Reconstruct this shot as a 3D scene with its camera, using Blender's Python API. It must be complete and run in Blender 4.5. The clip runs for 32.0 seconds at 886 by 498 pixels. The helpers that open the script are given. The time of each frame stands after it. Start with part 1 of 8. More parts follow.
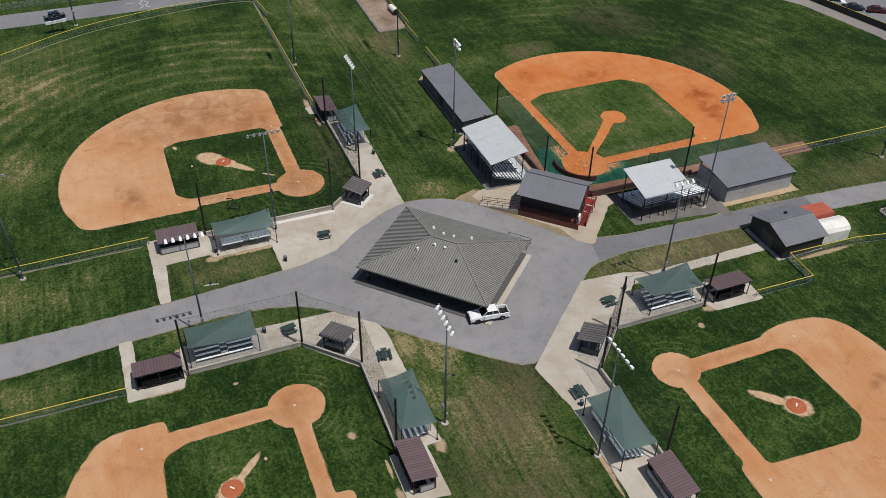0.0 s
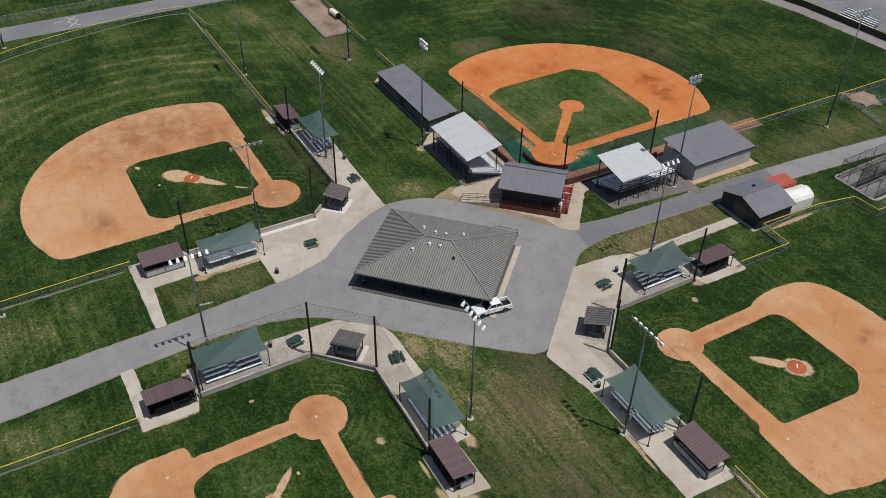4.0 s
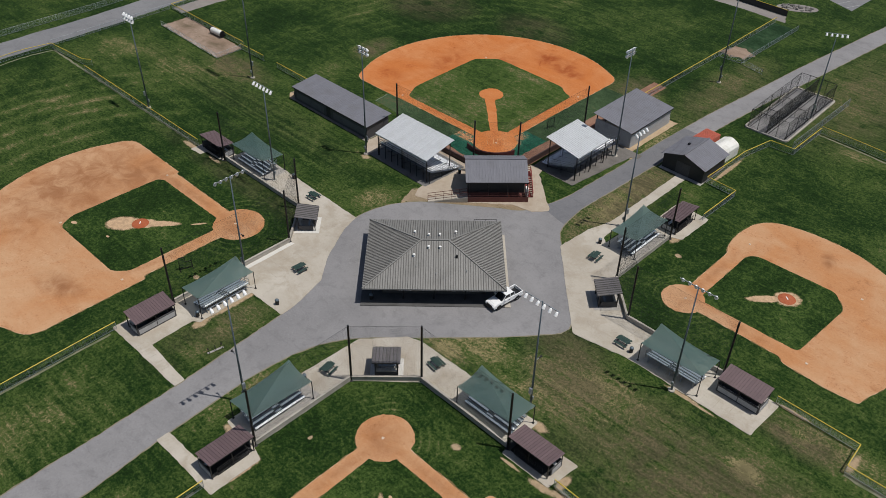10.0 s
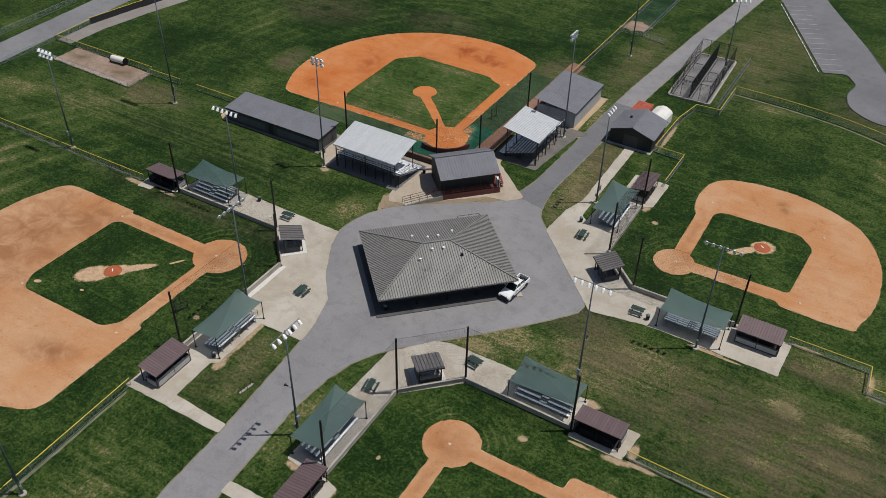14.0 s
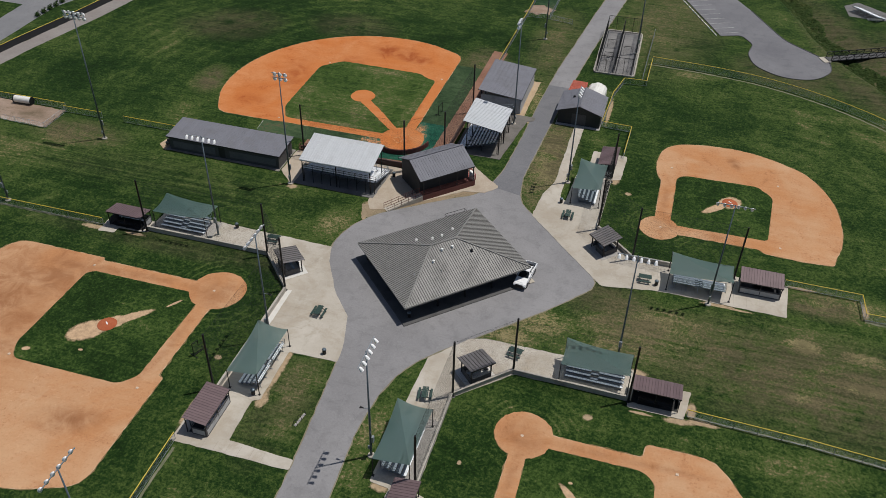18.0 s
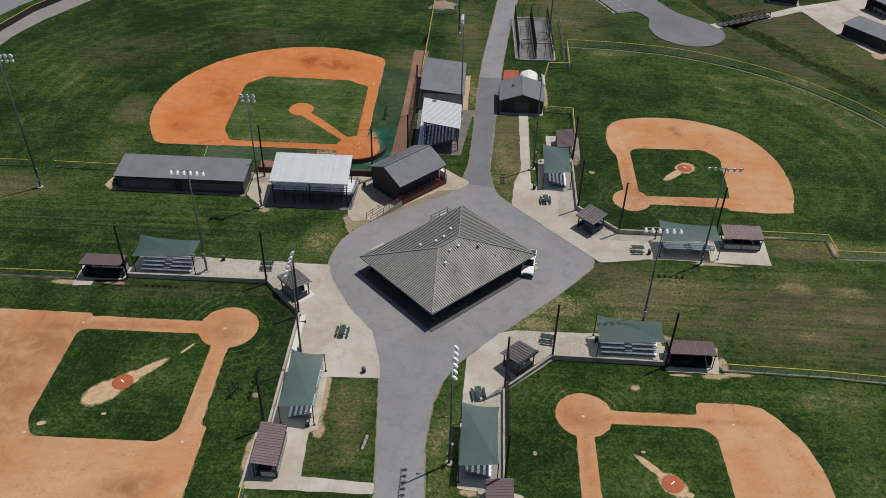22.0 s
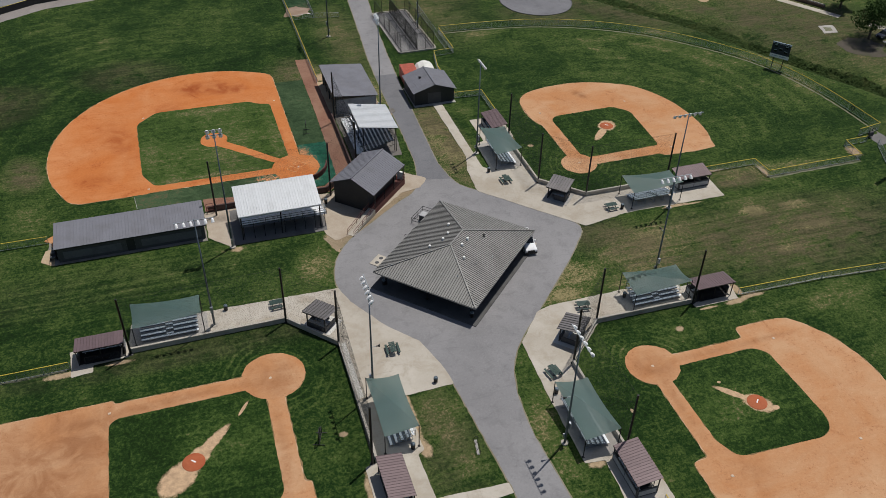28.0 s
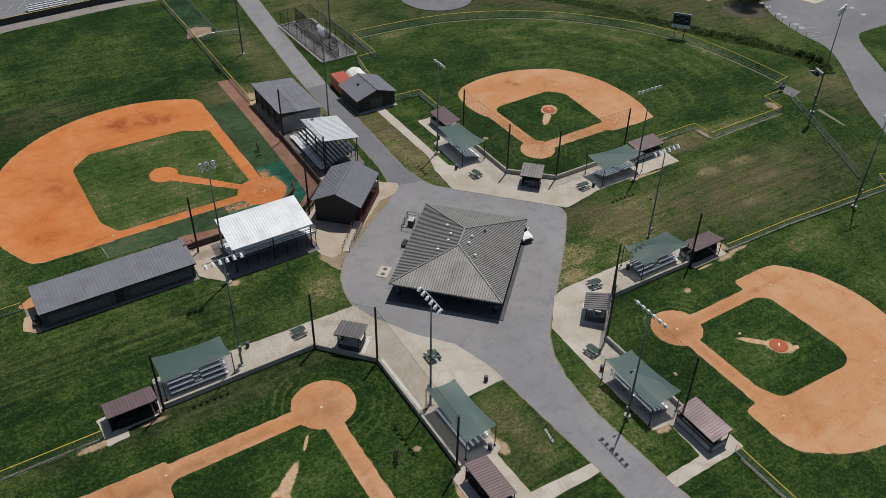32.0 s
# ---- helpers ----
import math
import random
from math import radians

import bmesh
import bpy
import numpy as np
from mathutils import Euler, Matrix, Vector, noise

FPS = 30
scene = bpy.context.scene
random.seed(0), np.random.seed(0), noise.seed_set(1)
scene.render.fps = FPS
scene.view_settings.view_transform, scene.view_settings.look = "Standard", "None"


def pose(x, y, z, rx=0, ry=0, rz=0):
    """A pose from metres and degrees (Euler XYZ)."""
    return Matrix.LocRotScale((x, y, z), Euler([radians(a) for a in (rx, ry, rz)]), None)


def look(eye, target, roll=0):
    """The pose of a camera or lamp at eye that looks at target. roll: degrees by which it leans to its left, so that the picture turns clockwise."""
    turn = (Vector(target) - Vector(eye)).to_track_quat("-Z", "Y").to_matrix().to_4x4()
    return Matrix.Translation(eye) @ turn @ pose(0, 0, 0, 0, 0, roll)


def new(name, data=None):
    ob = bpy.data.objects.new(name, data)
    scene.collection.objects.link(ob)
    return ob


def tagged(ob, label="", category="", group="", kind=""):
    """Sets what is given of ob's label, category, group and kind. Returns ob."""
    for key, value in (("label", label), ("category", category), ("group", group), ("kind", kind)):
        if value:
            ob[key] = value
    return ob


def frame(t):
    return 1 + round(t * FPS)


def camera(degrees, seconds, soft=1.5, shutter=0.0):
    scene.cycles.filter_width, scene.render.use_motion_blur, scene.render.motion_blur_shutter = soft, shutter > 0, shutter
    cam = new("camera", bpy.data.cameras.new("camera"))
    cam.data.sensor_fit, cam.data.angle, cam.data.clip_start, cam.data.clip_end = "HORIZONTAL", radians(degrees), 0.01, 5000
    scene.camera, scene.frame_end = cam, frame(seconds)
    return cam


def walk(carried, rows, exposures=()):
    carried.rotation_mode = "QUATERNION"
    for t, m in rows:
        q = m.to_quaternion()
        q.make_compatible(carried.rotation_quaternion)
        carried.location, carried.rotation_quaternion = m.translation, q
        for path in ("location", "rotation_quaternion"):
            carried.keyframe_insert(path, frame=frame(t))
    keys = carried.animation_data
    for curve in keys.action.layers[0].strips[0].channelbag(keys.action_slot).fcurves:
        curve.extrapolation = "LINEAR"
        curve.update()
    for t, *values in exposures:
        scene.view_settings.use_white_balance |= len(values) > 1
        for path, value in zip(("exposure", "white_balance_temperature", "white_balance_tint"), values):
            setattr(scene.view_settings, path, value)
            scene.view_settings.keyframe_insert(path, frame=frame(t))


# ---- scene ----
cam = camera(54.6, 32.0, 0.65)
METRES, EYE, TILT, LEAN, TURN = 172.0, 79.98, -38.538, -0.712, 68.5
ROWS = [
    (0.0, 0.0, 0.0, 0.0, 0.0, 0.0, 0.0),
    (0.5, -0.0076, 0.0003, 0.0009, -0.92, -0.11, 0.73),
    (1.0, -0.0157, -0.001, -0.0004, -1.74, -0.09, 1.37),
    (1.5, -0.0242, -0.002, -0.0021, -2.42, 0.01, 1.88),
    (2.0, -0.033, -0.0019, -0.002, -3.09, -0.0, 2.4),
    (2.5, -0.0422, -0.0014, -0.0014, -3.83, -0.04, 3.0),
    (3.0, -0.0515, -0.0007, -0.0005, -4.56, -0.09, 3.57),
    (3.5, -0.0612, 0.0001, 0.0002, -5.33, -0.15, 4.19),
    (5.5, -0.1053, 0.0059, 0.0039, -8.88, -0.46, 6.82),
    (6.0, -0.1171, 0.0079, 0.0054, -9.85, -0.6, 7.52),
    (6.5, -0.1292, 0.0103, 0.0069, -10.87, -0.76, 8.3),
    (7.0, -0.1419, 0.0129, 0.009, -11.96, -0.96, 9.08),
    (7.5, -0.1549, 0.0156, 0.0114, -13.09, -1.16, 9.91),
    (8.0, -0.1682, 0.0185, 0.0146, -14.28, -1.4, 10.78),
    (8.5, -0.1819, 0.0214, 0.0187, -15.53, -1.68, 11.69),
    (9.0, -0.1959, 0.0247, 0.0228, -16.82, -1.97, 12.59),
    (9.5, -0.21, 0.0287, 0.0268, -18.15, -2.31, 13.53),
    (10.0, -0.2243, 0.0336, 0.0305, -19.54, -2.65, 14.48),
    (10.5, -0.2388, 0.0391, 0.0349, -20.96, -3.09, 15.44),
    (11.0, -0.2536, 0.0446, 0.0402, -22.39, -3.53, 16.4),
    (11.5, -0.2687, 0.0506, 0.0454, -23.89, -3.95, 17.36),
    (12.0, -0.2836, 0.0566, 0.0514, -25.4, -4.42, 18.36),
    (12.5, -0.2983, 0.0634, 0.0583, -26.96, -4.99, 19.33),
    (13.0, -0.313, 0.071, 0.0646, -28.54, -5.55, 20.27),
    (13.5, -0.3271, 0.0791, 0.0709, -30.12, -6.14, 21.21),
    (14.0, -0.341, 0.0879, 0.0776, -31.73, -6.79, 22.14),
    (14.5, -0.3545, 0.097, 0.0839, -33.32, -7.41, 23.02),
    (16.5, -0.4053, 0.1366, 0.1143, -40.02, -10.39, 26.44),
    (17.0, -0.4168, 0.1462, 0.1229, -41.71, -11.2, 27.26),
    (17.5, -0.4284, 0.1566, 0.1313, -43.45, -11.99, 28.01),
    (18.0, -0.4394, 0.1668, 0.1406, -45.19, -12.84, 28.75),
    (18.5, -0.4498, 0.1771, 0.1499, -46.98, -13.74, 29.5),
    (19.0, -0.4598, 0.1873, 0.1597, -48.77, -14.65, 30.24),
    (19.5, -0.4695, 0.1983, 0.1696, -50.63, -15.6, 30.91),
    (20.0, -0.4787, 0.2095, 0.1793, -52.48, -16.61, 31.54),
    (20.5, -0.4876, 0.2213, 0.188, -54.35, -17.58, 32.14),
    (21.0, -0.4957, 0.2337, 0.1973, -56.25, -18.65, 32.73),
    (21.5, -0.5034, 0.2465, 0.2071, -58.25, -19.8, 33.25),
    (22.0, -0.511, 0.2587, 0.2164, -60.2, -20.86, 33.78),
    (22.5, -0.5179, 0.271, 0.2275, -62.23, -22.06, 34.27),
    (23.0, -0.5241, 0.2834, 0.2381, -64.25, -23.23, 34.72),
    (23.5, -0.53, 0.2965, 0.2485, -66.29, -24.46, 35.16),
    (24.0, -0.5352, 0.3102, 0.2579, -68.32, -25.65, 35.56),
    (24.5, -0.54, 0.324, 0.2679, -70.4, -26.86, 35.92),
    (25.0, -0.5437, 0.3379, 0.2791, -72.55, -28.21, 36.21),
    (25.5, -0.5472, 0.3514, 0.2899, -74.72, -29.56, 36.52),
    (27.5, -0.5569, 0.4079, 0.3291, -83.32, -34.69, 37.35),
    (28.0, -0.5583, 0.4217, 0.3393, -85.48, -35.99, 37.47),
    (28.5, -0.5586, 0.4352, 0.3505, -87.67, -37.36, 37.53),
    (29.0, -0.5587, 0.4485, 0.3615, -89.84, -38.7, 37.57),
    (29.5, -0.5581, 0.4623, 0.3727, -92.05, -40.12, 37.53),
    (30.0, -0.5574, 0.4758, 0.3832, -94.18, -41.4, 37.49),
    (30.5, -0.556, 0.4891, 0.3942, -96.4, -42.77, 37.4),
    (31.0, -0.5545, 0.5031, 0.4046, -98.57, -44.07, 37.27),
    (31.5, -0.552, 0.5162, 0.4157, -100.72, -45.4, 37.1),
    (32.0, -0.549, 0.5295, 0.4263, -102.85, -46.69, 36.9),
]
walk(cam, [(t, pose(88.23, -35.92, EYE, TILT, LEAN, TURN) @ pose(METRES * x, METRES * y, METRES * z, 90 + pitch, roll, yaw)) for t, x, y, z, yaw, pitch, roll in ROWS],
     ((0.0, 0.07), (6.0, 0.03), (14.0, -0.03), (32.0, -0.03)))

# ---- world and light ----
SUN_AZ, SUN_EL = 32.7, 69.0          # direction towards the sun: degrees from +x, height
world = bpy.data.worlds.new("sky")
scene.world = world
world.use_nodes = True
wn = world.node_tree
sky = wn.nodes.new("ShaderNodeTexSky")
sky.sky_type = "NISHITA"
sky.sun_disc = False
sky.sun_elevation = radians(SUN_EL)
sky.sun_rotation = radians(90 - SUN_AZ)
sky.air_density, sky.dust_density, sky.ozone_density = 1.0, 1.2, 1.0
wn.nodes["Background"].inputs[1].default_value = 0.055
wn.links.new(sky.outputs[0], wn.nodes["Background"].inputs[0])
sun_data = bpy.data.lights.new("sun", "SUN")
sun_data.energy, sun_data.angle, sun_data.color = 3.4, radians(0.55), (1.0, 0.96, 0.9)
sun = new("sun", sun_data)
sun_way = Vector((math.cos(radians(SUN_AZ)) * math.cos(radians(SUN_EL)), math.sin(radians(SUN_AZ)) * math.cos(radians(SUN_EL)), math.sin(radians(SUN_EL))))
sun.matrix_world = look(sun_way * 300, (0, 0, 0))


# ---- materials ----
def nodes_of(name):
    m = bpy.data.materials.new(name)
    m.use_nodes = True
    nt = m.node_tree
    return m, nt, nt.nodes["Principled BSDF"]


def nnode(nt, kind, **inputs):
    n = nt.nodes.new(kind)
    for k, v in inputs.items():
        n.inputs[k.replace("_", " ")].default_value = v
    return n


def tex_noise(nt, scale, detail=6.0, rough=0.6, vec=None, stretch=None, distort=0.0):
    n = nnode(nt, "ShaderNodeTexNoise", Scale=scale, Detail=detail, Roughness=rough, Distortion=distort)
    if vec is None:
        vec = nt.nodes.new("ShaderNodeNewGeometry").outputs["Position"]
    if stretch:
        mp = nt.nodes.new("ShaderNodeMapping")
        mp.inputs["Scale"].default_value = stretch[0]
        mp.inputs["Rotation"].default_value = (0, 0, radians(stretch[1]))
        nt.links.new(vec, mp.inputs[0])
        vec = mp.outputs[0]
    nt.links.new(vec, n.inputs["Vector"])
    return n.outputs["Fac"]


def ramp(nt, fac, lo, hi, a=0.0, b=1.0):
    n = nt.nodes.new("ShaderNodeMapRange")
    n.inputs[1].default_value, n.inputs[2].default_value = lo, hi
    n.inputs[3].default_value, n.inputs[4].default_value = a, b
    nt.links.new(fac, n.inputs[0])
    return n.outputs[0]


def blend(nt, fac, a, b, mode="MIX"):
    n = nt.nodes.new("ShaderNodeMix")
    n.data_type, n.blend_type = "RGBA", mode
    for sock, v in ((n.inputs[0], fac), (n.inputs[6], a), (n.inputs[7], b)):
        if isinstance(v, bpy.types.NodeSocket):
            nt.links.new(v, sock)
        elif isinstance(v, (int, float)):
            sock.default_value = v
        else:
            sock.default_value = (*v, 1)
    return n.outputs[2]


def mathn(nt, op, a, b=0.0):
    n = nt.nodes.new("ShaderNodeMath")
    n.operation = op
    for sock, v in ((n.inputs[0], a), (n.inputs[1], b)):
        if isinstance(v, bpy.types.NodeSocket):
            nt.links.new(v, sock)
        else:
            sock.default_value = v
    return n.outputs[0]


def bump(nt, bsdf, fac, strength, dist):
    n = nt.nodes.new("ShaderNodeBump")
    n.inputs["Strength"].default_value, n.inputs["Distance"].default_value = strength, dist
    nt.links.new(fac, n.inputs["Height"])
    nt.links.new(n.outputs[0], bsdf.inputs["Normal"])


def surface(name, base, alt, fine=8.0, coarse=0.3, rough=0.8, metal=0.0, relief=0.02, stain=None, spread=0.5, local=False, vary=0.0):
    """A weathered surface: two colours mixed by fine grain, a stain colour at a larger scale, and a little relief."""
    m, nt, b = nodes_of(name)
    vec = nt.nodes.new("ShaderNodeTexCoord").outputs["Object"] if local else None
    f = tex_noise(nt, fine, 8, 0.65, vec)
    c = tex_noise(nt, coarse, 5, 0.6, vec)
    col = blend(nt, ramp(nt, f, 0.3, 0.7), base, alt)
    if stain:
        col = blend(nt, ramp(nt, c, 0.66 - spread * 0.3, 0.8), col, stain)
    if vary:
        info = nt.nodes.new("ShaderNodeObjectInfo")
        v = ramp(nt, info.outputs["Random"], 0, 1, 1 - vary, 1 + vary)
        mul = nt.nodes.new("ShaderNodeVectorMath")
        mul.operation = "SCALE"
        nt.links.new(col, mul.inputs[0])
        nt.links.new(v, mul.inputs[3])
        col = mul.outputs[0]
    nt.links.new(col, b.inputs["Base Color"])
    b.inputs["Roughness"].default_value, b.inputs["Metallic"].default_value = rough, metal
    nt.links.new(ramp(nt, c, 0.3, 0.7, max(0.05, rough - 0.1), min(1, rough + 0.1)), b.inputs["Roughness"])
    if relief:
        bump(nt, b, f, 0.6, relief)
    return m


def spot(nt, pos, x, y, rx, ry, soft=0.6, turn=0.0):
    """1 inside an ellipse of the plan, fading to 0 outside."""
    if turn:
        mp = nt.nodes.new("ShaderNodeMapping")
        mp.vector_type = "TEXTURE"
        mp.inputs["Location"].default_value = (x, y, 0)
        mp.inputs["Rotation"].default_value = (0, 0, radians(turn))
        mp.inputs["Scale"].default_value = (rx, ry, 1000)
        nt.links.new(pos, mp.inputs[0])
    else:
        mp = nt.nodes.new("ShaderNodeVectorMath")
        mp.operation = "MULTIPLY_ADD"
        mp.inputs[1].default_value = (1 / rx, 1 / ry, 0)
        mp.inputs[2].default_value = (-x / rx, -y / ry, 0)
        nt.links.new(pos, mp.inputs[0])
    ln = nt.nodes.new("ShaderNodeVectorMath")
    ln.operation = "LENGTH"
    nt.links.new(mp.outputs[0], ln.inputs[0])
    fade = nt.nodes.new("ShaderNodeMath")
    fade.operation, fade.use_clamp = "MULTIPLY_ADD", True
    fade.inputs[1].default_value = -1 / soft
    fade.inputs[2].default_value = 1 / soft
    nt.links.new(ln.outputs["Value"], fade.inputs[0])
    return fade.outputs[0]


def tones(nt, fac, stops):
    n = nt.nodes.new("ShaderNodeValToRGB")
    el = n.color_ramp.elements
    while len(el) < len(stops):
        el.new(0.5)
    for e, (p, c) in zip(el, stops):
        e.position = p
        e.color = (*c, 1)
    nt.links.new(fac, n.inputs[0])
    return n.outputs[0]


def strands(nt, pos, scale, width, distort):
    """Thin swirling lines, as of cut blades lying in the turf."""
    n = tex_noise(nt, scale, 4, 0.55, pos, None, distort)
    return ramp(nt, mathn(nt, "ABSOLUTE", mathn(nt, "SUBTRACT", n, 0.5)), width, 0.0)


def grass_material(name, dark, light, dry, base=0.36, worn=(), arcs=(), lush=(), sand=(), soil=(0.42, 0.30, 0.18), lines=(), fine_amount=1.9, thin=(), fray=0.9, rings=()):
    """Turf: a dryness value runs from deep green over olive to straw; it is broken up by fine blades, swirls and mower streaks,
    raised at the worn places and lowered at the lush ones; sand lists bare places with frayed edges."""
    m, nt, b = nodes_of(name)
    pos = nt.nodes.new("ShaderNodeNewGeometry").outputs["Position"]
    add = lambda a, c: mathn(nt, "ADD", a, c)
    mul = lambda a, c: mathn(nt, "MULTIPLY", a, c)
    mid = lambda a, k: mul(mathn(nt, "SUBTRACT", a, 0.5), k)
    fine = tex_noise(nt, 2.8, 7, 0.7, pos, None, 0.6)
    med = tex_noise(nt, 0.5, 8, 0.66, pos, None, 1.7)
    streak = tex_noise(nt, 0.8, 7, 0.66, pos, ((0.10, 1.9, 1), 2), 0.5)
    cross = tex_noise(nt, 0.7, 7, 0.66, pos, ((0.12, 1.7, 1), 64), 0.5)
    tone = tex_noise(nt, 0.11, 6, 0.58, pos, None, 0.6)
    wide = tex_noise(nt, 0.03, 5, 0.55, pos, None, 0.5)
    v = add(add(mid(fine, 0.9 * fine_amount), mid(med, 1.0)), add(mid(streak, 0.46), mid(cross, 0.34)))
    v = add(v, add(mid(tone, 0.85), mid(wide, 0.8)))
    v = add(v, base)
    wear = None
    for x, y, rx, ry, amt in worn:
        k = mul(spot(nt, pos, x, y, rx, ry, 0.75), amt)
        wear = k if wear is None else mathn(nt, "MAXIMUM", wear, k)
    blot = ramp(nt, add(mul(tex_noise(nt, 0.22, 8, 0.66, pos, None, 0.8), 0.6), mul(streak, 0.4)), 0.36, 0.64)
    hay = mathn(nt, "MAXIMUM", strands(nt, pos, 0.3, 0.016, 2.2), strands(nt, pos, 0.75, 0.022, 2.8))
    if wear is not None:
        v = add(v, mul(wear, add(mul(blot, 0.34), 0.2)))
        v = add(v, mul(hay, add(mul(wear, 0.4), 0.05)))
    else:
        v = add(v, mul(hay, 0.05))
    for x, y, rx, ry, amt in lush:
        v = add(v, mul(spot(nt, pos, x, y, rx, ry, 0.5), -0.15 * amt))
    for x, y, rx, ry, turn, amt in lines:
        run = tex_noise(nt, 1.0, 6, 0.6, pos, ((0.035, 1.0, 1), turn), 0.2)
        v = add(v, mul(mid(run, 2.2), mul(spot(nt, pos, x, y, rx, ry, 0.4), amt)))
    for cx, cy, r0, r1, sc, amt, (sx, sy, rx, ry) in arcs:
        mp = nt.nodes.new("ShaderNodeMapping")
        mp.inputs["Location"].default_value = (-cx, -cy, 0)
        nt.links.new(pos, mp.inputs[0])
        wv = nnode(nt, "ShaderNodeTexWave", Scale=sc, Distortion=5.0, Detail=4.0)
        wv.inputs["Detail Scale"].default_value = 0.5
        wv.inputs["Detail Roughness"].default_value = 0.7
        wv.wave_type, wv.rings_direction = "RINGS", "Z"
        nt.links.new(mp.outputs[0], wv.inputs["Vector"])
        ln = nt.nodes.new("ShaderNodeVectorMath")
        ln.operation = "LENGTH"
        nt.links.new(mp.outputs[0], ln.inputs[0])
        ring = mul(ramp(nt, ln.outputs["Value"], r0, r0 + 6), ramp(nt, ln.outputs["Value"], r1, r1 - 12))
        k = mul(mul(ramp(nt, wv.outputs["Fac"], 0.45, 1.0, -0.3, 1.0), ring), mul(ramp(nt, tone, 0.42, 0.6, 0.35, 1), spot(nt, pos, sx, sy, rx, ry, 0.45)))
        v = add(v, mul(k, amt))
    for cx, cy, r0, r1, amt in rings:
        mp = nt.nodes.new("ShaderNodeMapping")
        mp.inputs["Location"].default_value = (-cx, -cy, 0)
        nt.links.new(pos, mp.inputs[0])
        wv = nnode(nt, "ShaderNodeTexWave", Scale=0.27, Distortion=9.0, Detail=4.0)
        wv.inputs["Detail Scale"].default_value = 0.4
        wv.wave_type, wv.rings_direction = "RINGS", "Z"
        nt.links.new(mp.outputs[0], wv.inputs["Vector"])
        ln = nt.nodes.new("ShaderNodeVectorMath")
        ln.operation = "LENGTH"
        nt.links.new(mp.outputs[0], ln.inputs[0])
        band = mul(ramp(nt, ln.outputs["Value"], r0, r0 + 0.5), ramp(nt, ln.outputs["Value"], r1, r0 + 0.5))
        v = add(v, mul(mul(ramp(nt, wv.outputs["Fac"], 0.6, 1.0, -0.35, 1.0), band), mul(ramp(nt, tone, 0.4, 0.6, 0.2, 1), amt)))
    olive = tuple(0.52 * (p + q) for p, q in zip(light, dry))
    col = tones(nt, v, [(0.0, tuple(c * 0.4 for c in dark)), (0.24, tuple(c * 0.74 for c in dark)), (0.46, tuple(c * 0.78 for c in light)), (0.60, tuple(c * 1.04 for c in light)),
                        (0.74, tuple(c * 0.88 for c in olive)), (0.90, dry), (1.0, tuple(c * 1.6 for c in dry))])
    bare = None
    for x, y, rx, ry, turn, amt in thin:
        k = mul(spot(nt, pos, x, y, rx, ry, 0.6, turn), amt)
        bare = k if bare is None else mathn(nt, "MAXIMUM", bare, k)
    if bare is not None:
        soil_tone = blend(nt, ramp(nt, add(mul(fine, 0.5), mul(cross, 0.5)), 0.36, 0.64), (0.030, 0.034, 0.015), (0.122, 0.101, 0.058))
        col = blend(nt, mul(bare, ramp(nt, add(mul(blot, 0.6), mul(med, 0.8)), 0.42, 0.82)), col, soil_tone)
    grit = tex_noise(nt, 1.5, 9, 0.75, pos)
    for x, y, rx, ry, turn in sand:
        k = ramp(nt, add(spot(nt, pos, x, y, rx * 1.7, ry * 1.7, 1.0, turn), mid(grit, fray)), 0.44 - 0.12 * fray, 0.46 + 0.14 * fray)
        col = blend(nt, k, col, blend(nt, ramp(nt, grit, 0.4, 0.6), tuple(c * 0.8 for c in soil), tuple(c * 1.12 for c in soil)))
    nt.links.new(col, b.inputs["Base Color"])
    b.inputs["Roughness"].default_value = 0.95
    b.inputs["Specular IOR Level"].default_value = 0.12
    bump(nt, b, add(fine, mul(med, 0.6)), 0.9, 0.09)
    return m


NEAR_LAWN_WORN = ((57.5, -0.2, 3.6, 1.3, 1.5), (49.6, 0.2, 2.8, 1.2, 1.3), (56.5, -6.0, 6, 3.2, 0.9), (49.5, -10, 4, 1.8, 1.0), (22.5, -3.4, 5, 2.6, 1.1), (29.6, -1.0, 5, 2.6, 1.1), (27.6, -5.2, 4, 2, 1.0), (13.5, -6.6, 5, 1.6, 1.2), (37, -3.2, 4, 2.4, 0.7), (53, 10.6, 4, 1.6, 0.9), (26, 0, 8, 4, 0.9))
EAST_LAWN_WORN = ((40, -22, 24, 4, 0.35), (22, -10, 8, 3, 0.8), (30, -4, 18, 10, 0.95), (54, -7, 14, 8, 0.45), (57.5, -1, 4, 1.6, 1.3), (49.8, -0.5, 3.6, 1.8, 1.2), (52.2, 9, 6, 2.8, 0.95), (43, -6, 12, 8, 0.4), (66, -4, 9, 6, 0.3), (14.5, -6.5, 9, 5, 1.2), (12, -10, 6, 3, 1.1), (60, 10, 20, 3.5, 0.7))
NORTH_LAWN_WORN = ((15, 44, 3, 4, 0.5), (64, 66, 20, 3, 0.5), (85, 36, 3, 14, 0.6), (30, 76, 12, 3, 0.6), (8.4, 35, 5.0, 21, 1.65), (1.8, 56, 2.2, 12, 1.0), (103, 56, 26, 40, 0.65), (96, 12, 10, 10, 0.8), (22, 100, 14, 34, 0.75), (80, 84, 20, 18, 0.65), (12, 56, 5, 14, 0.7), (0, 82, 7, 20, 0.8), (14.5, 60, 5, 12, 0.6),)
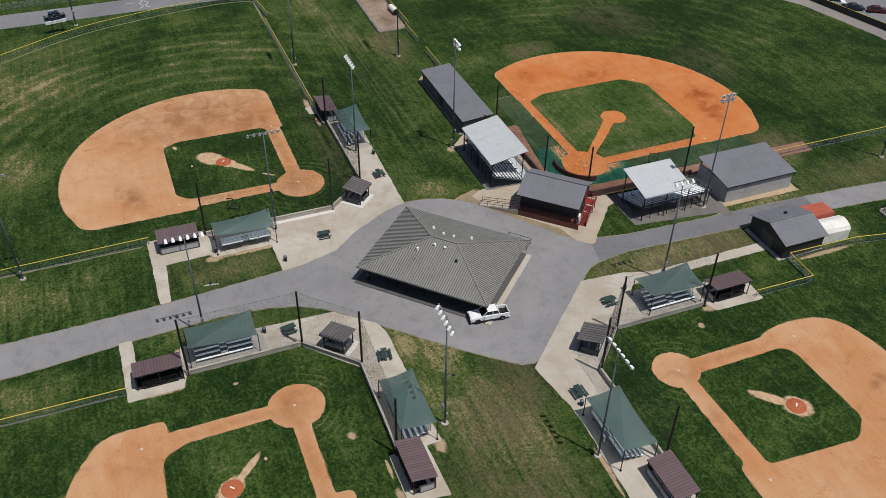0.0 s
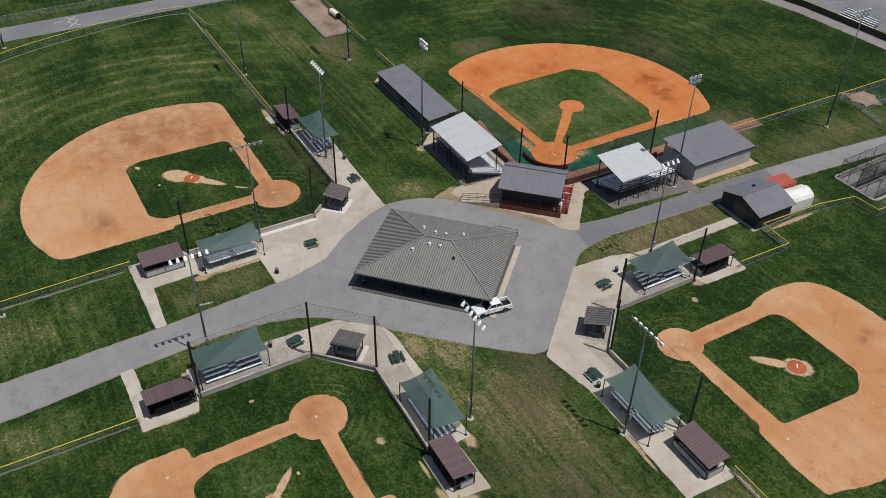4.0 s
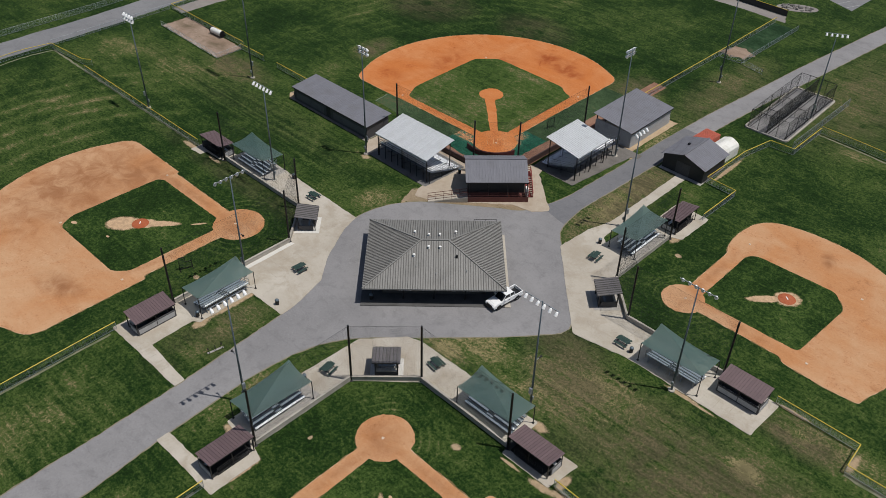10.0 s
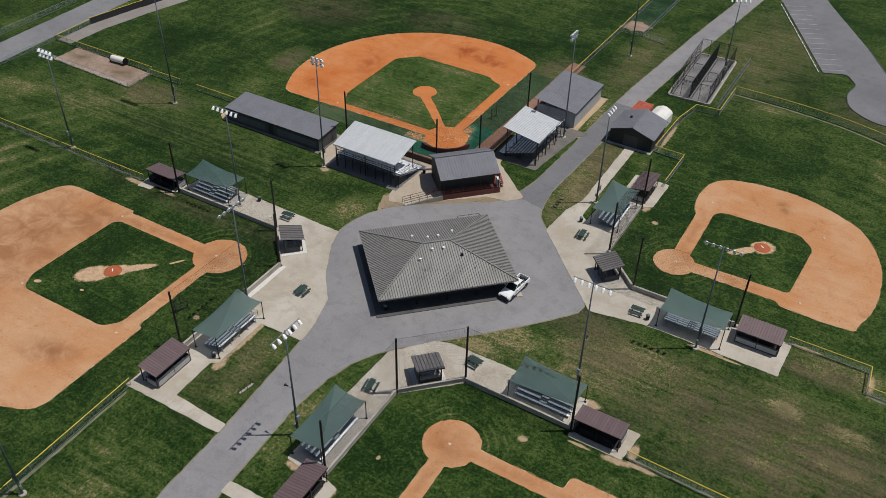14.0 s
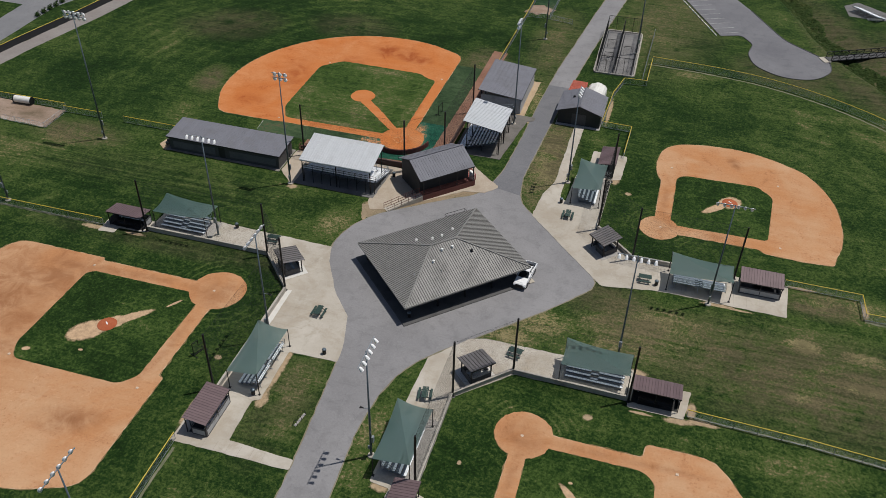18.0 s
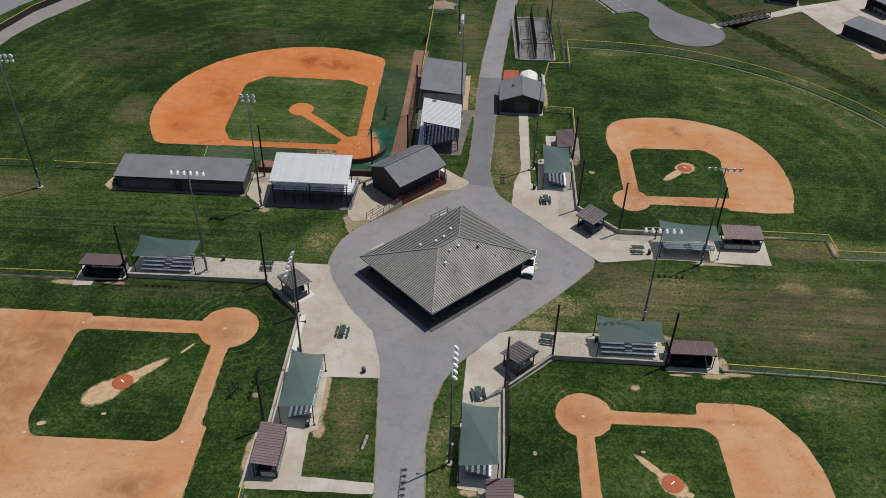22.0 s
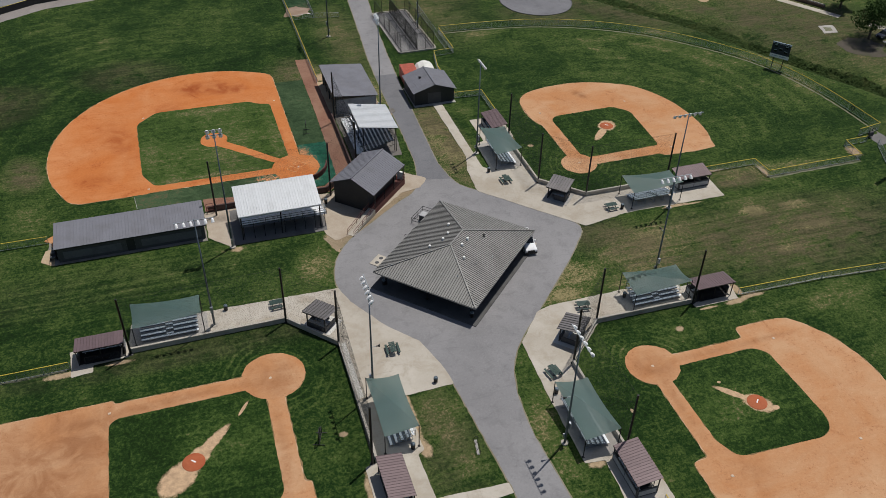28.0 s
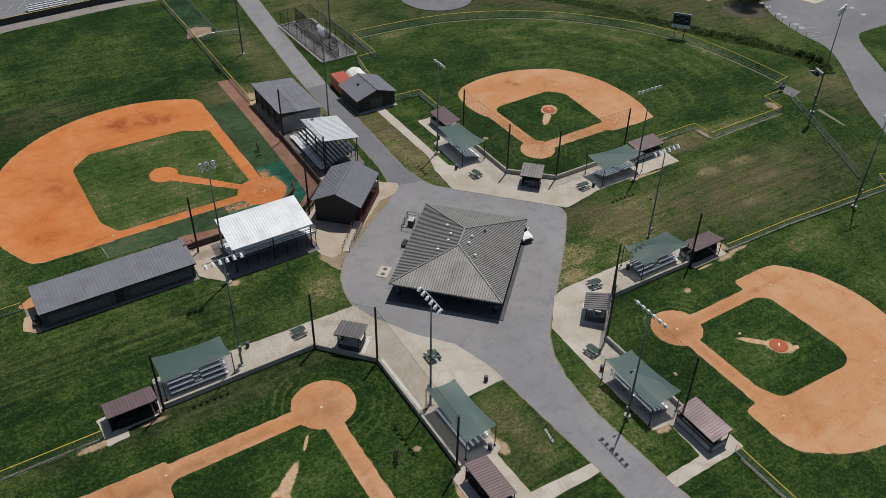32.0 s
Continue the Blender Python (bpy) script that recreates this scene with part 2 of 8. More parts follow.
SOUTH_LAWN_WORN = ((0, -34, 3, 12, 0.5), (-50, -57, 12, 6, 0.6), (-10.5, -34, 3, 3, 0.7), (5, -70, 4, 20, 0.5), (-16, -34, 4, 6, 0.5), (-80, -55, 26, 18, 0.55), (-12, -27, 4.5, 8, 0.7), (-13, -58, 9, 22, 0.75), (4.5, -62, 5, 20, 0.65),)
WEST_LAWN_WORN = ((-30, -2, 6, 3, 0.4), (-43, 20, 30, 2.5, 0.4), (-20, 6, 4.4, 5, 0.9), (-74, 16, 10, 6, 1.0), (-86, 9, 22, 6, 0.35), (-48, 10, 34, 7, 0.1), (-30, 4, 16, 5, 0.3), (-11, 66.5, 8, 7, 0.95), (-61.5, 43, 4.5, 7, 0.8), (-61, 30, 6, 8, 0.35), (-35, 94, 34, 16, 0.35), (-100, 4, 12, 10, 0.6),)
LAWN_WORN = NEAR_LAWN_WORN + EAST_LAWN_WORN + NORTH_LAWN_WORN + SOUTH_LAWN_WORN + WEST_LAWN_WORN
EAST_EDGE_SOIL = ((22.9, 28.5, 0.5, 0.45, 0), (37.5, -17.9, 2.0, 0.4, 0), (41.0, 4.5, 2.0, 0.2, 0), (9.2, -39.0, 0.6, 0.9, 0), (29.0, -11.9, 1.3, 0.7, 0), (30.2, -18.5, 1.4, 0.22, 0), (9.5, -41, 0.35, 2.2, 0), (36.1, -16.2, 0.6, 1.4, 0), (38.3, 4.7, 2.4, 0.35, 0), (20.3, 31.7, 0.7, 1.2, 0), (24.1, -21.1, 0.6, 0.5, 30), (34.7, -18.4, 1.7, 0.5, 5), (11.1, -32.2, 0.26, 0.3, 0), (49.6, 12.0, 2.2, 0.3, 0), (58.2, 9.6, 0.5, 1.6, 0), (77.6, 10.6, 1.2, 1.6, 0), (16.1, 55, 0.4, 5.0, 0),)
WEST_EDGE_SOIL = ((2.4, 46.6, 0.5, 1.0, 0), (-30.4, 13.3, 0.9, 0.6, 0), (-47.6, -5.9, 1.6, 0.35, 0), (-54.5, -6.2, 2.2, 0.5, 0), (-16.0, 8.6, 0.3, 2.0, 30), (2.0, -44.0, 1.4, 0.3, 0), (-14.5, -30.4, 0.7, 1.4, 0), (-14.6, -25.0, 0.5, 4.6, 0), (3.6, -37.9, 1.2, 0.8, 0), (-21.9, -34.5, 0.6, 2.8, 0), (-16.4, 12.5, 1.2, 0.9, 40), (-23.1, -25.5, 0.5, 0.4, 0), (-7.6, 64.5, 2.0, 1.6, 0),)
EDGE_SOIL = EAST_EDGE_SOIL + WEST_EDGE_SOIL
EAST_THIN = ((52, -7, 32, 12, -4, 0.85), (26, -2, 18, 7, -40, 0.75), (104, 58, 34, 22, -55, 0.9), (74, 94, 22, 20, 40, 0.95), (92, 66, 26, 7, -52, 0.9), (64, 78, 26, 6, -44, 0.8), (50, 82, 16, 9, -15, 0.7), (60, 104, 8, 30, 15, 0.9), (24, 102, 14, 36, 0, 0.55), (52, 9, 7, 4, 0, 0.9))
WEST_THIN = ((-60, 10, 46, 6, 0, 0.15), (-61.5, 43, 4, 7, 10, 0.9), (-74, 17, 12, 5, 0, 0.8), (-70, 68, 14, 10, 20, 0.6), (-44, 76, 12, 8, 0, 0.5), (-12, 68, 7, 8, 0, 0.8), (8.6, 36, 5, 20, 0, 0.9), (1, 80, 7, 24, 0, 0.6), (94, 8, 10, 12, 0, 0.8), (-12, -30, 5, 12, 0, 0.5), (-40, -6.5, 30, 3, 0, 0.4))
GRASS = grass_material("mown_grass", (0.0168, 0.0465, 0.0085), (0.0515, 0.086, 0.019), (0.160, 0.136, 0.068), 0.335, LAWN_WORN,
                       ((-40.1, -24.7, 26, 64, 0.075, 0.22, (-78, -34, 46, 48)), (-31, 46, 28, 90, 0.09, 0.13, (-66, 72, 46, 46)), (39, 31, 20, 56, 0.08, 0.12, (66, 46, 30, 36))), ((-45, 88, 62, 48, 0.75), (-46, 7, 46, 9, 0.9), (-62, 44, 40, 30, 0.4), (-33, -25, 16, 22, 0.6), (17, -30, 14, 18, 0.6), (30, 22, 12, 14, 0.25), (58, 48, 34, 34, -0.45), (-84, -40, 40, 44, -0.35)),
                       EDGE_SOIL, (0.37, 0.275, 0.175), ((-60, 8, 46, 9, 0, 0.55), (-60, 80, 44, 40, 14, 0.16), (45, -5, 38, 12, 5, 0.3), (-13, -56, 9, 24, 80, 0.4)),
                       thin=EAST_THIN + WEST_THIN,
                       rings=((-29.4, -13.8, 4.2, 9.5, 0.3), (17.1, -26.0, 3.7, 8, 0.22), (28.7, 20.6, 3.3, 8, 0.2)))
SHORT = ((0.0195, 0.050, 0.0092), (0.051, 0.090, 0.019), (0.165, 0.14, 0.072))
INFIELD = grass_material("infield_turf_grass", *SHORT, 0.32, ((-39, -23, 7, 8, 0.3), (26, -35, 5, 5, 0.3)), (), (),
                         ((-41.9, -26.3, 2.9, 1.8, 45), (-38.2, -22.6, 3.6, 0.75, 45), (-39.4, -23.8, 1.8, 1.15, 45), (-33.7, -18.1, 1.3, 0.22, 55), (-47.4, -31.6, 0.6, 0.35, 20), (-40.6, -29.7, 0.35, 0.2, 0), (-49.3, -32.0, 0.4, 0.8, 0), (26.6, -35.7, 2.0, 1.35, -45), (24.4, -33.3, 2.5, 0.5, -45), (28.2, -36.9, 0.5, 0.4, 0),
                          (39.2, 31.1, 2.0, 1.6, 45), (37.0, 28.9, 3.0, 0.75, 45), (23.8, -31.2, 0.25, 0.2, 0)), (0.50, 0.345, 0.215), fray=0.4,
                         rings=((39.1, 30.9, 1.8, 5.5, 0.2), (26.5, -35.5, 1.8, 5, 0.16), (-40.1, -24.5, 3.0, 7, 0.12)))
INFIELD_DRY = grass_material("dry_infield_grass", *SHORT, 0.47, ((-31, 45, 16, 16, 0.4), (-19.5, 45, 2.5, 14, 0.5), (-31, 56.6, 14, 2.4, 0.4), (-41, 45, 2.4, 13, 0.45), (-31, 34.6, 12, 1.6, 0.6), (-31, 46, 4.5, 4.5, 0.5)), fine_amount=1.1)


def dirt_material(name, base, alt, dusty, damp, rims=(), stains=()):
    """Raked soil: broad soft tones, drag lines, a little grit; rims pale towards an outer edge, stains darken an ellipse."""
    m, nt, b = nodes_of(name)
    pos = nt.nodes.new("ShaderNodeNewGeometry").outputs["Position"]
    fine = tex_noise(nt, 3.0, 9, 0.78, pos)
    mid = tex_noise(nt, 0.32, 8, 0.62, pos, None, 0.8)
    wide = tex_noise(nt, 0.075, 6, 0.58, pos, None, 1.2)
    drag = tex_noise(nt, 0.45, 7, 0.66, pos, ((0.25, 1.6, 1), 40), 0.6)
    col = blend(nt, ramp(nt, wide, 0.38, 0.72), base, dusty)
    for cx, cy, r0, r1, amt in rims:
        mp = nt.nodes.new("ShaderNodeMapping")
        mp.inputs["Location"].default_value = (-cx, -cy, 0)
        nt.links.new(pos, mp.inputs[0])
        ln = nt.nodes.new("ShaderNodeVectorMath")
        ln.operation = "LENGTH"
        nt.links.new(mp.outputs[0], ln.inputs[0])
        r = mathn(nt, "ADD", ln.outputs["Value"], mathn(nt, "MULTIPLY", mathn(nt, "SUBTRACT", wide, 0.5), 22.0))
        k = mathn(nt, "MULTIPLY", ramp(nt, r, r0, r1, 0, amt), ramp(nt, ln.outputs["Value"], r1 + 9, r1 + 6))
        col = blend(nt, k, col, tuple(min(1, v * 1.08) for v in dusty))
    col = blend(nt, ramp(nt, mid, 0.45, 0.7, 0, 0.42), col, alt)
    col = blend(nt, ramp(nt, drag, 0.5, 0.72, 0, 0.22), col, tuple(0.5 * (p + q) for p, q in zip(base, damp)))
    col = blend(nt, ramp(nt, drag, 0.48, 0.3, 0, 0.28), col, tuple(min(1, v * 1.12) for v in dusty))
    col = blend(nt, ramp(nt, fine, 0.53, 0.66, 0, 0.32), col, damp)
    col = blend(nt, ramp(nt, fine, 0.46, 0.36, 0, 0.25), col, tuple(min(1, v * 1.2) for v in dusty))
    col = blend(nt, mathn(nt, "MULTIPLY", ramp(nt, mid, 0.6, 0.7, 0, 0.5), ramp(nt, wide, 0.55, 0.45)), col, damp)
    fleck = mathn(nt, "MULTIPLY", ramp(nt, tex_noise(nt, 2.6, 5, 0.65, pos), 0.55, 0.64, 0, 0.6), ramp(nt, mid, 0.48, 0.62, 0.05, 1))
    col = blend(nt, fleck, col, damp)
    scuff = mathn(nt, "MULTIPLY", ramp(nt, tex_noise(nt, 1.1, 5, 0.6, pos, None, 1.5), 0.6, 0.68, 0, 0.55), ramp(nt, wide, 0.44, 0.58))
    col = blend(nt, scuff, col, tuple(min(1, v * 1.15) for v in dusty))
    for x, y, rx, ry, turn, amt in stains:
        k = mathn(nt, "MULTIPLY", spot(nt, pos, x, y, rx, ry, 0.9, turn), ramp(nt, mid, 0.38, 0.58, 0.25 * amt, amt))
        col = blend(nt, k, col, damp)
    nt.links.new(col, b.inputs["Base Color"])
    b.inputs["Roughness"].default_value = 0.97
    b.inputs["Specular IOR Level"].default_value = 0.1
    bump(nt, b, mathn(nt, "ADD", fine, drag), 0.8, 0.05)
    return m


EAST_STAINS = ((39.5, 43.5, 3.2, 1.3, -60, 0.95), (20, -44, 3, 6, 0, 0.3), (17.2, -26.2, 3.6, 3.6, 0, 0.75), (28.9, 20.8, 3.2, 3.2, 0, 0.7), (26, -26.2, 9, 0.9, 0, 0.5), (17.2, -34, 0.9, 8, 0, 0.5), (37, 20.8, 8, 0.9, 0, 0.35), (28.9, 29, 0.9, 8, 0, 0.5), (34, -26, 6, 0.7, 0, 0.4))
WEST_STAINS = ((-35, -40.2, 6, 2.6, 10, 0.9), (-52, -15.2, 2.4, 0.9, 0, 0.7), (-57, -26, 16, 20, 10, 0.8), (-52, -17, 9, 4, 12, 0.6), (-52.4, -20.5, 2.4, 3.0, 10, 1.0), (-44, -14.6, 6, 1.0, 0, 0.6), (-30, -24, 0.9, 7, 0, 0.55), (-31, -30, 1.2, 4, 0, 0.4), (-58, -28, 5, 9, 10, 0.35), (-29.8, -14.1, 4.0, 4.0, 0, 0.75), (-38, -14.1, 8, 0.9, 0, 0.55))
DIRT = dirt_material("infield_dirt", (0.47, 0.224, 0.10), (0.44, 0.18, 0.072), (0.50, 0.305, 0.175), (0.275, 0.123, 0.057),
                     ((26.5, -35.5, 11, 19, 0.7), (39.1, 30.9, 11, 19, 0.7), (-40.1, -24.7, 17, 26, 0.85)),
                     EAST_STAINS + WEST_STAINS)
CLAY = dirt_material("orange_infield_clay", (0.50, 0.168, 0.05), (0.45, 0.125, 0.03), (0.54, 0.235, 0.098), (0.30, 0.072, 0.021),
                     ((-31.0, 45.9, 23, 28, 0.35),), ((-29.5, 65.8, 8, 3.8, -8, 1.0), (-33, 66.5, 4, 2.2, 0, 1.0), (-25, 64, 4, 2, 0, 0.9), (-46, 50, 4, 10, 20, 0.55), (-38, 59, 6, 3, 30, 0.5), (-19, 44, 0.9, 9, 0, 0.5), (-30, 33.4, 10, 0.7, 0, 0.4), (-50, 38, 4, 3, 0, 0.45), (-17.7, 33.0, 2.0, 2.0, 0, 0.4)))
MOUND = dirt_material("red_mound_clay", (0.36, 0.095, 0.043), (0.31, 0.072, 0.034), (0.43, 0.15, 0.075), (0.22, 0.055, 0.028))
SAND = dirt_material("pale_bare_soil", (0.42, 0.31, 0.20), (0.36, 0.235, 0.14), (0.46, 0.37, 0.26), (0.26, 0.18, 0.10))
SAND_DARK = dirt_material("brown_bare_soil", (0.25, 0.185, 0.12), (0.15, 0.125, 0.07), (0.33, 0.265, 0.185), (0.09, 0.075, 0.04))
VERGE = surface("dry_verge_soil", (0.16, 0.155, 0.10), (0.21, 0.20, 0.14), 2.5, 0.5, 0.97, 0, 0.02, (0.07, 0.095, 0.035), 0.9)
# soil and grass mix, darkened for the shadow of the cut turf edge
LIP = dirt_material("grass_soil_and_shade_edge", (0.17, 0.12, 0.055), (0.09, 0.085, 0.028), (0.28, 0.19, 0.10), (0.05, 0.06, 0.02))
RIM = dirt_material("pale_dusty_rim", (0.50, 0.34, 0.21), (0.46, 0.28, 0.15), (0.56, 0.41, 0.28), (0.34, 0.19, 0.10))
EDGE = dirt_material("tan_road_edge", (0.21, 0.185, 0.125), (0.13, 0.13, 0.065), (0.28, 0.25, 0.185), (0.08, 0.09, 0.035))
TRACK = dirt_material("brown_track_gravel", (0.23, 0.115, 0.08), (0.19, 0.09, 0.065), (0.28, 0.17, 0.12), (0.13, 0.07, 0.05))
GRAVEL = dirt_material("grey_warning_track", (0.235, 0.215, 0.205), (0.205, 0.185, 0.175), (0.28, 0.26, 0.245), (0.17, 0.15, 0.14))
TURF = grass_material("green_synthetic_turf", (0.038, 0.072, 0.032), (0.054, 0.091, 0.042), (0.13, 0.10, 0.06), 0.38, ((-23, 31, 6, 1.5, 0.9),), fine_amount=0.8)
TEAL = grass_material("teal_synthetic_turf", (0.013, 0.085, 0.053), (0.028, 0.122, 0.080), (0.40, 0.19, 0.09), 0.4, ((-22, 31, 7, 2.0, 1.3), (-16.0, 34, 2.4, 7, 1.3)), fine_amount=1.0)


def paved(name, base, alt, dark, crack_scale, stain=None, rough=0.9, grain=0.4):
    m, nt, b = nodes_of(name)
    pos = nt.nodes.new("ShaderNodeNewGeometry").outputs["Position"]
    fine = tex_noise(nt, 3.4, 9, 0.85, pos)
    mid = tex_noise(nt, 0.5, 8, 0.68, pos, None, 0.5)
    wide = tex_noise(nt, 0.09, 4, 0.55, pos)
    streak = tex_noise(nt, 0.6, 5, 0.6, pos, ((0.2, 2.2, 1), 45))
    col = blend(nt, ramp(nt, wide, 0.35, 0.65), base, alt)
    col = blend(nt, ramp(nt, mid, 0.5, 0.75, 0, 0.6), col, dark)
    col = blend(nt, ramp(nt, streak, 0.58, 0.78, 0, 0.45), col, dark)
    col = blend(nt, ramp(nt, fine, 0.53, 0.66, 0, grain * 1.2), col, dark)
    col = blend(nt, ramp(nt, fine, 0.47, 0.34, 0, grain), col, tuple(min(1, v * 1.3) for v in alt))
    if stain:
        blot = mathn(nt, "ADD", mathn(nt, "MULTIPLY", tex_noise(nt, 0.16, 7, 0.62, pos, None, 0.8), 0.7), mathn(nt, "MULTIPLY", mid, 0.3))
        col = blend(nt, ramp(nt, blot, 0.48, 0.64, 0, 0.75), col, stain)
    vo = nnode(nt, "ShaderNodeTexVoronoi", Scale=crack_scale)
    vo.feature = "DISTANCE_TO_EDGE"
    wob = nt.nodes.new("ShaderNodeVectorMath")
    wob.operation = "ADD"
    nz = nnode(nt, "ShaderNodeTexNoise", Scale=0.7, Detail=5.0)
    nt.links.new(pos, nz.inputs["Vector"])
    nt.links.new(pos, wob.inputs[0])
    nt.links.new(nz.outputs["Color"], wob.inputs[1])
    nt.links.new(wob.outputs[0], vo.inputs["Vector"])
    crack = mathn(nt, "MULTIPLY", ramp(nt, vo.outputs["Distance"], 0.014 * crack_scale * 4, 0.0), ramp(nt, mid, 0.4, 0.6))
    col = blend(nt, mathn(nt, "MULTIPLY", crack, 0.2), col, tuple(v * 0.35 for v in base))
    nt.links.new(col, b.inputs["Base Color"])
    b.inputs["Roughness"].default_value = rough
    b.inputs["Specular IOR Level"].default_value = 0.25
    bump(nt, b, fine, 0.5, 0.01)
    return m


ASPHALT = paved("weathered_asphalt", (0.212, 0.208, 0.213), (0.262, 0.257, 0.262), (0.14, 0.137, 0.142), 0.2)
ASPHALT_FAR = paved("parking_asphalt", (0.17, 0.172, 0.182), (0.215, 0.216, 0.224), (0.125, 0.126, 0.133), 0.12)
PEN_TURF = grass_material("worn_pen_turf", (0.019, 0.05, 0.02), (0.031, 0.068, 0.031), (0.10, 0.085, 0.055), 0.38, ((-4, 99, 4, 6, 0.7),), lush=((-5, 116, 3, 4, 1.0),), fine_amount=0.9)
LOT_DARK = paved("dark_lot_asphalt", (0.145, 0.145, 0.158), (0.19, 0.19, 0.202), (0.10, 0.10, 0.108), 0.12)
CONCRETE = paved("broom_finished_concrete", (0.39, 0.35, 0.293), (0.505, 0.467, 0.408), (0.31, 0.27, 0.212), 0.07, (0.345, 0.294, 0.228), grain=0.22)
NEW_CONCRETE = paved("pale_new_concrete", (0.56, 0.545, 0.51), (0.64, 0.625, 0.59), (0.46, 0.44, 0.40), 0.05, grain=0.2)
CONCRETE_GREY = paved("grey_concrete", (0.32, 0.305, 0.285), (0.39, 0.375, 0.35), (0.22, 0.20, 0.185), 0.1)
WALL_C = surface("cast_concrete", (0.36, 0.33, 0.29), (0.44, 0.41, 0.36), 4, 0.5, 0.9, 0, 0.02, (0.22, 0.20, 0.17), 0.6)
BLOCK = surface("grey_block", (0.36, 0.36, 0.37), (0.45, 0.45, 0.455), 5, 0.6, 0.9, 0, 0.02, (0.27, 0.27, 0.27), 0.4)
ROOF_GREY = surface("grey_standing_seam_metal", (0.215, 0.212, 0.203), (0.255, 0.251, 0.241), 3, 0.4, 0.6, 0.1, 0.006, (0.185, 0.183, 0.174), 0.6, False, 0.06)
# seams darker than their pans: the shadow line beside each rib, as colour
SEAM_SHADE = surface("shade_dark_seam_metal", (0.105, 0.102, 0.096), (0.125, 0.121, 0.113), 3, 0.4, 0.6, 0.2, 0.0)
SEAM_SHADE_BROWN = surface("shade_brown_seam_metal", (0.098, 0.067, 0.07), (0.115, 0.078, 0.082), 3, 0.4, 0.6, 0.2, 0.0)
ROOF_DARK = surface("charcoal_ribbed_metal", (0.15, 0.153, 0.178), (0.173, 0.176, 0.202), 3, 0.4, 0.75, 0.0, 0.003, (0.14, 0.139, 0.153), 0.6, False, 0.03)
ROOF_WHITE = surface("galvanised_roof_sheet", (0.50, 0.52, 0.54), (0.57, 0.59, 0.61), 3, 0.4, 0.5, 0.15, 0.003, (0.45, 0.465, 0.48), 0.6, False, 0.03)
ROOF_BROWN = surface("maroon_brown_roof_metal", (0.135, 0.092, 0.098), (0.16, 0.11, 0.115), 3, 0.5, 0.5, 0.15, 0.004, (0.115, 0.08, 0.083), 0.6, False, 0.08)
SHELTER_ROOF = surface("brown_grey_roof_metal", (0.145, 0.134, 0.138), (0.172, 0.16, 0.163), 3, 0.5, 0.5, 0.2, 0.006, (0.12, 0.108, 0.105), 0.6, False, 0.08)
BLACK_WALL = surface("black_painted_siding", (0.018, 0.019, 0.021), (0.026, 0.027, 0.03), 4, 0.6, 0.6, 0.0, 0.01, (0.04, 0.04, 0.04), 0.3)
DARK_WALL = surface("dark_grey_board_wall", (0.05, 0.05, 0.055), (0.07, 0.07, 0.075), 4, 0.6, 0.7, 0.0, 0.01, (0.10, 0.10, 0.10), 0.5)
BLACK = surface("black_coated_steel", (0.012, 0.012, 0.014), (0.02, 0.02, 0.022), 6, 1.0, 0.45, 0.3, 0.002)
NETTING = surface("black_net_cord", (0.012, 0.014, 0.013), (0.02, 0.022, 0.02), 6, 1.0, 0.9, 0.0, 0.0)
STEEL = surface("galvanised_steel", (0.30, 0.33, 0.36), (0.40, 0.43, 0.45), 5, 0.8, 0.42, 0.6, 0.002, (0.24, 0.26, 0.28), 0.5)
POLE_STEEL = surface("blue_grey_pole_steel", (0.10, 0.135, 0.165), (0.14, 0.175, 0.205), 5, 0.4, 0.5, 0.35, 0.002, (0.08, 0.10, 0.12), 0.5)
ALU = surface("aluminium_plank", (0.88, 0.90, 0.93), (0.93, 0.945, 0.96), 6, 0.8, 0.3, 0.12, 0.002, (0.70, 0.73, 0.76), 0.5, False, 0.06)
# foot planks and risers take the dark of the shaded gaps between seats
FOOT = surface("gap_shade_plank", (0.11, 0.13, 0.17), (0.14, 0.165, 0.205), 6, 0.8, 0.5, 0.15, 0.002, (0.11, 0.125, 0.155), 0.6)
LAMP_WHITE = surface("white_lamp_housing", (0.90, 0.91, 0.92), (0.94, 0.945, 0.95), 6, 1.0, 0.35, 0.0, 0.0)
CANOPY = surface("green_shade_fabric", (0.052, 0.113, 0.106), (0.067, 0.136, 0.128), 5, 0.5, 0.6, 0.0, 0.008, (0.08, 0.152, 0.144), 0.7)
cb_ = CANOPY.node_tree.nodes["Principled BSDF"]
cb_.inputs["Alpha"].default_value = 0.91
ct_ = CANOPY.node_tree
glow_ = ct_.nodes.new("ShaderNodeBsdfTranslucent")
glow_.inputs[0].default_value = (0.58, 0.68, 0.68, 1)
mixer_ = ct_.nodes.new("ShaderNodeMixShader")
mixer_.inputs[0].default_value = 0.4
ct_.links.new(cb_.outputs[0], mixer_.inputs[1])
ct_.links.new(glow_.outputs[0], mixer_.inputs[2])
ct_.links.new(mixer_.outputs[0], ct_.nodes["Material Output"].inputs[0])
YELLOW = surface("yellow_fence_cap", (0.52, 0.38, 0.035), (0.62, 0.47, 0.07), 4, 0.4, 0.6, 0.0, 0.004, (0.45, 0.33, 0.08), 0.5)
RED = surface("red_painted_steel", (0.21, 0.025, 0.022), (0.27, 0.038, 0.03), 5, 0.6, 0.5, 0.1, 0.003, (0.22, 0.04, 0.03), 0.5)
MAROON = surface("maroon_wall_padding", (0.085, 0.014, 0.018), (0.11, 0.02, 0.025), 4, 0.5, 0.6, 0.0, 0.008, (0.06, 0.012, 0.014), 0.5)
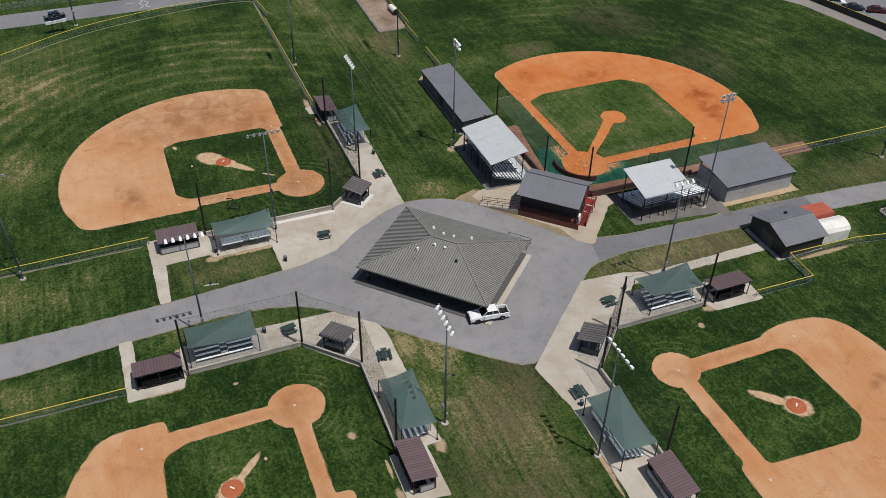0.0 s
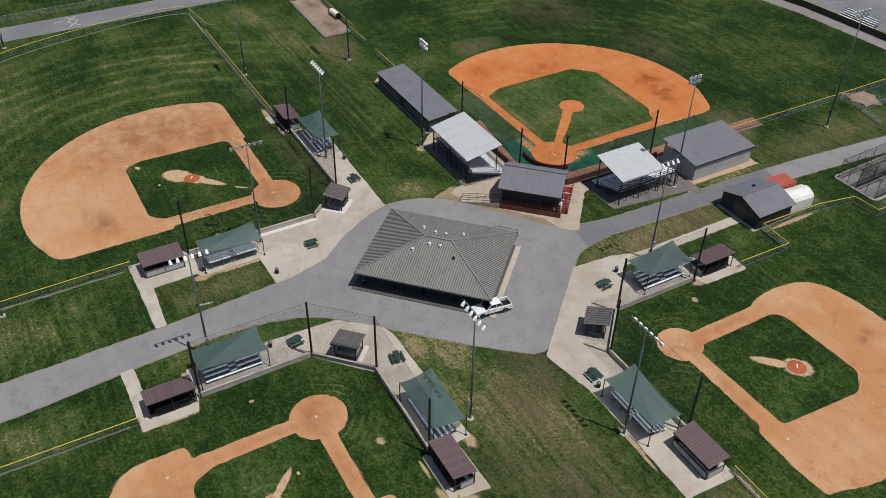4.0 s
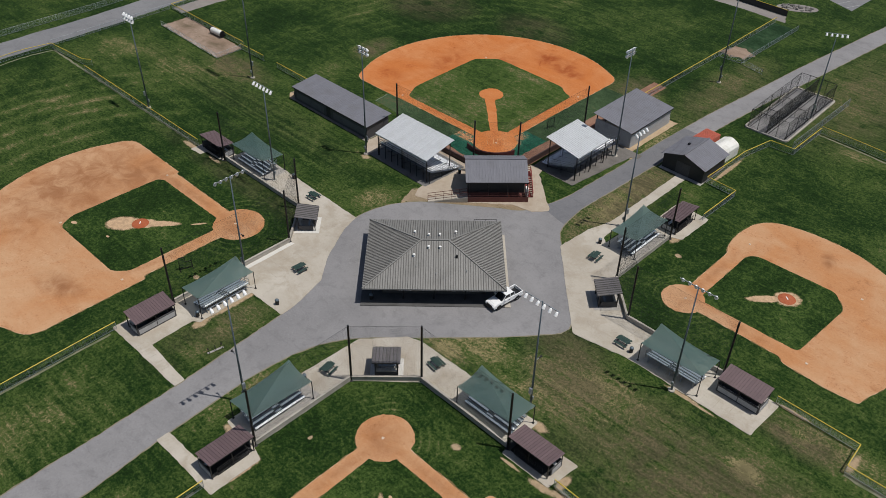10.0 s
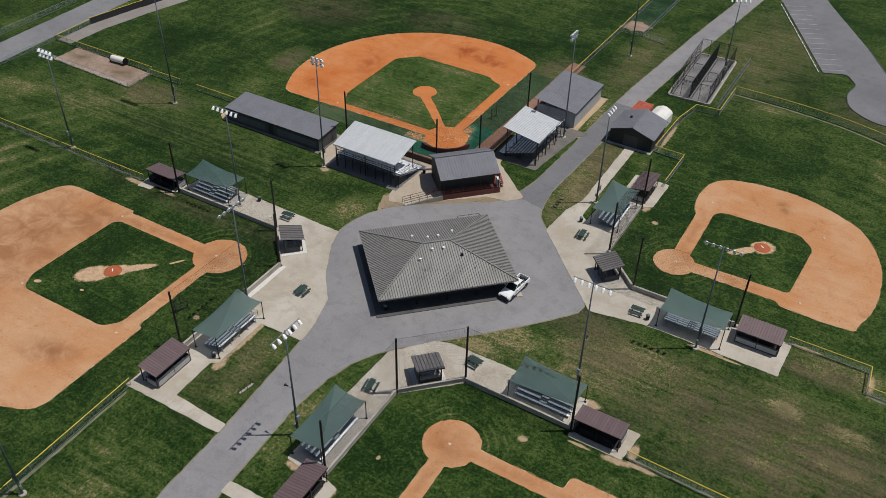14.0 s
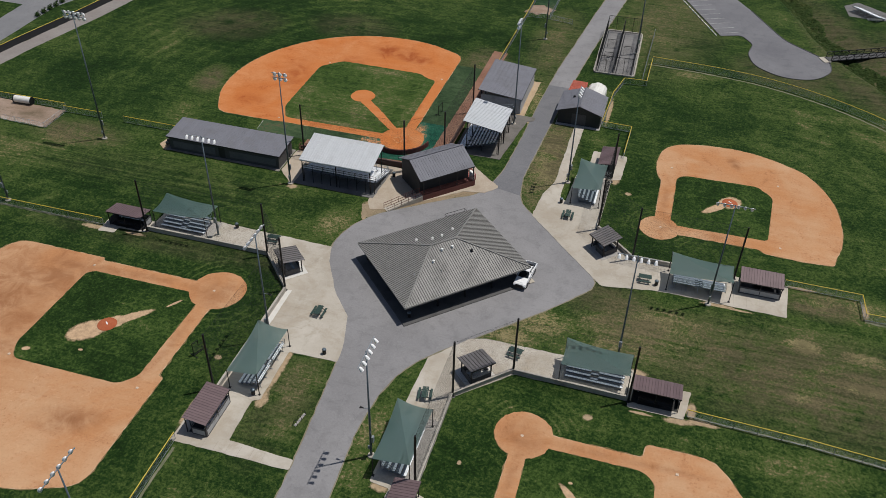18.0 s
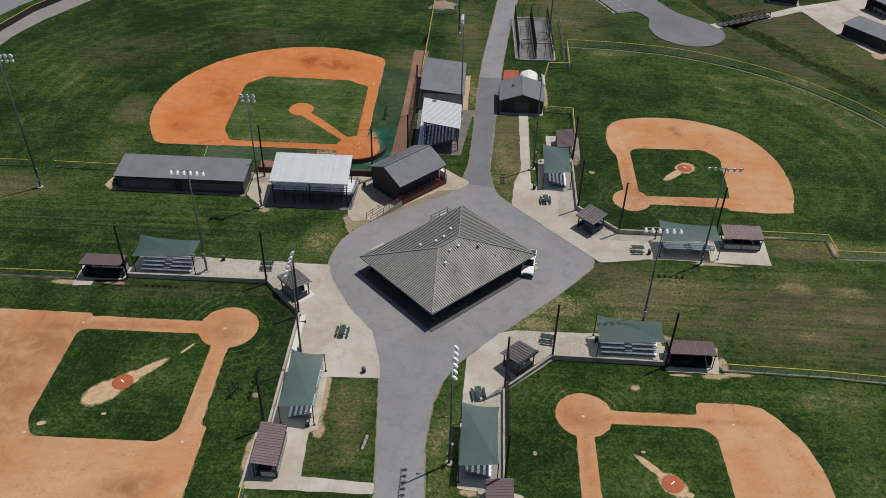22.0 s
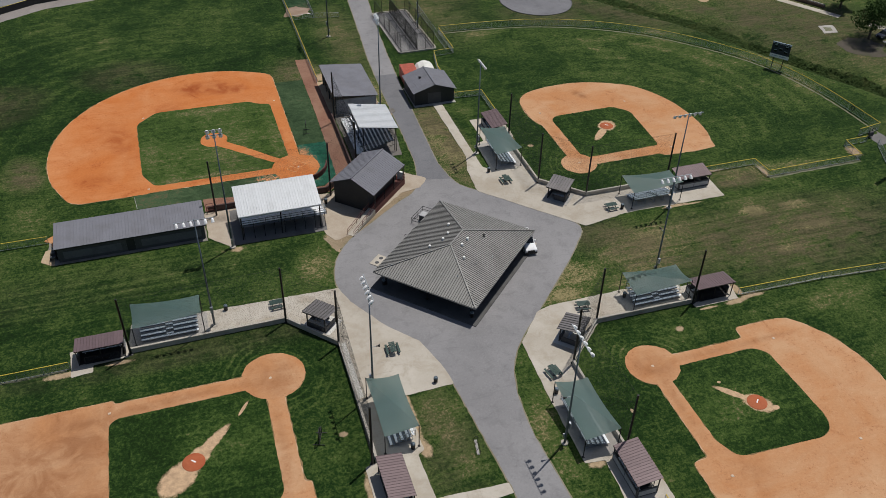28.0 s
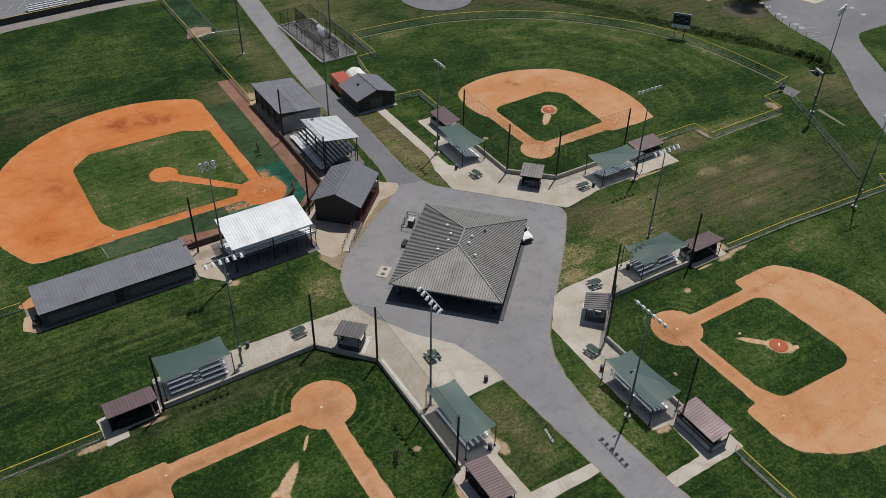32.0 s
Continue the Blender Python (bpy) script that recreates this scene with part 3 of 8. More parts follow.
RUSTY = surface("brown_red_deck_boards", (0.11, 0.034, 0.028), (0.14, 0.046, 0.038), 5, 0.5, 0.75, 0.0, 0.01, (0.09, 0.04, 0.035), 0.5)
RED_BOX = surface("faded_red_container", (0.45, 0.10, 0.06), (0.52, 0.14, 0.09), 3, 0.6, 0.6, 0.1, 0.006, (0.36, 0.12, 0.08), 0.7)
WHITE_SHEET = surface("white_roof_sheet", (0.72, 0.71, 0.67), (0.80, 0.79, 0.75), 3, 0.5, 0.6, 0.0, 0.008, (0.58, 0.56, 0.5), 0.6)
WHITE_PAINT = surface("white_paint", (0.76, 0.76, 0.74), (0.82, 0.82, 0.80), 8, 0.8, 0.6, 0.0, 0.003, (0.6, 0.58, 0.54), 0.4)
WORN_PAINT = surface("worn_road_paint", (0.36, 0.36, 0.35), (0.48, 0.48, 0.46), 6, 1.5, 0.85, 0.0, 0.002, (0.24, 0.24, 0.24), 0.8)
BASE_WHITE = surface("dusty_white_rubber", (0.50, 0.38, 0.27), (0.60, 0.50, 0.40), 8, 2.0, 0.8, 0.0, 0.003, (0.45, 0.30, 0.2), 0.6)
TABLE_GREEN = surface("dark_green_coated_mesh", (0.018, 0.045, 0.038), (0.028, 0.06, 0.05), 10, 1, 0.6, 0.1, 0.004)
RUBBER = surface("black_rubber", (0.015, 0.015, 0.015), (0.025, 0.025, 0.025), 10, 1, 0.85, 0.0, 0.003)
LEAF = surface("leaf_green", (0.028, 0.058, 0.016), (0.055, 0.095, 0.028), 3, 0.4, 0.8, 0.0, 0.0)
def matt(m):
    m.node_tree.nodes["Principled BSDF"].inputs["Specular IOR Level"].default_value = 0.06
    return m


REED = surface("tall_weeds", (0.015, 0.030, 0.009), (0.042, 0.064, 0.018), 2.6, 0.2, 0.95, 0.0, 0.12, (0.075, 0.085, 0.03), 0.5)
matt(REED), matt(LEAF)
BARK = surface("bark", (0.08, 0.06, 0.045), (0.12, 0.09, 0.065), 6, 1, 0.95, 0.0, 0.02)
BROWN_ROOF = surface("reddish_brown_shingle", (0.095, 0.042, 0.034), (0.125, 0.056, 0.044), 4, 0.5, 0.85, 0.0, 0.01)
CAR_WHITE = surface("white_car_paint", (0.78, 0.79, 0.80), (0.82, 0.83, 0.84), 2, 0.5, 0.22, 0.0, 0.0)
CAR_DARK = surface("dark_car_paint", (0.03, 0.033, 0.045), (0.04, 0.043, 0.055), 2, 0.5, 0.2, 0.2, 0.0)
CAR_RED = surface("dark_red_car_paint", (0.10, 0.015, 0.02), (0.13, 0.02, 0.025), 2, 0.5, 0.2, 0.2, 0.0)
BOARD = surface("dark_blue_scoreboard", (0.012, 0.018, 0.035), (0.02, 0.028, 0.05), 3, 0.6, 0.5, 0.0, 0.0)
SIGN_PALE = surface("pale_blue_sign", (0.35, 0.42, 0.50), (0.42, 0.50, 0.58), 3, 0.6, 0.5, 0.0, 0.0)
glass, _nt, _b = nodes_of("dark_glass")
_b.inputs["Base Color"].default_value = (0.012, 0.015, 0.018, 1)
_b.inputs["Roughness"].default_value = 0.06
GLASS = glass


# ---- mesh tools ----
class Mesh:
    """Collects corners and faces for one mesh."""

    def __init__(self):
        self.v, self.f = [], []

    def add(self, vs, fs):
        n = len(self.v)
        self.v += [tuple(p) for p in vs]
        self.f += [tuple(i + n for i in f) for f in fs]
        return self

    def hexa(self, p):
        return self.add(p, [(3, 2, 1, 0), (4, 5, 6, 7), (0, 1, 5, 4), (1, 2, 6, 5), (2, 3, 7, 6), (3, 0, 4, 7)])

    def box(self, x0, x1, y0, y1, z0, z1):
        return self.hexa([(x0, y0, z0), (x1, y0, z0), (x1, y1, z0), (x0, y1, z0), (x0, y0, z1), (x1, y0, z1), (x1, y1, z1), (x0, y1, z1)])

    def chamfered(self, x0, x1, y0, y1, z0, z1, c):
        """A box with its top edges bevelled."""
        a = [(x0, y0), (x1, y0), (x1, y1), (x0, y1)]
        t = [(x0 + c, y0 + c), (x1 - c, y0 + c), (x1 - c, y1 - c), (x0 + c, y1 - c)]
        vs = [(x, y, z0) for x, y in a] + [(x, y, z1 - c) for x, y in a] + [(x, y, z1) for x, y in t]
        fs = [(3, 2, 1, 0), (8, 9, 10, 11)]
        for k in (0, 4):
            fs += [(k + i, k + (i + 1) % 4, k + 4 + (i + 1) % 4, k + 4 + i) for i in range(4)]
        return self.add(vs, fs)

    def bar(self, a, b, w, n=4, w2=None):
        """A straight bar with n sides from a to b."""
        a, b = Vector(a), Vector(b)
        d = (b - a).normalized()
        s = d.cross(Vector((0, 0, 1)) if abs(d.z) < 0.95 else Vector((1, 0, 0))).normalized()
        u = s.cross(d)
        w2 = w if w2 is None else w2
        vs = []
        for p, r in ((a, w / 2), (b, w2 / 2)):
            for i in range(n):
                q = 2 * math.pi * (i + 0.5) / n
                vs.append(p + (s * math.cos(q) + u * math.sin(q)) * r * (1.414 if n == 4 else 1))
        fs = [(i, (i + 1) % n, n + (i + 1) % n, n + i) for i in range(n)]
        return self.add(vs, fs + [tuple(range(n))[::-1], tuple(range(n, 2 * n))])

    def cord(self, a, b, w):
        """A thin three-sided cord, open at its ends."""
        a, b = Vector(a), Vector(b)
        d = (b - a).normalized()
        s = d.cross(Vector((0.3, 0.2, 1)).normalized()).normalized()
        u = s.cross(d)
        offs = [s * w * 0.58, -s * w * 0.29 + u * w * 0.5, -s * w * 0.29 - u * w * 0.5]
        return self.add([a + o for o in offs] + [b + o for o in offs], [(0, 1, 4, 3), (1, 2, 5, 4), (2, 0, 3, 5)])

    def lathe(self, x, y, prof, n=16):
        """A turned shape about the upright line at x, y from (radius, height) pairs."""
        vs = [(x + r * math.cos(2 * math.pi * i / n), y + r * math.sin(2 * math.pi * i / n), z) for r, z in prof for i in range(n)]
        fs = [(k * n + i, k * n + (i + 1) % n, (k + 1) * n + (i + 1) % n, (k + 1) * n + i) for k in range(len(prof) - 1) for i in range(n)]
        fs += [tuple(range(n))[::-1], tuple(range((len(prof) - 1) * n, len(prof) * n))]
        return self.add(vs, fs)

    def prism(self, outline, z0, z1):
        n = len(outline)
        vs = [(x, y, z0) for x, y in outline] + [(x, y, z1) for x, y in outline]
        return self.add(vs, [tuple(range(n))[::-1], tuple(range(n, 2 * n))] + [(i, (i + 1) % n, n + (i + 1) % n, n + i) for i in range(n)])

    def made(self, name):
        me = bpy.data.meshes.new(name)
        me.from_pydata(self.v, [], self.f)
        me.update()
        return me


def part(name, mesh, material, parent=None, label="", smooth=False, second=None):
    """second: a material for the faces past the first six, as the seam of a roof pan."""
    me = mesh.made(name) if isinstance(mesh, Mesh) else mesh
    if material and not me.materials:
        me.materials.append(material)
    if second:
        me.materials.append(second)
        for p in me.polygons:
            p.material_index = 1 if p.index >= 6 else 0
    if smooth:
        me.shade_smooth()
    ob = new(name, me)
    if parent is not None:
        ob.parent = parent
    if label:
        ob["label"] = label
    return ob


def thing(name, m, label, category, group="", kind=""):
    ob = new(name)
    ob.matrix_basis = m
    return tagged(ob, label, category, group, kind)


def round_path(points, radius, steps=5):
    """A closed outline with its corners rounded; radius is one number or one for each corner."""
    out, n = [], len(points)
    for i, p in enumerate(points):
        r = radius[i] if isinstance(radius, (list, tuple)) else radius
        p = Vector(p)
        a, b = Vector(points[i - 1]) - p, Vector(points[(i + 1) % n]) - p
        r = min(r, a.length * 0.48, b.length * 0.48)
        if r < 0.05:
            out.append((p.x, p.y))
            continue
        a, b = p + a.normalized() * r, p + b.normalized() * r
        for k in range(steps + 1):
            t = k / steps
            q = a * (1 - t) ** 2 + p * 2 * t * (1 - t) + b * t * t
            out.append((q.x, q.y))
    return out


def ragged(outline, step, amount, seed=0.0, size=0.9):
    """The outline cut into short steps, each moved a little, for edges of turf and earth."""
    out, n = [], len(outline)
    for i in range(n):
        a, b = Vector(outline[i]), Vector(outline[(i + 1) % n])
        k = max(1, int((b - a).length / step))
        for j in range(k):
            p = a.lerp(b, j / k)
            q = Vector((p.x * size + seed * 7.3, p.y * size - seed * 3.1, seed))
            out.append((p.x + amount * noise.noise(q), p.y + amount * noise.noise(q + Vector((31.7, 11.2, 5.1)))))
    return out


def swell(outline, d):
    """The outline pushed outwards by d."""
    n = len(outline)
    area = sum(outline[i - 1][0] * outline[i][1] - outline[i][0] * outline[i - 1][1] for i in range(n))
    out = []
    for i, p in enumerate(outline):
        t = Vector(outline[(i + 1) % n]) - Vector(outline[i - 1])
        if t.length < 1e-6:
            out.append(p)
            continue
        t.normalize()
        k = d if area > 0 else -d
        out.append((p[0] + t.y * k, p[1] - t.x * k))
    return out


def sheet(name, outline, z, material, label, category="ground", kind="structure", depth=0.25, parent=None):
    mesh = Mesh().prism(outline, z - depth, z)
    ob = part(name, mesh, material, parent)
    return tagged(ob, label, category, "", kind)


def arc(cx, cy, r, a0, a1, n=24):
    return [(cx + r * math.cos(radians(a0 + (a1 - a0) * i / n)), cy + r * math.sin(radians(a0 + (a1 - a0) * i / n))) for i in range(n + 1)]


# ---- ground ----
DITCH = [(44, 140), (48.5, 128), (53.5, 114.7), (56.3, 105.0), (59.5, 97.4), (63.0, 90.6), (66.2, 86.2), (71.5, 77.2), (76.4, 71.2), (80.0, 65.4), (83.6, 57.6), (88.2, 48.2), (91.8, 41), (95.0, 35.2), (98, 30), (100.2, 24.8), (100.3, 19.4), (97.6, 15.6)]


def ditch_place(x, y):
    """Distance from the line of the ditch, and on which side: above 0 away from the fields."""
    best, side = np.full(np.shape(x), 1e9), np.zeros(np.shape(x))
    for (ax, ay), (bx, by) in zip(DITCH, DITCH[1:]):
        dx, dy = bx - ax, by - ay
        t = np.clip(((x - ax) * dx + (y - ay) * dy) / (dx * dx + dy * dy), 0, 1)
        d = np.hypot(x - ax - t * dx, y - ay - t * dy)
        s = (x - ax) * -dy + (y - ay) * dx
        side = np.where(d < best, np.sign(s), side)
        best = np.minimum(best, d)
    return best, side


def ditch_depth(x, y):
    d, side = ditch_place(x, y)
    width = np.where(side > 0, 5.5, 2.6)
    return -1.25 * np.clip(1 - d / width, 0, 1)


def build_ground():
    xs = np.concatenate([[-2500, -900, -400, -200], np.arange(-150, 42, 8), np.arange(42, 112, 1.0), [112, 120, 130, 150, 200, 400, 900, 2500]])
    ys = np.concatenate([[-2500, -900, -400, -200, -120, -60, -30, 0], np.arange(10, 142, 1.0), [142, 150, 160, 220, 400, 900, 2500]])
    gx, gy = np.meshgrid(xs, ys, indexing="ij")
    gz = ditch_depth(gx, gy)
    verts = np.stack([gx, gy, gz], -1).reshape(-1, 3).tolist()
    n = len(ys)
    faces = [(i * n + j, (i + 1) * n + j, (i + 1) * n + j + 1, i * n + j + 1) for i in range(len(xs) - 1) for j in range(n - 1)]
    me = bpy.data.meshes.new("ground")
    me.from_pydata(verts, [], faces)
    me.materials.append(GRASS)
    tagged(new("ground", me), "mown green sports lawn with dry brown patches", "lawn", "", "structure")


build_ground()

# asphalt loop round the central building, with the roads north and south
LOOP = [(-6.0, -220), (-6.3, -60), (-6.9, -38.6), (-7.8, -27), (-8.4, -19.5), (-10.2, -13.3), (-13.8, -9.0), (-17.2, -3.0), (-18.3, 1.2), (-17.4, 5.8), (-14.6, 10.4),
        (-9.5, 14.2), (-4.2, 18.3), (-0.4, 20.6), (1.7, 28), (2.3, 40), (2.7, 54), (3.6, 70), (5.0, 84), (6.6, 101), (10, 130), (18, 190), (23, 190),
        (14.5, 130), (11.2, 101), (9.2, 84), (7.9, 70), (6.9, 56), (6.1, 42), (5.3, 27), (6.4, 20.4), (9.8, 17.2), (21.9, 3.9), (16.4, -2.8), (7.0, -12.6),
        (2.9, -16.6), (0.2, -20.4), (-1.2, -25), (-1.8, -31), (-1.1, -44.8), (-0.2, -53), (0.6, -70), (1.5, -220)]
sheet("road", ragged(round_path(LOOP, 2.5), 0.9, 0.09, 1), 0.02, ASPHALT, "weathered grey asphalt drive circling the central building", "road")

RESURFACED = paved("resurfaced_asphalt", (0.150, 0.151, 0.162), (0.182, 0.183, 0.194), (0.105, 0.106, 0.113), 0.16, grain=0.55)
sheet("road_surface", ragged([(0.6, 23.6), (1.7, 28.4), (2.3, 40), (2.7, 54), (3.1, 62.0), (7.3, 62.0), (6.85, 55.6), (6.05, 42), (5.3, 28.0), (6.0, 22.4)], 0.9, 0.06, 12), 0.026, RESURFACED, "darker resurfaced stretch of the drive", "road")

# concrete aprons
SE_APRON = [(2.7, -17.4), (7.0, -12.4), (9.0, -11.7), (28.6, -11.5), (28.6, -13.4), (35.9, -13.2), (35.3, -18.0), (28.4, -18.0), (28.4, -16.9), (14.0, -16.9), (7.6, -23.0),
            (7.6, -37.7), (9.6, -38.2), (9.7, -45.0), (-1.2, -45.1), (-1.2, -43.4), (4.4, -43.3), (4.6, -38), (2.2, -37.7), (2.3, -27)]
NE_APRON = [(9.0, 17.6), (22.0, 3.8), (30.4, 5.2), (47.6, 4.9), (47.9, 11.8), (40.3, 11.9), (40.2, 11.2), (25.5, 11.2), (19.5, 17.2), (19.5, 31.6), (21.2, 32.2), (21.4, 39.9),
            (15.4, 40.0), (15.4, 32.2), (13.8, 31.8), (13.4, 23.2), (12.3, 24.2), (12.5, 47.9), (10.7, 47.9), (10.7, 28), (9.5, 24.2)]
SW_APRON = [(-18.0, 0.3), (-46.0, 0.9), (-46.4, -2.3), (-53.6, -2.2), (-53.4, -6.9), (-50.8, -6.7), (-50.8, -5.4), (-46.3, -5.2), (-46.3, -4.4), (-26.2, -4.3), (-20.3, -10.8), (-20.3, -30.6),
            (-21.8, -31), (-22.0, -39.2), (-7.0, -39.1), (-7.1, -37.6), (-15.4, -37.2), (-15.6, -30.9), (-14.7, -30.4), (-14.8, -21.9), (-8.2, -21.7), (-8.4, -19), (-10.1, -13.2),
            (-13.6, -9.1), (-17.0, -3.0)]
sheet("pavement", ragged(round_path(SE_APRON, 0.25, 3), 0.8, 0.12, 2), 0.06, CONCRETE, "pale concrete apron with stains and joints", "pavement")
sheet("pavement", ragged(round_path(NE_APRON, 0.25, 3), 0.8, 0.12, 3), 0.06, CONCRETE, "pale concrete apron with a path to the shed", "pavement")
sheet("pavement", ragged(round_path(SW_APRON, 0.25, 3), 0.8, 0.12, 4), 0.06, CONCRETE, "wide pale concrete apron beside the asphalt drive", "pavement")
MAIN_APRON = [(-17.2, 13.4), (-16.0, 11.0), (-12.6, 12.4), (-7.8, 16.6), (-3.0, 20.7), (0.4, 21.4), (2.2, 23.6), (-1.2, 26.6), (-5.6, 30.6), (-6.3, 32.2), (-8.6, 32.2), (-9.0, 28.6), (-14.0, 23.8),
              (-16, 24), (-30.5, 24), (-34.2, 24), (-34.2, 17.2), (-30.5, 13.6), (-30.2, 23.0), (-16.2, 23.0)]
sheet("pavement", ragged(round_path(MAIN_APRON, 0.5, 3), 0.7, 0.2, 5), 0.05, surface("tan_concrete", (0.38, 0.32, 0.25), (0.45, 0.385, 0.31), 6, 0.3, 0.92, 0, 0.01, (0.30, 0.23, 0.165), 0.7), "tan sandy concrete round the press box", "pavement")
STAND_PAD = surface("dark_gravel_and_shade", (0.13, 0.125, 0.125), (0.17, 0.165, 0.16), 8, 0.4, 0.95, 0, 0.01, (0.10, 0.095, 0.09), 0.5)
# dark sheet trimmed to the grandstand roof's shadow, deepening the shade there
sheet("pavement", ragged([(-30.6, 14.3), (-16.6, 14.1), (-16.2, 23.2), (-30.4, 23.4)], 0.8, 0.15, 6), 0.07, STAND_PAD, "dark pad for the roof shade under the west grandstand", "pavement")
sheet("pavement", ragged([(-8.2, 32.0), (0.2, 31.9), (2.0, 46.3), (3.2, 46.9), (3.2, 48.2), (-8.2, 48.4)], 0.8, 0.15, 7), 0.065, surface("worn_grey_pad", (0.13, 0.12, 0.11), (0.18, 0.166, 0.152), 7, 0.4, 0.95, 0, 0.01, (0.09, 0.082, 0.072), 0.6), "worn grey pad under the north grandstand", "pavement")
sheet("pavement", ragged([(-34.4, 16.7), (-56.0, 16.9), (-57.2, 18.5), (-56.8, 23.6), (-34.4, 23.8)], 0.8, 0.2, 8), 0.045, surface("stained_grey_pad", (0.20, 0.185, 0.165), (0.26, 0.245, 0.22), 5, 0.4, 0.95, 0, 0.01, (0.13, 0.115, 0.09), 0.8), "grey concrete pad under the long dugout", "pavement")
sheet("pavement", ragged([(-8.6, 48.2), (1.0, 48.2), (1.3, 62.6), (-8.6, 62.6)], 0.8, 0.2, 9), 0.045, SAND, "pale worn soil round the block dugout", "ground")

sheet("pavement", ragged([(-20.2, -10.9), (-19.5, -10.6), (-19.45, -20.6), (-20.2, -20.8)], 0.6, 0.06, 64), 0.068, NEW_CONCRETE, "narrow strip of pale new concrete along the wall", "pavement")
# grey overlays on the apron that darken the shade below the canopies
STAND_SHADE = paved("canopy_shade_concrete", (0.30, 0.28, 0.26), (0.36, 0.34, 0.315), (0.22, 0.20, 0.18), 0.07)
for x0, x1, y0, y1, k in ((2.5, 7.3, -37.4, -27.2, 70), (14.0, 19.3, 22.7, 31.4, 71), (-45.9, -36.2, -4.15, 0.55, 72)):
    sheet("pavement", ragged([(x0, y0), (x1, y0), (x1, y1), (x0, y1)], 0.5, 0.2, k), 0.064, STAND_SHADE, "greyer sheet on the concrete for the canopy shade at a bleacher", "pavement")
sheet("ground", ragged([(-17.6, 12.2), (-16.4, 8.6), (-12.0, 10.6), (-6.5, 15.0), (-1.0, 19.4), (1.6, 22.6), (-3.0, 21.4), (-8.2, 17.4), (-12.8, 13.4)], 0.5, 0.35, 73, 0.6), 0.012, SAND_DARK, "brown dry soil between the ramp and the drive", "ground")
sheet("ground", ragged([(-57.6, 23.4), (-56.1, 24.6), (-55.0, 25.2), (-55.0, 22.4), (-56.2, 20.6), (-56.6, 22.4)], 0.3, 0.3, 75, 0.8), 0.05, DIRT, "orange soil spilled beside the long dugout", "ground")
sheet("ground", ragged([(-57.9, 18.2), (-57.3, 20.9), (-56.2, 21.0), (-55.9, 16.8), (-56.8, 17.2)], 0.3, 0.25, 76, 0.8), 0.052, SAND, "pale worn ground at the end of the long dugout", "ground")
# paving joints cut into the aprons near the bleachers
def joint_lines(x0, x1, y0, y1, step, along):
    m = Mesh()
    n = int(((x1 - x0) if along == "x" else (y1 - y0)) / step)
    for i in range(1, n):
        if along == "x":
            m.box(x0 + i * step - 0.018, x0 + i * step + 0.018, y0, y1, 0.0, 0.0645)
        else:
            m.box(x0, x1, y0 + i * step - 0.018, y0 + i * step + 0.018, 0.0, 0.0645)
    return m


for rect in ((2.6, 7.3, -37, -24, 1.5, "y"), (14.5, 28, -16.6, -12, 1.7, "x"), (26, 46.5, 5.6, 10.8, 1.8, "x"), (-45, -27, -4.1, 0.2, 1.8, "x"), (-20, -15, -30, -12, 1.8, "y"), (-21, -8, -39, -37.7, 1.5, "x")):
    tagged(part("pavement_joint", joint_lines(*rect), surface("joint_sealant", (0.30, 0.27, 0.225), (0.36, 0.325, 0.275), 5, 0.5, 0.95, 0, 0)), "dark sawn joints across a concrete apron", "joint", "", "structure")


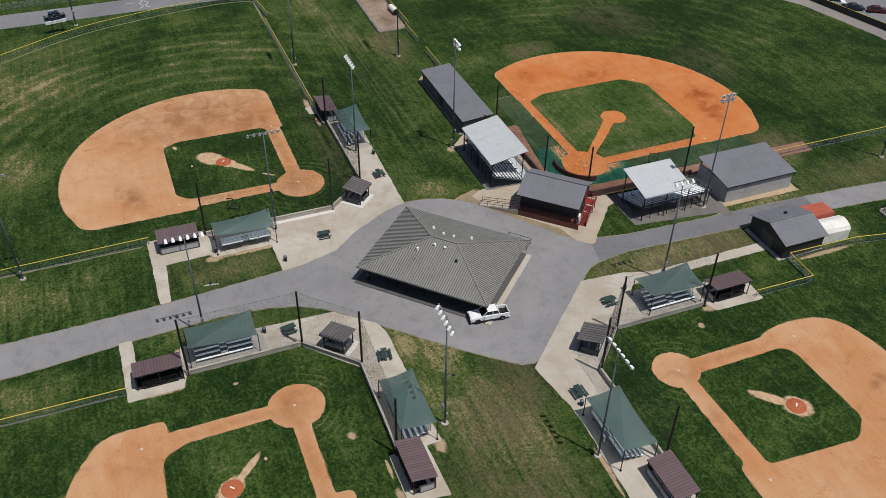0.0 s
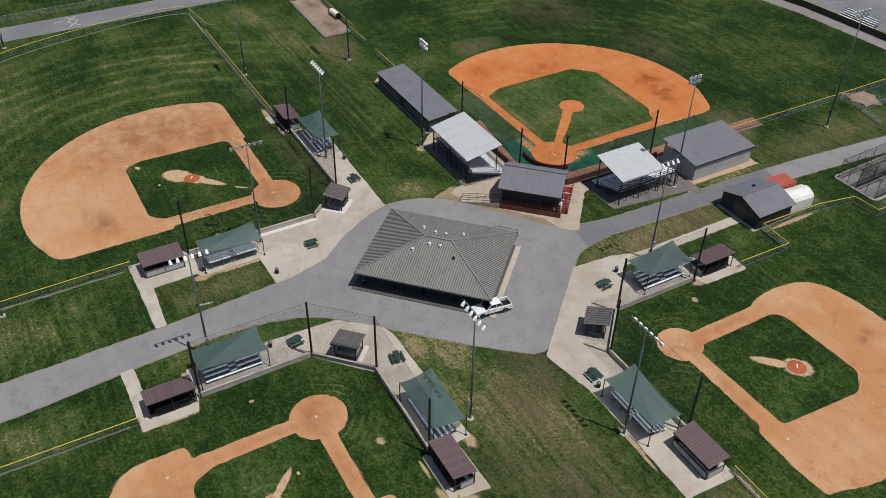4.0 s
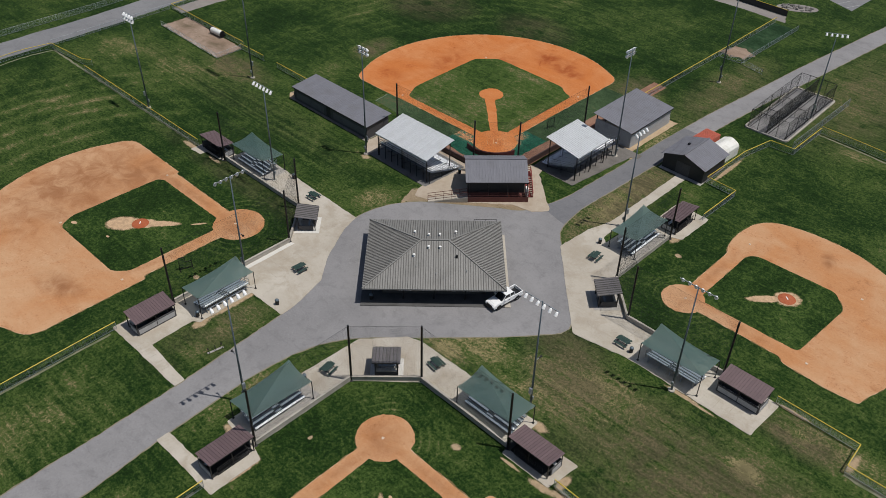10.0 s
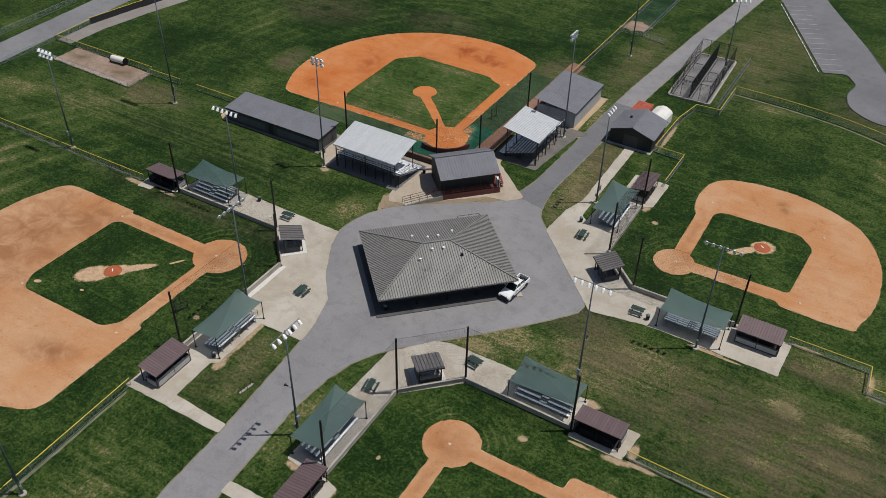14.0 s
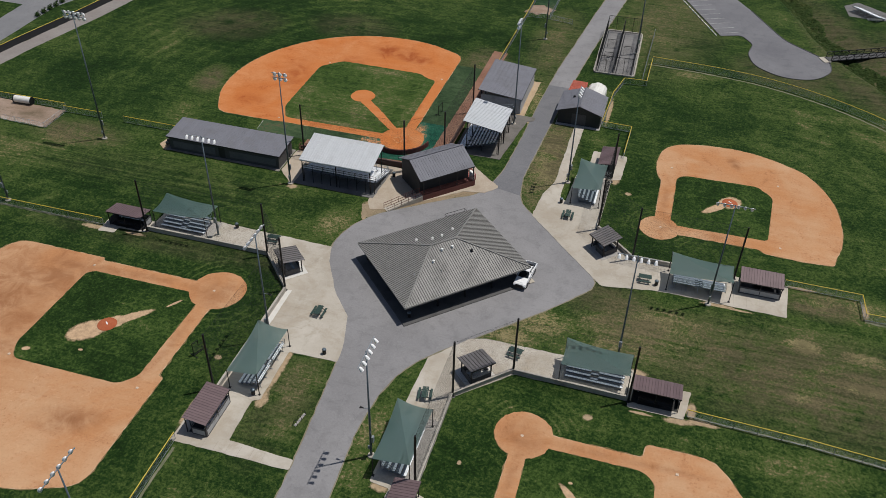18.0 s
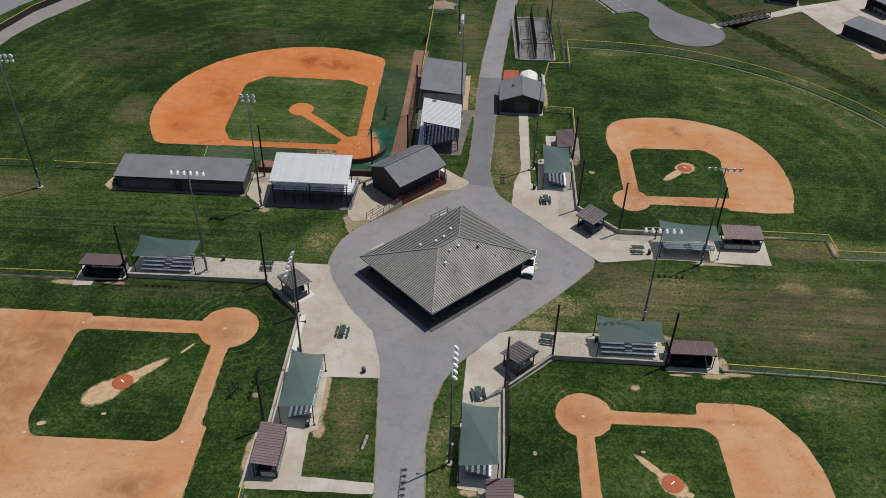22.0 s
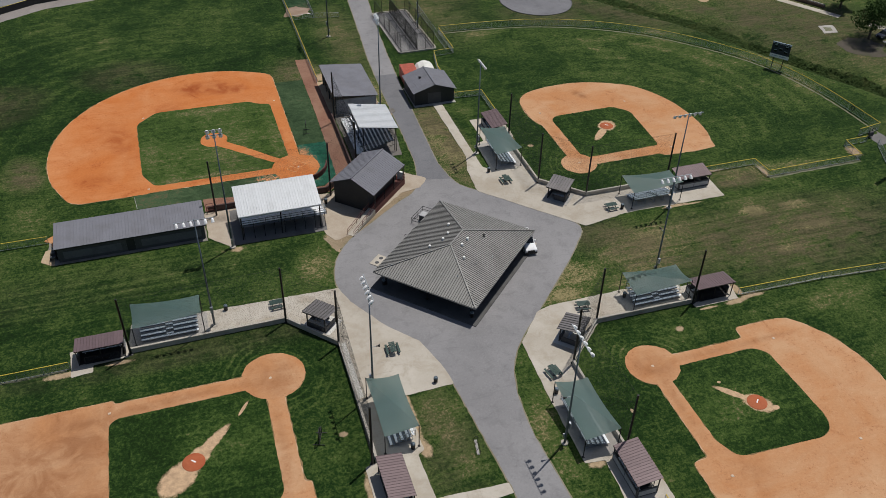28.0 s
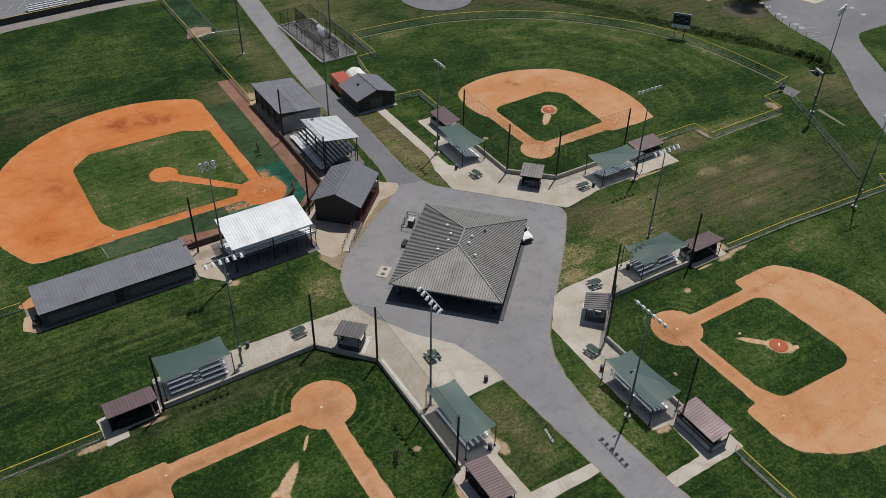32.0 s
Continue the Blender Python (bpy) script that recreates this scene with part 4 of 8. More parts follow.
# ---- ball fields ----
def field(P, su, sv, w, U0, V0, fu, fv, centre, R, grass, circle, seeds, dirt, label, turf=INFIELD, outer=None):
    """Skinned infield: base lines w wide, the outer dirt inside an arc about the pitcher's plate, the grass square inside and the home circle."""
    wp = lambda u, v: (P[0] + su * u, P[1] + sv * v)
    cu, cv = centre
    a1 = 90 + math.degrees(math.asin((fv + cu) / R))
    a0 = -math.degrees(math.asin((fu + cv) / R))
    ring = [(cu + R * math.cos(radians(a)), cv + R * math.sin(radians(a))) for a in (a0 + (a1 - a0) * k / 39 for k in range(40))]
    ring = ring[:1] + ring[4:-4] + ring[-1:]
    pts = [(-w / 2, -w / 2), (U0, -w / 2), (U0 + 0.2, -fu)] + ring + [(-fv, V0 + 0.2), (-w / 2, V0)]
    radii = [0.2, 0.5, 0.6, 2.2, 2.0] + [0.0] * 30 + [2.0, 2.2, 0.6, 0.5]
    if outer:
        pts, radii = [(-w / 2, -w / 2), (U0, -w / 2)] + outer + [(-w / 2, V0)], [0.2, 0.5, 0.4, 0.8, 0.4] + [2.0] * (len(outer) - 4) + [1.0, 0.5]
    out = round_path(pts, radii, 4)
    tagged(part("infield", Mesh().prism(ragged([wp(*p) for p in out], 0.22, 0.055, seeds, 0.9), -0.2, 0.03), dirt), label, "infield", "", "structure")
    rim = ragged(swell([wp(*p) for p in out], 0.12), 0.22, 0.2, seeds + 3, 0.8)
    tagged(part("infield_lip", Mesh().prism(rim, -0.2, 0.026), LIP), "frayed edge of dry grass, soil and turf lip shade round an infield", "ground", "", "structure")
    rim = ragged(swell([wp(*p) for p in out], 0.03), 0.22, 0.16, seeds + 6, 0.9)
    tagged(part("infield_rim", Mesh().prism(rim, -0.2, 0.0285), RIM), "pale dusty rim of an infield", "ground", "", "structure")
    gp = round_path(grass, 0.9, 4)
    tagged(part("infield_grass", Mesh().prism(ragged([wp(*p) for p in gp], 0.22, 0.06, seeds + 0.5, 0.9), -0.2, 0.034), turf), "short green infield grass square with ragged edges", "grass", "", "structure")
    rim = ragged(swell([wp(*p) for p in gp], 0.05), 0.22, 0.17, seeds + 4, 0.9)
    tagged(part("grass_lip", Mesh().prism(rim, -0.2, 0.032), LIP), "frayed edge of dry grass, soil and turf lip shade round the grass square", "ground", "", "structure")
    cx, cy, r = circle
    rim = ragged([wp(*p) for p in arc(cx, cy, r + 0.03, 0, 351, 39)], 0.22, 0.16, seeds + 5, 0.9)
    tagged(part("circle_lip", Mesh().prism(rim, -0.2, 0.0275), LIP), "frayed edge of dry grass, soil and turf lip shade round home plate", "ground", "", "structure")
    tagged(part("home_circle", Mesh().prism(ragged([wp(*p) for p in arc(cx, cy, r, 0, 351, 39)], 0.25, 0.15, seeds + 0.7, 1.9), -0.2, 0.038), dirt), "round dirt area about home plate", "infield", "", "structure")
    return wp


def mound(wp, c, r, red):
    """Raised red clay disc."""
    cc = Vector(c)
    x, y = wp(cc.x, cc.y)
    t = thing("pitching_mound", pose(x, y, 0.03), "low red clay pitching mound with a white rubber", "pitching mound", "pitching mounds")
    prof = [(r, 0.0), (r * 0.96, 0.05), (r * 0.6, 0.14), (r * 0.3, 0.18), (0.05, 0.185)]
    part("clay", Mesh().lathe(0, 0, prof, 28), red, t)
    m = Mesh().chamfered(-0.31, 0.31, -0.08, 0.08, 0.15, 0.215, 0.01)
    ob = part("pitcher_plate", m, WHITE_PAINT, t, "white rubber plate")
    hx, hy = wp(0, 0)
    ob.rotation_euler = (0, 0, math.atan2(y - hy, x - hx) + math.pi / 2)


def base_bag(x, y, rot=0.0, name="base"):
    ob = part(name, Mesh().chamfered(-0.17, 0.17, -0.17, 0.17, 0, 0.07, 0.03), BASE_WHITE)
    ob.matrix_basis = pose(x, y, 0.02, 0, 0, rot)
    tagged(ob, "white square base bag on the dirt", "base", "base bags")


def home_plate(x, y, rot):
    ob = part("home_plate", Mesh().prism([(-0.19, 0), (0, -0.19), (0.19, 0), (0.19, 0.19), (-0.19, 0.19)], 0, 0.012), BASE_WHITE)
    ob.matrix_basis = pose(x, y, 0.043, 0, 0, rot)
    tagged(ob, "white five-sided home plate set in dirt", "home plate", "home plates")


se = field((17.2, -26.2), 1, -1, 2.05, 14.0, 14.9, 3.1, 3.1, (9.3, 9.3), 17.9, [(1.05, 1.0), (14.3, 0.95), (15.7, 2.2), (16.05, 13.6), (15.5, 15.2), (14.0, 16.3), (2.6, 15.9), (1.2, 13.2)], (0.1, -0.2, 3.5), 11, DIRT, "tan skinned infield with a rounded outer edge")
mound(se, (9.3, 9.3), 1.25, MOUND)
ne = field((28.9, 20.8), 1, 1, 2.2, 15.0, 13.6, 2.4, 1.45, (10.2, 10.1), 17.7, [(1.35, 1.2), (16.2, 1.5), (16.95, 13.8), (14.5, 16.5), (2.6, 16.15), (1.35, 15.0)], (-0.2, -0.2, 3.05), 13, DIRT, "tan skinned infield, paler at its far edge",
           outer=[(15.6, -1.9), (21.6, -2.2), (25.7, -1.8), (26.2, 0.6), (27.1, 3.1), (27.5, 7.1), (27.0, 13.7), (25.4, 18.6), (22.2, 23.4), (16.0, 26.5), (11.6, 27.6), (6.0, 27.5), (1.8, 26.6), (-0.5, 25.3), (-1.8, 23.2), (-2.2, 21.2), (-2.4, 17.8), (-1.9, 15.1)])
mound(ne, (10.2, 10.2), 1.25, MOUND)
sw = field((-29.8, -14.1), -1, -1, 2.3, 18.6, 16.6, 1.7, 1.9, (10.3, 10.6), 26.2, [(1.05, 1.25), (18.4, 1.3), (19.3, 2.1), (19.5, 17.0), (18.1, 19.4), (3.0, 19.3), (1.2, 17.4)], (-0.4, -0.3, 3.95), 17, DIRT, "wide tan skinned infield with dusty streaks")
mound(sw, (10.3, 10.4), 1.3, MOUND)
mainf = field((-17.7, 33.0), -1, 1, 1.8, 24.5, 24.5, 1.1, 1.0, (13.3, 12.9), 27.0, [(1.0, 0.95), (23.4, 0.85), (25.2, 4.7), (25.4, 22.0), (21.8, 25.7), (5.0, 25.4), (3.3, 24.0), (1.2, 23.4)], (0.35, 0.2, 3.95), 19, CLAY, "bright orange clay infield of the large ball field", INFIELD_DRY)
# clay circle and lane of the large field
cx, cy = mainf(12.7, 13.0)
tagged(part("mound_circle", Mesh().prism(ragged(arc(cx, cy, 2.35, 0, 351, 30), 0.3, 0.15, 23), -0.1, 0.05), CLAY), "orange clay circle in the infield grass", "infield", "", "structure")
lane = [mainf(*p) for p in ((3.2, 2.2), (12.2, 10.6), (10.8, 12.0), (2.2, 3.2))]
tagged(part("clay_lane", Mesh().prism(ragged(lane, 0.4, 0.15, 24), -0.1, 0.046), CLAY), "orange clay lane from plate to mound", "infield", "", "structure")
for f, d in ((se, 18.0), (ne, 18.0), (sw, 19.2), (mainf, 24.4)):
    base_bag(*f(d, 0.2)), base_bag(*f(0.2, d)), base_bag(*f(d - 0.2, d - 0.2), 0)
for f, rot in ((se, 135), (ne, 225 + 180), (sw, 45), (mainf, 315)):
    home_plate(*f(0, 0), rot)
# pale batter's box on the large field
bx = Mesh()
for q in (-0.95, 0.95):
    for e in (-0.6, 0.52):
        bx.box(q + e, q + e + 0.08, -0.9, 0.9, 0, 0.008)
    for e in (-0.9, 0.82):
        bx.box(q - 0.52, q + 0.52, e, e + 0.08, 0, 0.008)
ob = part("batters_box", bx, surface("faded_chalk", (0.60, 0.37, 0.17), (0.54, 0.29, 0.12), 8, 1, 0.95, 0, 0.01, (0.5, 0.2, 0.07), 0.8))
ob.matrix_basis = pose(*mainf(0.3, 0.3), 0.043, 0, 0, 45)
tagged(ob, "faded chalk lines of two batting boxes", "batting box", "", "structure")

# turf and tracks of the large field
tagged(part("turf", Mesh().prism(ragged([(-44.2, 28.0), (-44.4, 31.85), (-25, 31.85), (-25, 27.0)], 0.6, 0.12, 30), -0.1, 0.03), TURF), "dark green synthetic turf beside the foul line", "turf", "", "structure")
tagged(part("turf", Mesh().prism(ragged([(-25, 27.0), (-25, 31.85), (-12.6, 31.85), (-12.6, 28.0), (-14.5, 26.4), (-20, 26.0)], 0.6, 0.12, 31), -0.1, 0.032), TEAL), "teal synthetic turf behind home plate", "turf", "", "structure")
tagged(part("turf", Mesh().prism(ragged([(-16.6, 40), (-16.6, 64.6), (-11.2, 64.4), (-11.5, 40)], 0.6, 0.12, 32), -0.1, 0.03), TURF), "dark green synthetic turf beside the foul line", "turf", "", "structure")
tagged(part("turf", Mesh().prism(ragged([(-16.6, 31.6), (-16.6, 40), (-11.5, 40), (-11.7, 28.4), (-12.5, 28.1)], 0.6, 0.12, 33), -0.1, 0.034), TEAL), "teal synthetic turf beside home plate", "turf", "", "structure")
tagged(part("track", Mesh().prism(ragged([(-12.0, 29.0), (-11.3, 50), (-11.0, 73.5), (-8.0, 73.2), (-8.6, 48), (-8.9, 29.2), (-14.2, 24.3), (-34, 24.2), (-34, 27.8), (-20, 26.0), (-14.6, 26.2)], 0.7, 0.15, 34), -0.1, 0.036), TRACK), "brown crushed brick track beside the wall", "track", "", "structure")

def smooth_line(points, steps=3):
    """A line bent smoothly through its points."""
    q = [Vector(p) for p in points]
    q = [2 * q[0] - q[1]] + q + [2 * q[-1] - q[-2]]
    out = []
    for a, b, c, d in zip(q, q[1:], q[2:], q[3:]):
        for k in range(steps):
            t = k / steps
            p = 0.5 * (2 * b + (c - a) * t + (2 * a - 5 * b + 4 * c - d) * t * t + (3 * b - a - 3 * c + d) * t ** 3)
            out.append((p.x, p.y))
    return out + [tuple(points[-1])]


def verge(points, w, seed):
    """A narrow sandy strip along an edge of turf."""
    left, right = [], []
    for i, p in enumerate(points):
        a, b = Vector(points[max(0, i - 1)]), Vector(points[min(len(points) - 1, i + 1)])
        n = (b - a).normalized()
        n = Vector((-n.y, n.x)) * w / 2
        n *= 0.42
        left.append((p[0] + n.x, p[1] + n.y)), right.append((p[0] - n.x, p[1] - n.y))
    o = ragged(left + right[::-1], 0.4, w * 0.14, seed, 0.8)
    tagged(part("verge", Mesh().prism(o, -0.1, 0.024), VERGE), "sandy verge between grass and paving", "ground", "", "structure")


sheet("verge", ragged(swell(ragged(round_path(LOOP, 2.5), 0.9, 0.09, 1), 0.15), 0.5, 0.16, 80, 1.3), 0.014, EDGE, "tan soil and thin grass along the edge of the drive")
verge([(-107, -5.7), (-80, -5.6), (-54, -5.4)], 1.1, 89)
verge([(-21.0, -40), (-20.6, -75)], 0.8, 90)
verge([(8.1, -46), (8, -80)], 0.8, 91)
verge([(36.5, -17.3), (49.4, -17.6), (71, -19.3)], 0.8, 92)
verge([(57.9, 7.5), (76.6, 7.6)], 1.6, 93)
NE_FENCE = smooth_line([(87.1, 15.6), (86.5, 27.6), (84.7, 38.2), (81.2, 47.4), (74.7, 56.6), (66.2, 65.3), (56.0, 71.8), (45.2, 76.0), (34.0, 77.9), (21.7, 78.6)])
SW_FENCE = smooth_line([(-107.6, -5.6), (-108.7, -13.0), (-107.4, -23.0), (-105.5, -32.2), (-102.3, -43.7), (-97.2, -53.6), (-90.5, -64.5), (-82, -76)])
verge([(x - 0.7, y - 0.7) for x, y in NE_FENCE], 0.9, 94)
verge([(x + 1.0, y + 0.4) for x, y in SW_FENCE], 0.8, 95)

# outlying roads, lots and tracks
sheet("road", ragged([(-117.6, -260), (-109.6, -260), (-109.8, -30), (-109.9, 10), (-111.5, 40), (-113, 90), (-121, 90), (-119, 40), (-117.4, 10), (-117.4, -30)], 2, 0.25, 50), 0.02, ASPHALT_FAR, "straight grey asphalt road beyond the outfield", "road")
WALL_LINE = [(-109, 24), (-109, 33), (-107.2, 44), (-103.8, 60), (-101.5, 74), (-98.6, 85.5), (-92.5, 97.2), (-79, 109), (-62.5, 118.6), (-43, 122.9), (-21, 124.4), (-8, 124)]
inner = [(x + (4.2 if x < -90 else 1.6), y - (0 if y < 80 else 3.8)) for x, y in WALL_LINE]
sheet("track", ragged(WALL_LINE + inner[::-1], 1.2, 0.25, 51), 0.02, GRAVEL, "pale gravel warning track along the outfield wall", "track")
sheet("parking_lot", [(-128, 62), (-112.5, 62), (-103.5, 88), (-97, 101), (-82, 114), (-66, 120.6), (-45, 125.2), (-31, 126.4), (-23, 128.5), (-20, 143.6), (-11, 143.2), (1.3, 138.4), (3, 190), (-128, 190)], 0.015, ASPHALT_FAR, "grey parking lot beyond the outfield wall", "parking lot")
NE_LOT = [(4, 162), (18.8, 131), (34.9, 97.2), (39.4, 99.0), (41.9, 95.0), (40.9, 90), (42.1, 84.4), (47.7, 80.3), (54.4, 81.2), (58, 86.5), (57.6, 91.5), (55.2, 93.7), (48.6, 99.4), (41.5, 113.8), (29, 136), (14, 166)]
sheet("parking_lot", ragged(round_path(NE_LOT, [1, 1, 0.3, 1.2, 1.2, 1.5, 3, 4, 4, 3, 1.5, 1, 3, 3, 3, 1], 6), 0.8, 0.1, 52), 0.03, LOT_DARK, "grey parking lot ending in a round turning place", "parking lot")
E_LOT = [(125, 46), (116, 47.9), (112.5, 41.9), (110.5, 36.0), (109.2, 30.6), (109.1, 23.6), (106.7, 18.9), (101.7, 12.3), (96.2, 5.7), (90.8, -2.0), (76, -26), (62, -60), (70, -62), (84, -28), (97, -8), (110, 9.5), (116.7, 19.8), (120.6, 24.1), (150, 23.5), (150, 38), (134.8, 37.9)]
sheet("parking_lot", ragged(round_path(E_LOT, 2.5), 0.9, 0.12, 53), 0.03, ASPHALT_FAR, "grey asphalt lot and drive east of the fields", "parking lot")
sheet("pavement", [(117.5, 55.5), (121.0, 50.3), (123.2, 47.2), (125.0, 43.8), (126.5, 40.4), (134.6, 41.0), (139, 36.5), (140.6, 38), (135.3, 43.0), (127.6, 42.6), (125.2, 48.0), (122.6, 51.8), (119.0, 56.5)], 0.08, CONCRETE, "pale concrete walk round the far side of the lot", "pavement")
# ragged dark patch on the ground south-west of the tree
sheet("ground", ragged(arc(108.6, 46.4, 4.8, 0, 351, 30), 0.6, 1.5, 65, 0.4), 0.02, surface("dark_ground_patch", (0.055, 0.045, 0.035), (0.085, 0.07, 0.05), 4, 0.5, 0.97, 0, 0.02, (0.05, 0.06, 0.025), 0.7), "dark ragged patch of ground beside a tree", "ground")
sheet("pavement", ragged([(69.8, 97.4), (80.2, 103.6), (79.4, 106.2), (69.2, 100.0)], 0.8, 0.1, 54), 0.04, CONCRETE, "concrete footpath leading from the footbridge", "pavement")
sheet("pavement", ragged([(98.2, 87.6), (113.8, 61.2), (115.4, 62.2), (104, 82), (101, 90)], 0.8, 0.1, 55), 0.04, CONCRETE, "concrete walk beside the far dugouts", "pavement")
sheet("pavement", ragged([(79.0, 102.8), (79.6, 106.0), (98, 114), (101, 89.5), (92.2, 79.2), (88.6, 79.6), (82.4, 92.6)], 0.8, 0.1, 56), 0.035, CONCRETE, "pale concrete yard of the far field", "pavement")
sheet("infield", ragged([(104, 96), (120, 86), (140, 110), (112, 130)], 1, 0.3, 57), 0.02, CLAY, "orange clay infield of a distant ball field", "infield")
sheet("pavement", ragged([(106.3, 58.6), (109.9, 58.2), (108.7, 54.5), (105.0, 54.6)], 0.4, 0.3, 58), 0.04, CONCRETE_GREY, "small concrete pad in rough grass", "pavement")
sheet("pavement", ragged([(106.8, 57.4), (108.6, 57.1), (108.0, 55.5), (106.2, 55.7)], 0.4, 0.3, 74), 0.045, VERGE, "weeds and soil in the middle of a concrete pad", "ground")
PEN_SOIL = dirt_material("pinkish_worn_soil", (0.235, 0.165, 0.12), (0.14, 0.105, 0.065), (0.36, 0.275, 0.22), (0.11, 0.09, 0.055), (), ((-86, 20, 5, 2.5, 0, 0.8), (-98, 21, 4, 2.5, 0, 0.7)))
sheet("turf", ragged([(-8.2, 97.2), (-3.0, 97.6), (-2.6, 118.7), (-8.2, 118.6)], 0.6, 0.1, 59), 0.02, PEN_TURF, "worn dark green turf bullpen strip", "turf")
sheet("pavement", ragged([(-8.9, 95.6), (-3.6, 96.0), (-3.0, 99.0), (-5.6, 101.2), (-8.4, 100.8)], 0.4, 0.9, 60, 0.5), 0.024, PEN_SOIL, "pinkish sandy end of the bullpen", "ground")
sheet("pavement", ragged([(-102.2, 17.2), (-80.2, 16.7), (-80.6, 23.0), (-102.2, 23.6)], 0.6, 0.3, 61), 0.02, PEN_SOIL, "pinkish worn bullpen floor", "ground")
sheet("pavement", ragged([(83.6, 13.8), (86.6, 14.8), (87.0, 11.6), (83.6, 10.8)], 0.5, 0.2, 62), 0.03, STAND_PAD, "grey concrete at the gate", "pavement")
sheet("pavement", ragged([(83.6, 5.0), (84.5, 4.8), (83.6, -1.8), (83.0, -1.6)], 0.5, 0.2, 63), 0.03, VERGE, "narrow concrete walk in the grass", "pavement")


def paint_lines(name, items, label):
    m = Mesh()
    for x0, y0, x1, y1, w in items:
        d = Vector((x1 - x0, y1 - y0)).normalized()
        n = Vector((-d.y, d.x)) * w / 2
        m.prism([(x0 + n.x, y0 + n.y), (x1 + n.x, y1 + n.y), (x1 - n.x, y1 - n.y), (x0 - n.x, y0 - n.y)][::-1], 0.0, 0.037)
    tagged(part(name, m, WORN_PAINT), label, "road marking", "", "structure")


d = Vector((16.0, -34.0)).normalized()
paint_lines("parking_line", [(19.3 + d.x * s, 130 + d.y * s, 19.3 + d.x * s + 4.6, 130 + d.y * s + 2.2, 0.11) for s in np.arange(1, 35, 2.6)], "white parking bay lines on asphalt")
paint_lines("parking_line", [(109.9 + 0.42 * i, 27.2 + 2.7 * i, 114.4 + 0.42 * i, 25.8 + 2.7 * i, 0.11) for i in range(4)], "white parking bay lines on asphalt")
paint_lines("bay_marking", [(a, b, a + 1.2, b - 0.4, 0.9) for a, b in ((115.0, 47.4), (114.4, 45.0), (113.3, 40.9), (113.1, 38.9), (112.2, 34.9), (111.8, 32.8), (131.6, 34.6), (130.6, 30.6))], "pale painted squares in the parking bays")
paint_lines("parking_line", [(-62 + 2.7 * i, 124.0 + 0.75 * i, -59.6 + 2.7 * i, 128.4 + 0.75 * i, 0.11) for i in range(10)], "white parking bay lines on asphalt")
paint_lines("crossing_mark", [(x + 1.3 * a, -29.5 - 1.1, x - 1.3 * a, -29.5 + 1.1, 0.35) for x in (-115.4, -112.6) for a in (-1, 1)] + [(-114.8, -33.4, -114.8, -31.6, 0.3)], "white crossed road marking with a short arrow")
paint_lines("parking_line", [(110.2, 31.4, 114.0, 29.6, 0.11), (109.6, 29.0, 113.0, 27.6, 0.11)], "white hatched corner of the lot")
paint_lines("foul_line", [(-44.4, 31.4, -44.1, 28.1, 0.06)], "thin white line on the turf")
paint_lines("parking_line", [(-10.5 + 2.5 * i, 143.2 - 0.98 * i, -8.9 + 2.5 * i, 147.4 - 0.98 * i, 0.11) for i in range(5)], "white parking bay lines on asphalt")
kerb = Mesh()
for s in np.arange(0.5, 36, 1.9):
    a = Vector((18.6, 129.8)) + d * s
    b = a + d * 1.5
    kerb.bar((a.x, a.y, 0.1), (b.x, b.y, 0.1), 0.15)
edge = [Vector(p) for p in round_path(NE_LOT[1:14], [0.3, 0.3, 1.2, 1.2, 1.5, 3, 4, 4, 3, 1.5, 1, 3, 0.3], 6)]
ring = Mesh()
for a, b in zip(edge[2:], edge[3:]):
    if (b - a).length > 0.05:
        ring.bar((a.x, a.y, 0.05), (b.x, b.y, 0.05), 0.14)
tagged(part("kerb", ring, DARK_WALL), "low grey kerb round the turning place", "kerb", "", "structure")
tagged(part("wheel_stops", kerb, WHITE_PAINT), "row of white concrete wheel stops", "wheel stops", "", "stuff")


# ---- shared parts ----
def ribbed_panels(parent, corners, n, material, name="roof_panel", thick=0.05, rib=0.028, rib_w=0.06, seam=None):
    """A roof plane of n panels with a standing rib at each seam. corners: low-left, low-right, high-right, high-left; panels run from low to high."""
    a, b, c, d = [Vector(p) for p in corners]
    up = (b - a).cross(d - a).normalized()
    if up.z < 0:
        up = -up
    for i in range(n):
        p, q, r, s = a.lerp(b, i / n), a.lerp(b, (i + 1) / n), d.lerp(c, (i + 1) / n), d.lerp(c, i / n)
        m = Mesh().hexa([p - up * thick, q - up * thick, r - up * thick, s - up * thick, p, q, r, s])
        w = (b - a).normalized() * rib_w / 2
        m.hexa([p - w, p + w, s + w, s - w, p - w * 0.6 + up * rib, p + w * 0.6 + up * rib, s + w * 0.6 + up * rib, s - w * 0.6 + up * rib])
        part(name, m, material, parent, second=seam)


def chain_link(a, b, z0, z1, cord=0.006, cell=0.11):
    """Woven wire between two points of the plan."""
    m = Mesh()
    a, b = Vector((*a, 0)), Vector((*b, 0))
    L, h = (b - a).length, z1 - z0
    d = (b - a).normalized()
    for i in range(int((L + h) / cell)):
        s = i * cell - h
        for sign in (1, -1):
            t0, t1 = s, s + h
            lo, hi = max(0.0, t0), min(L, t1)
            if hi - lo < 0.02:
                continue
            za, zb = z0 + (lo - t0), z0 + (hi - t0)
            if sign < 0:
                za, zb = z1 - (lo - t0), z1 - (hi - t0)
            m.cord((a.x + d.x * lo, a.y + d.y * lo, za), (a.x + d.x * hi, a.y + d.y * hi, zb), cord)
    return m


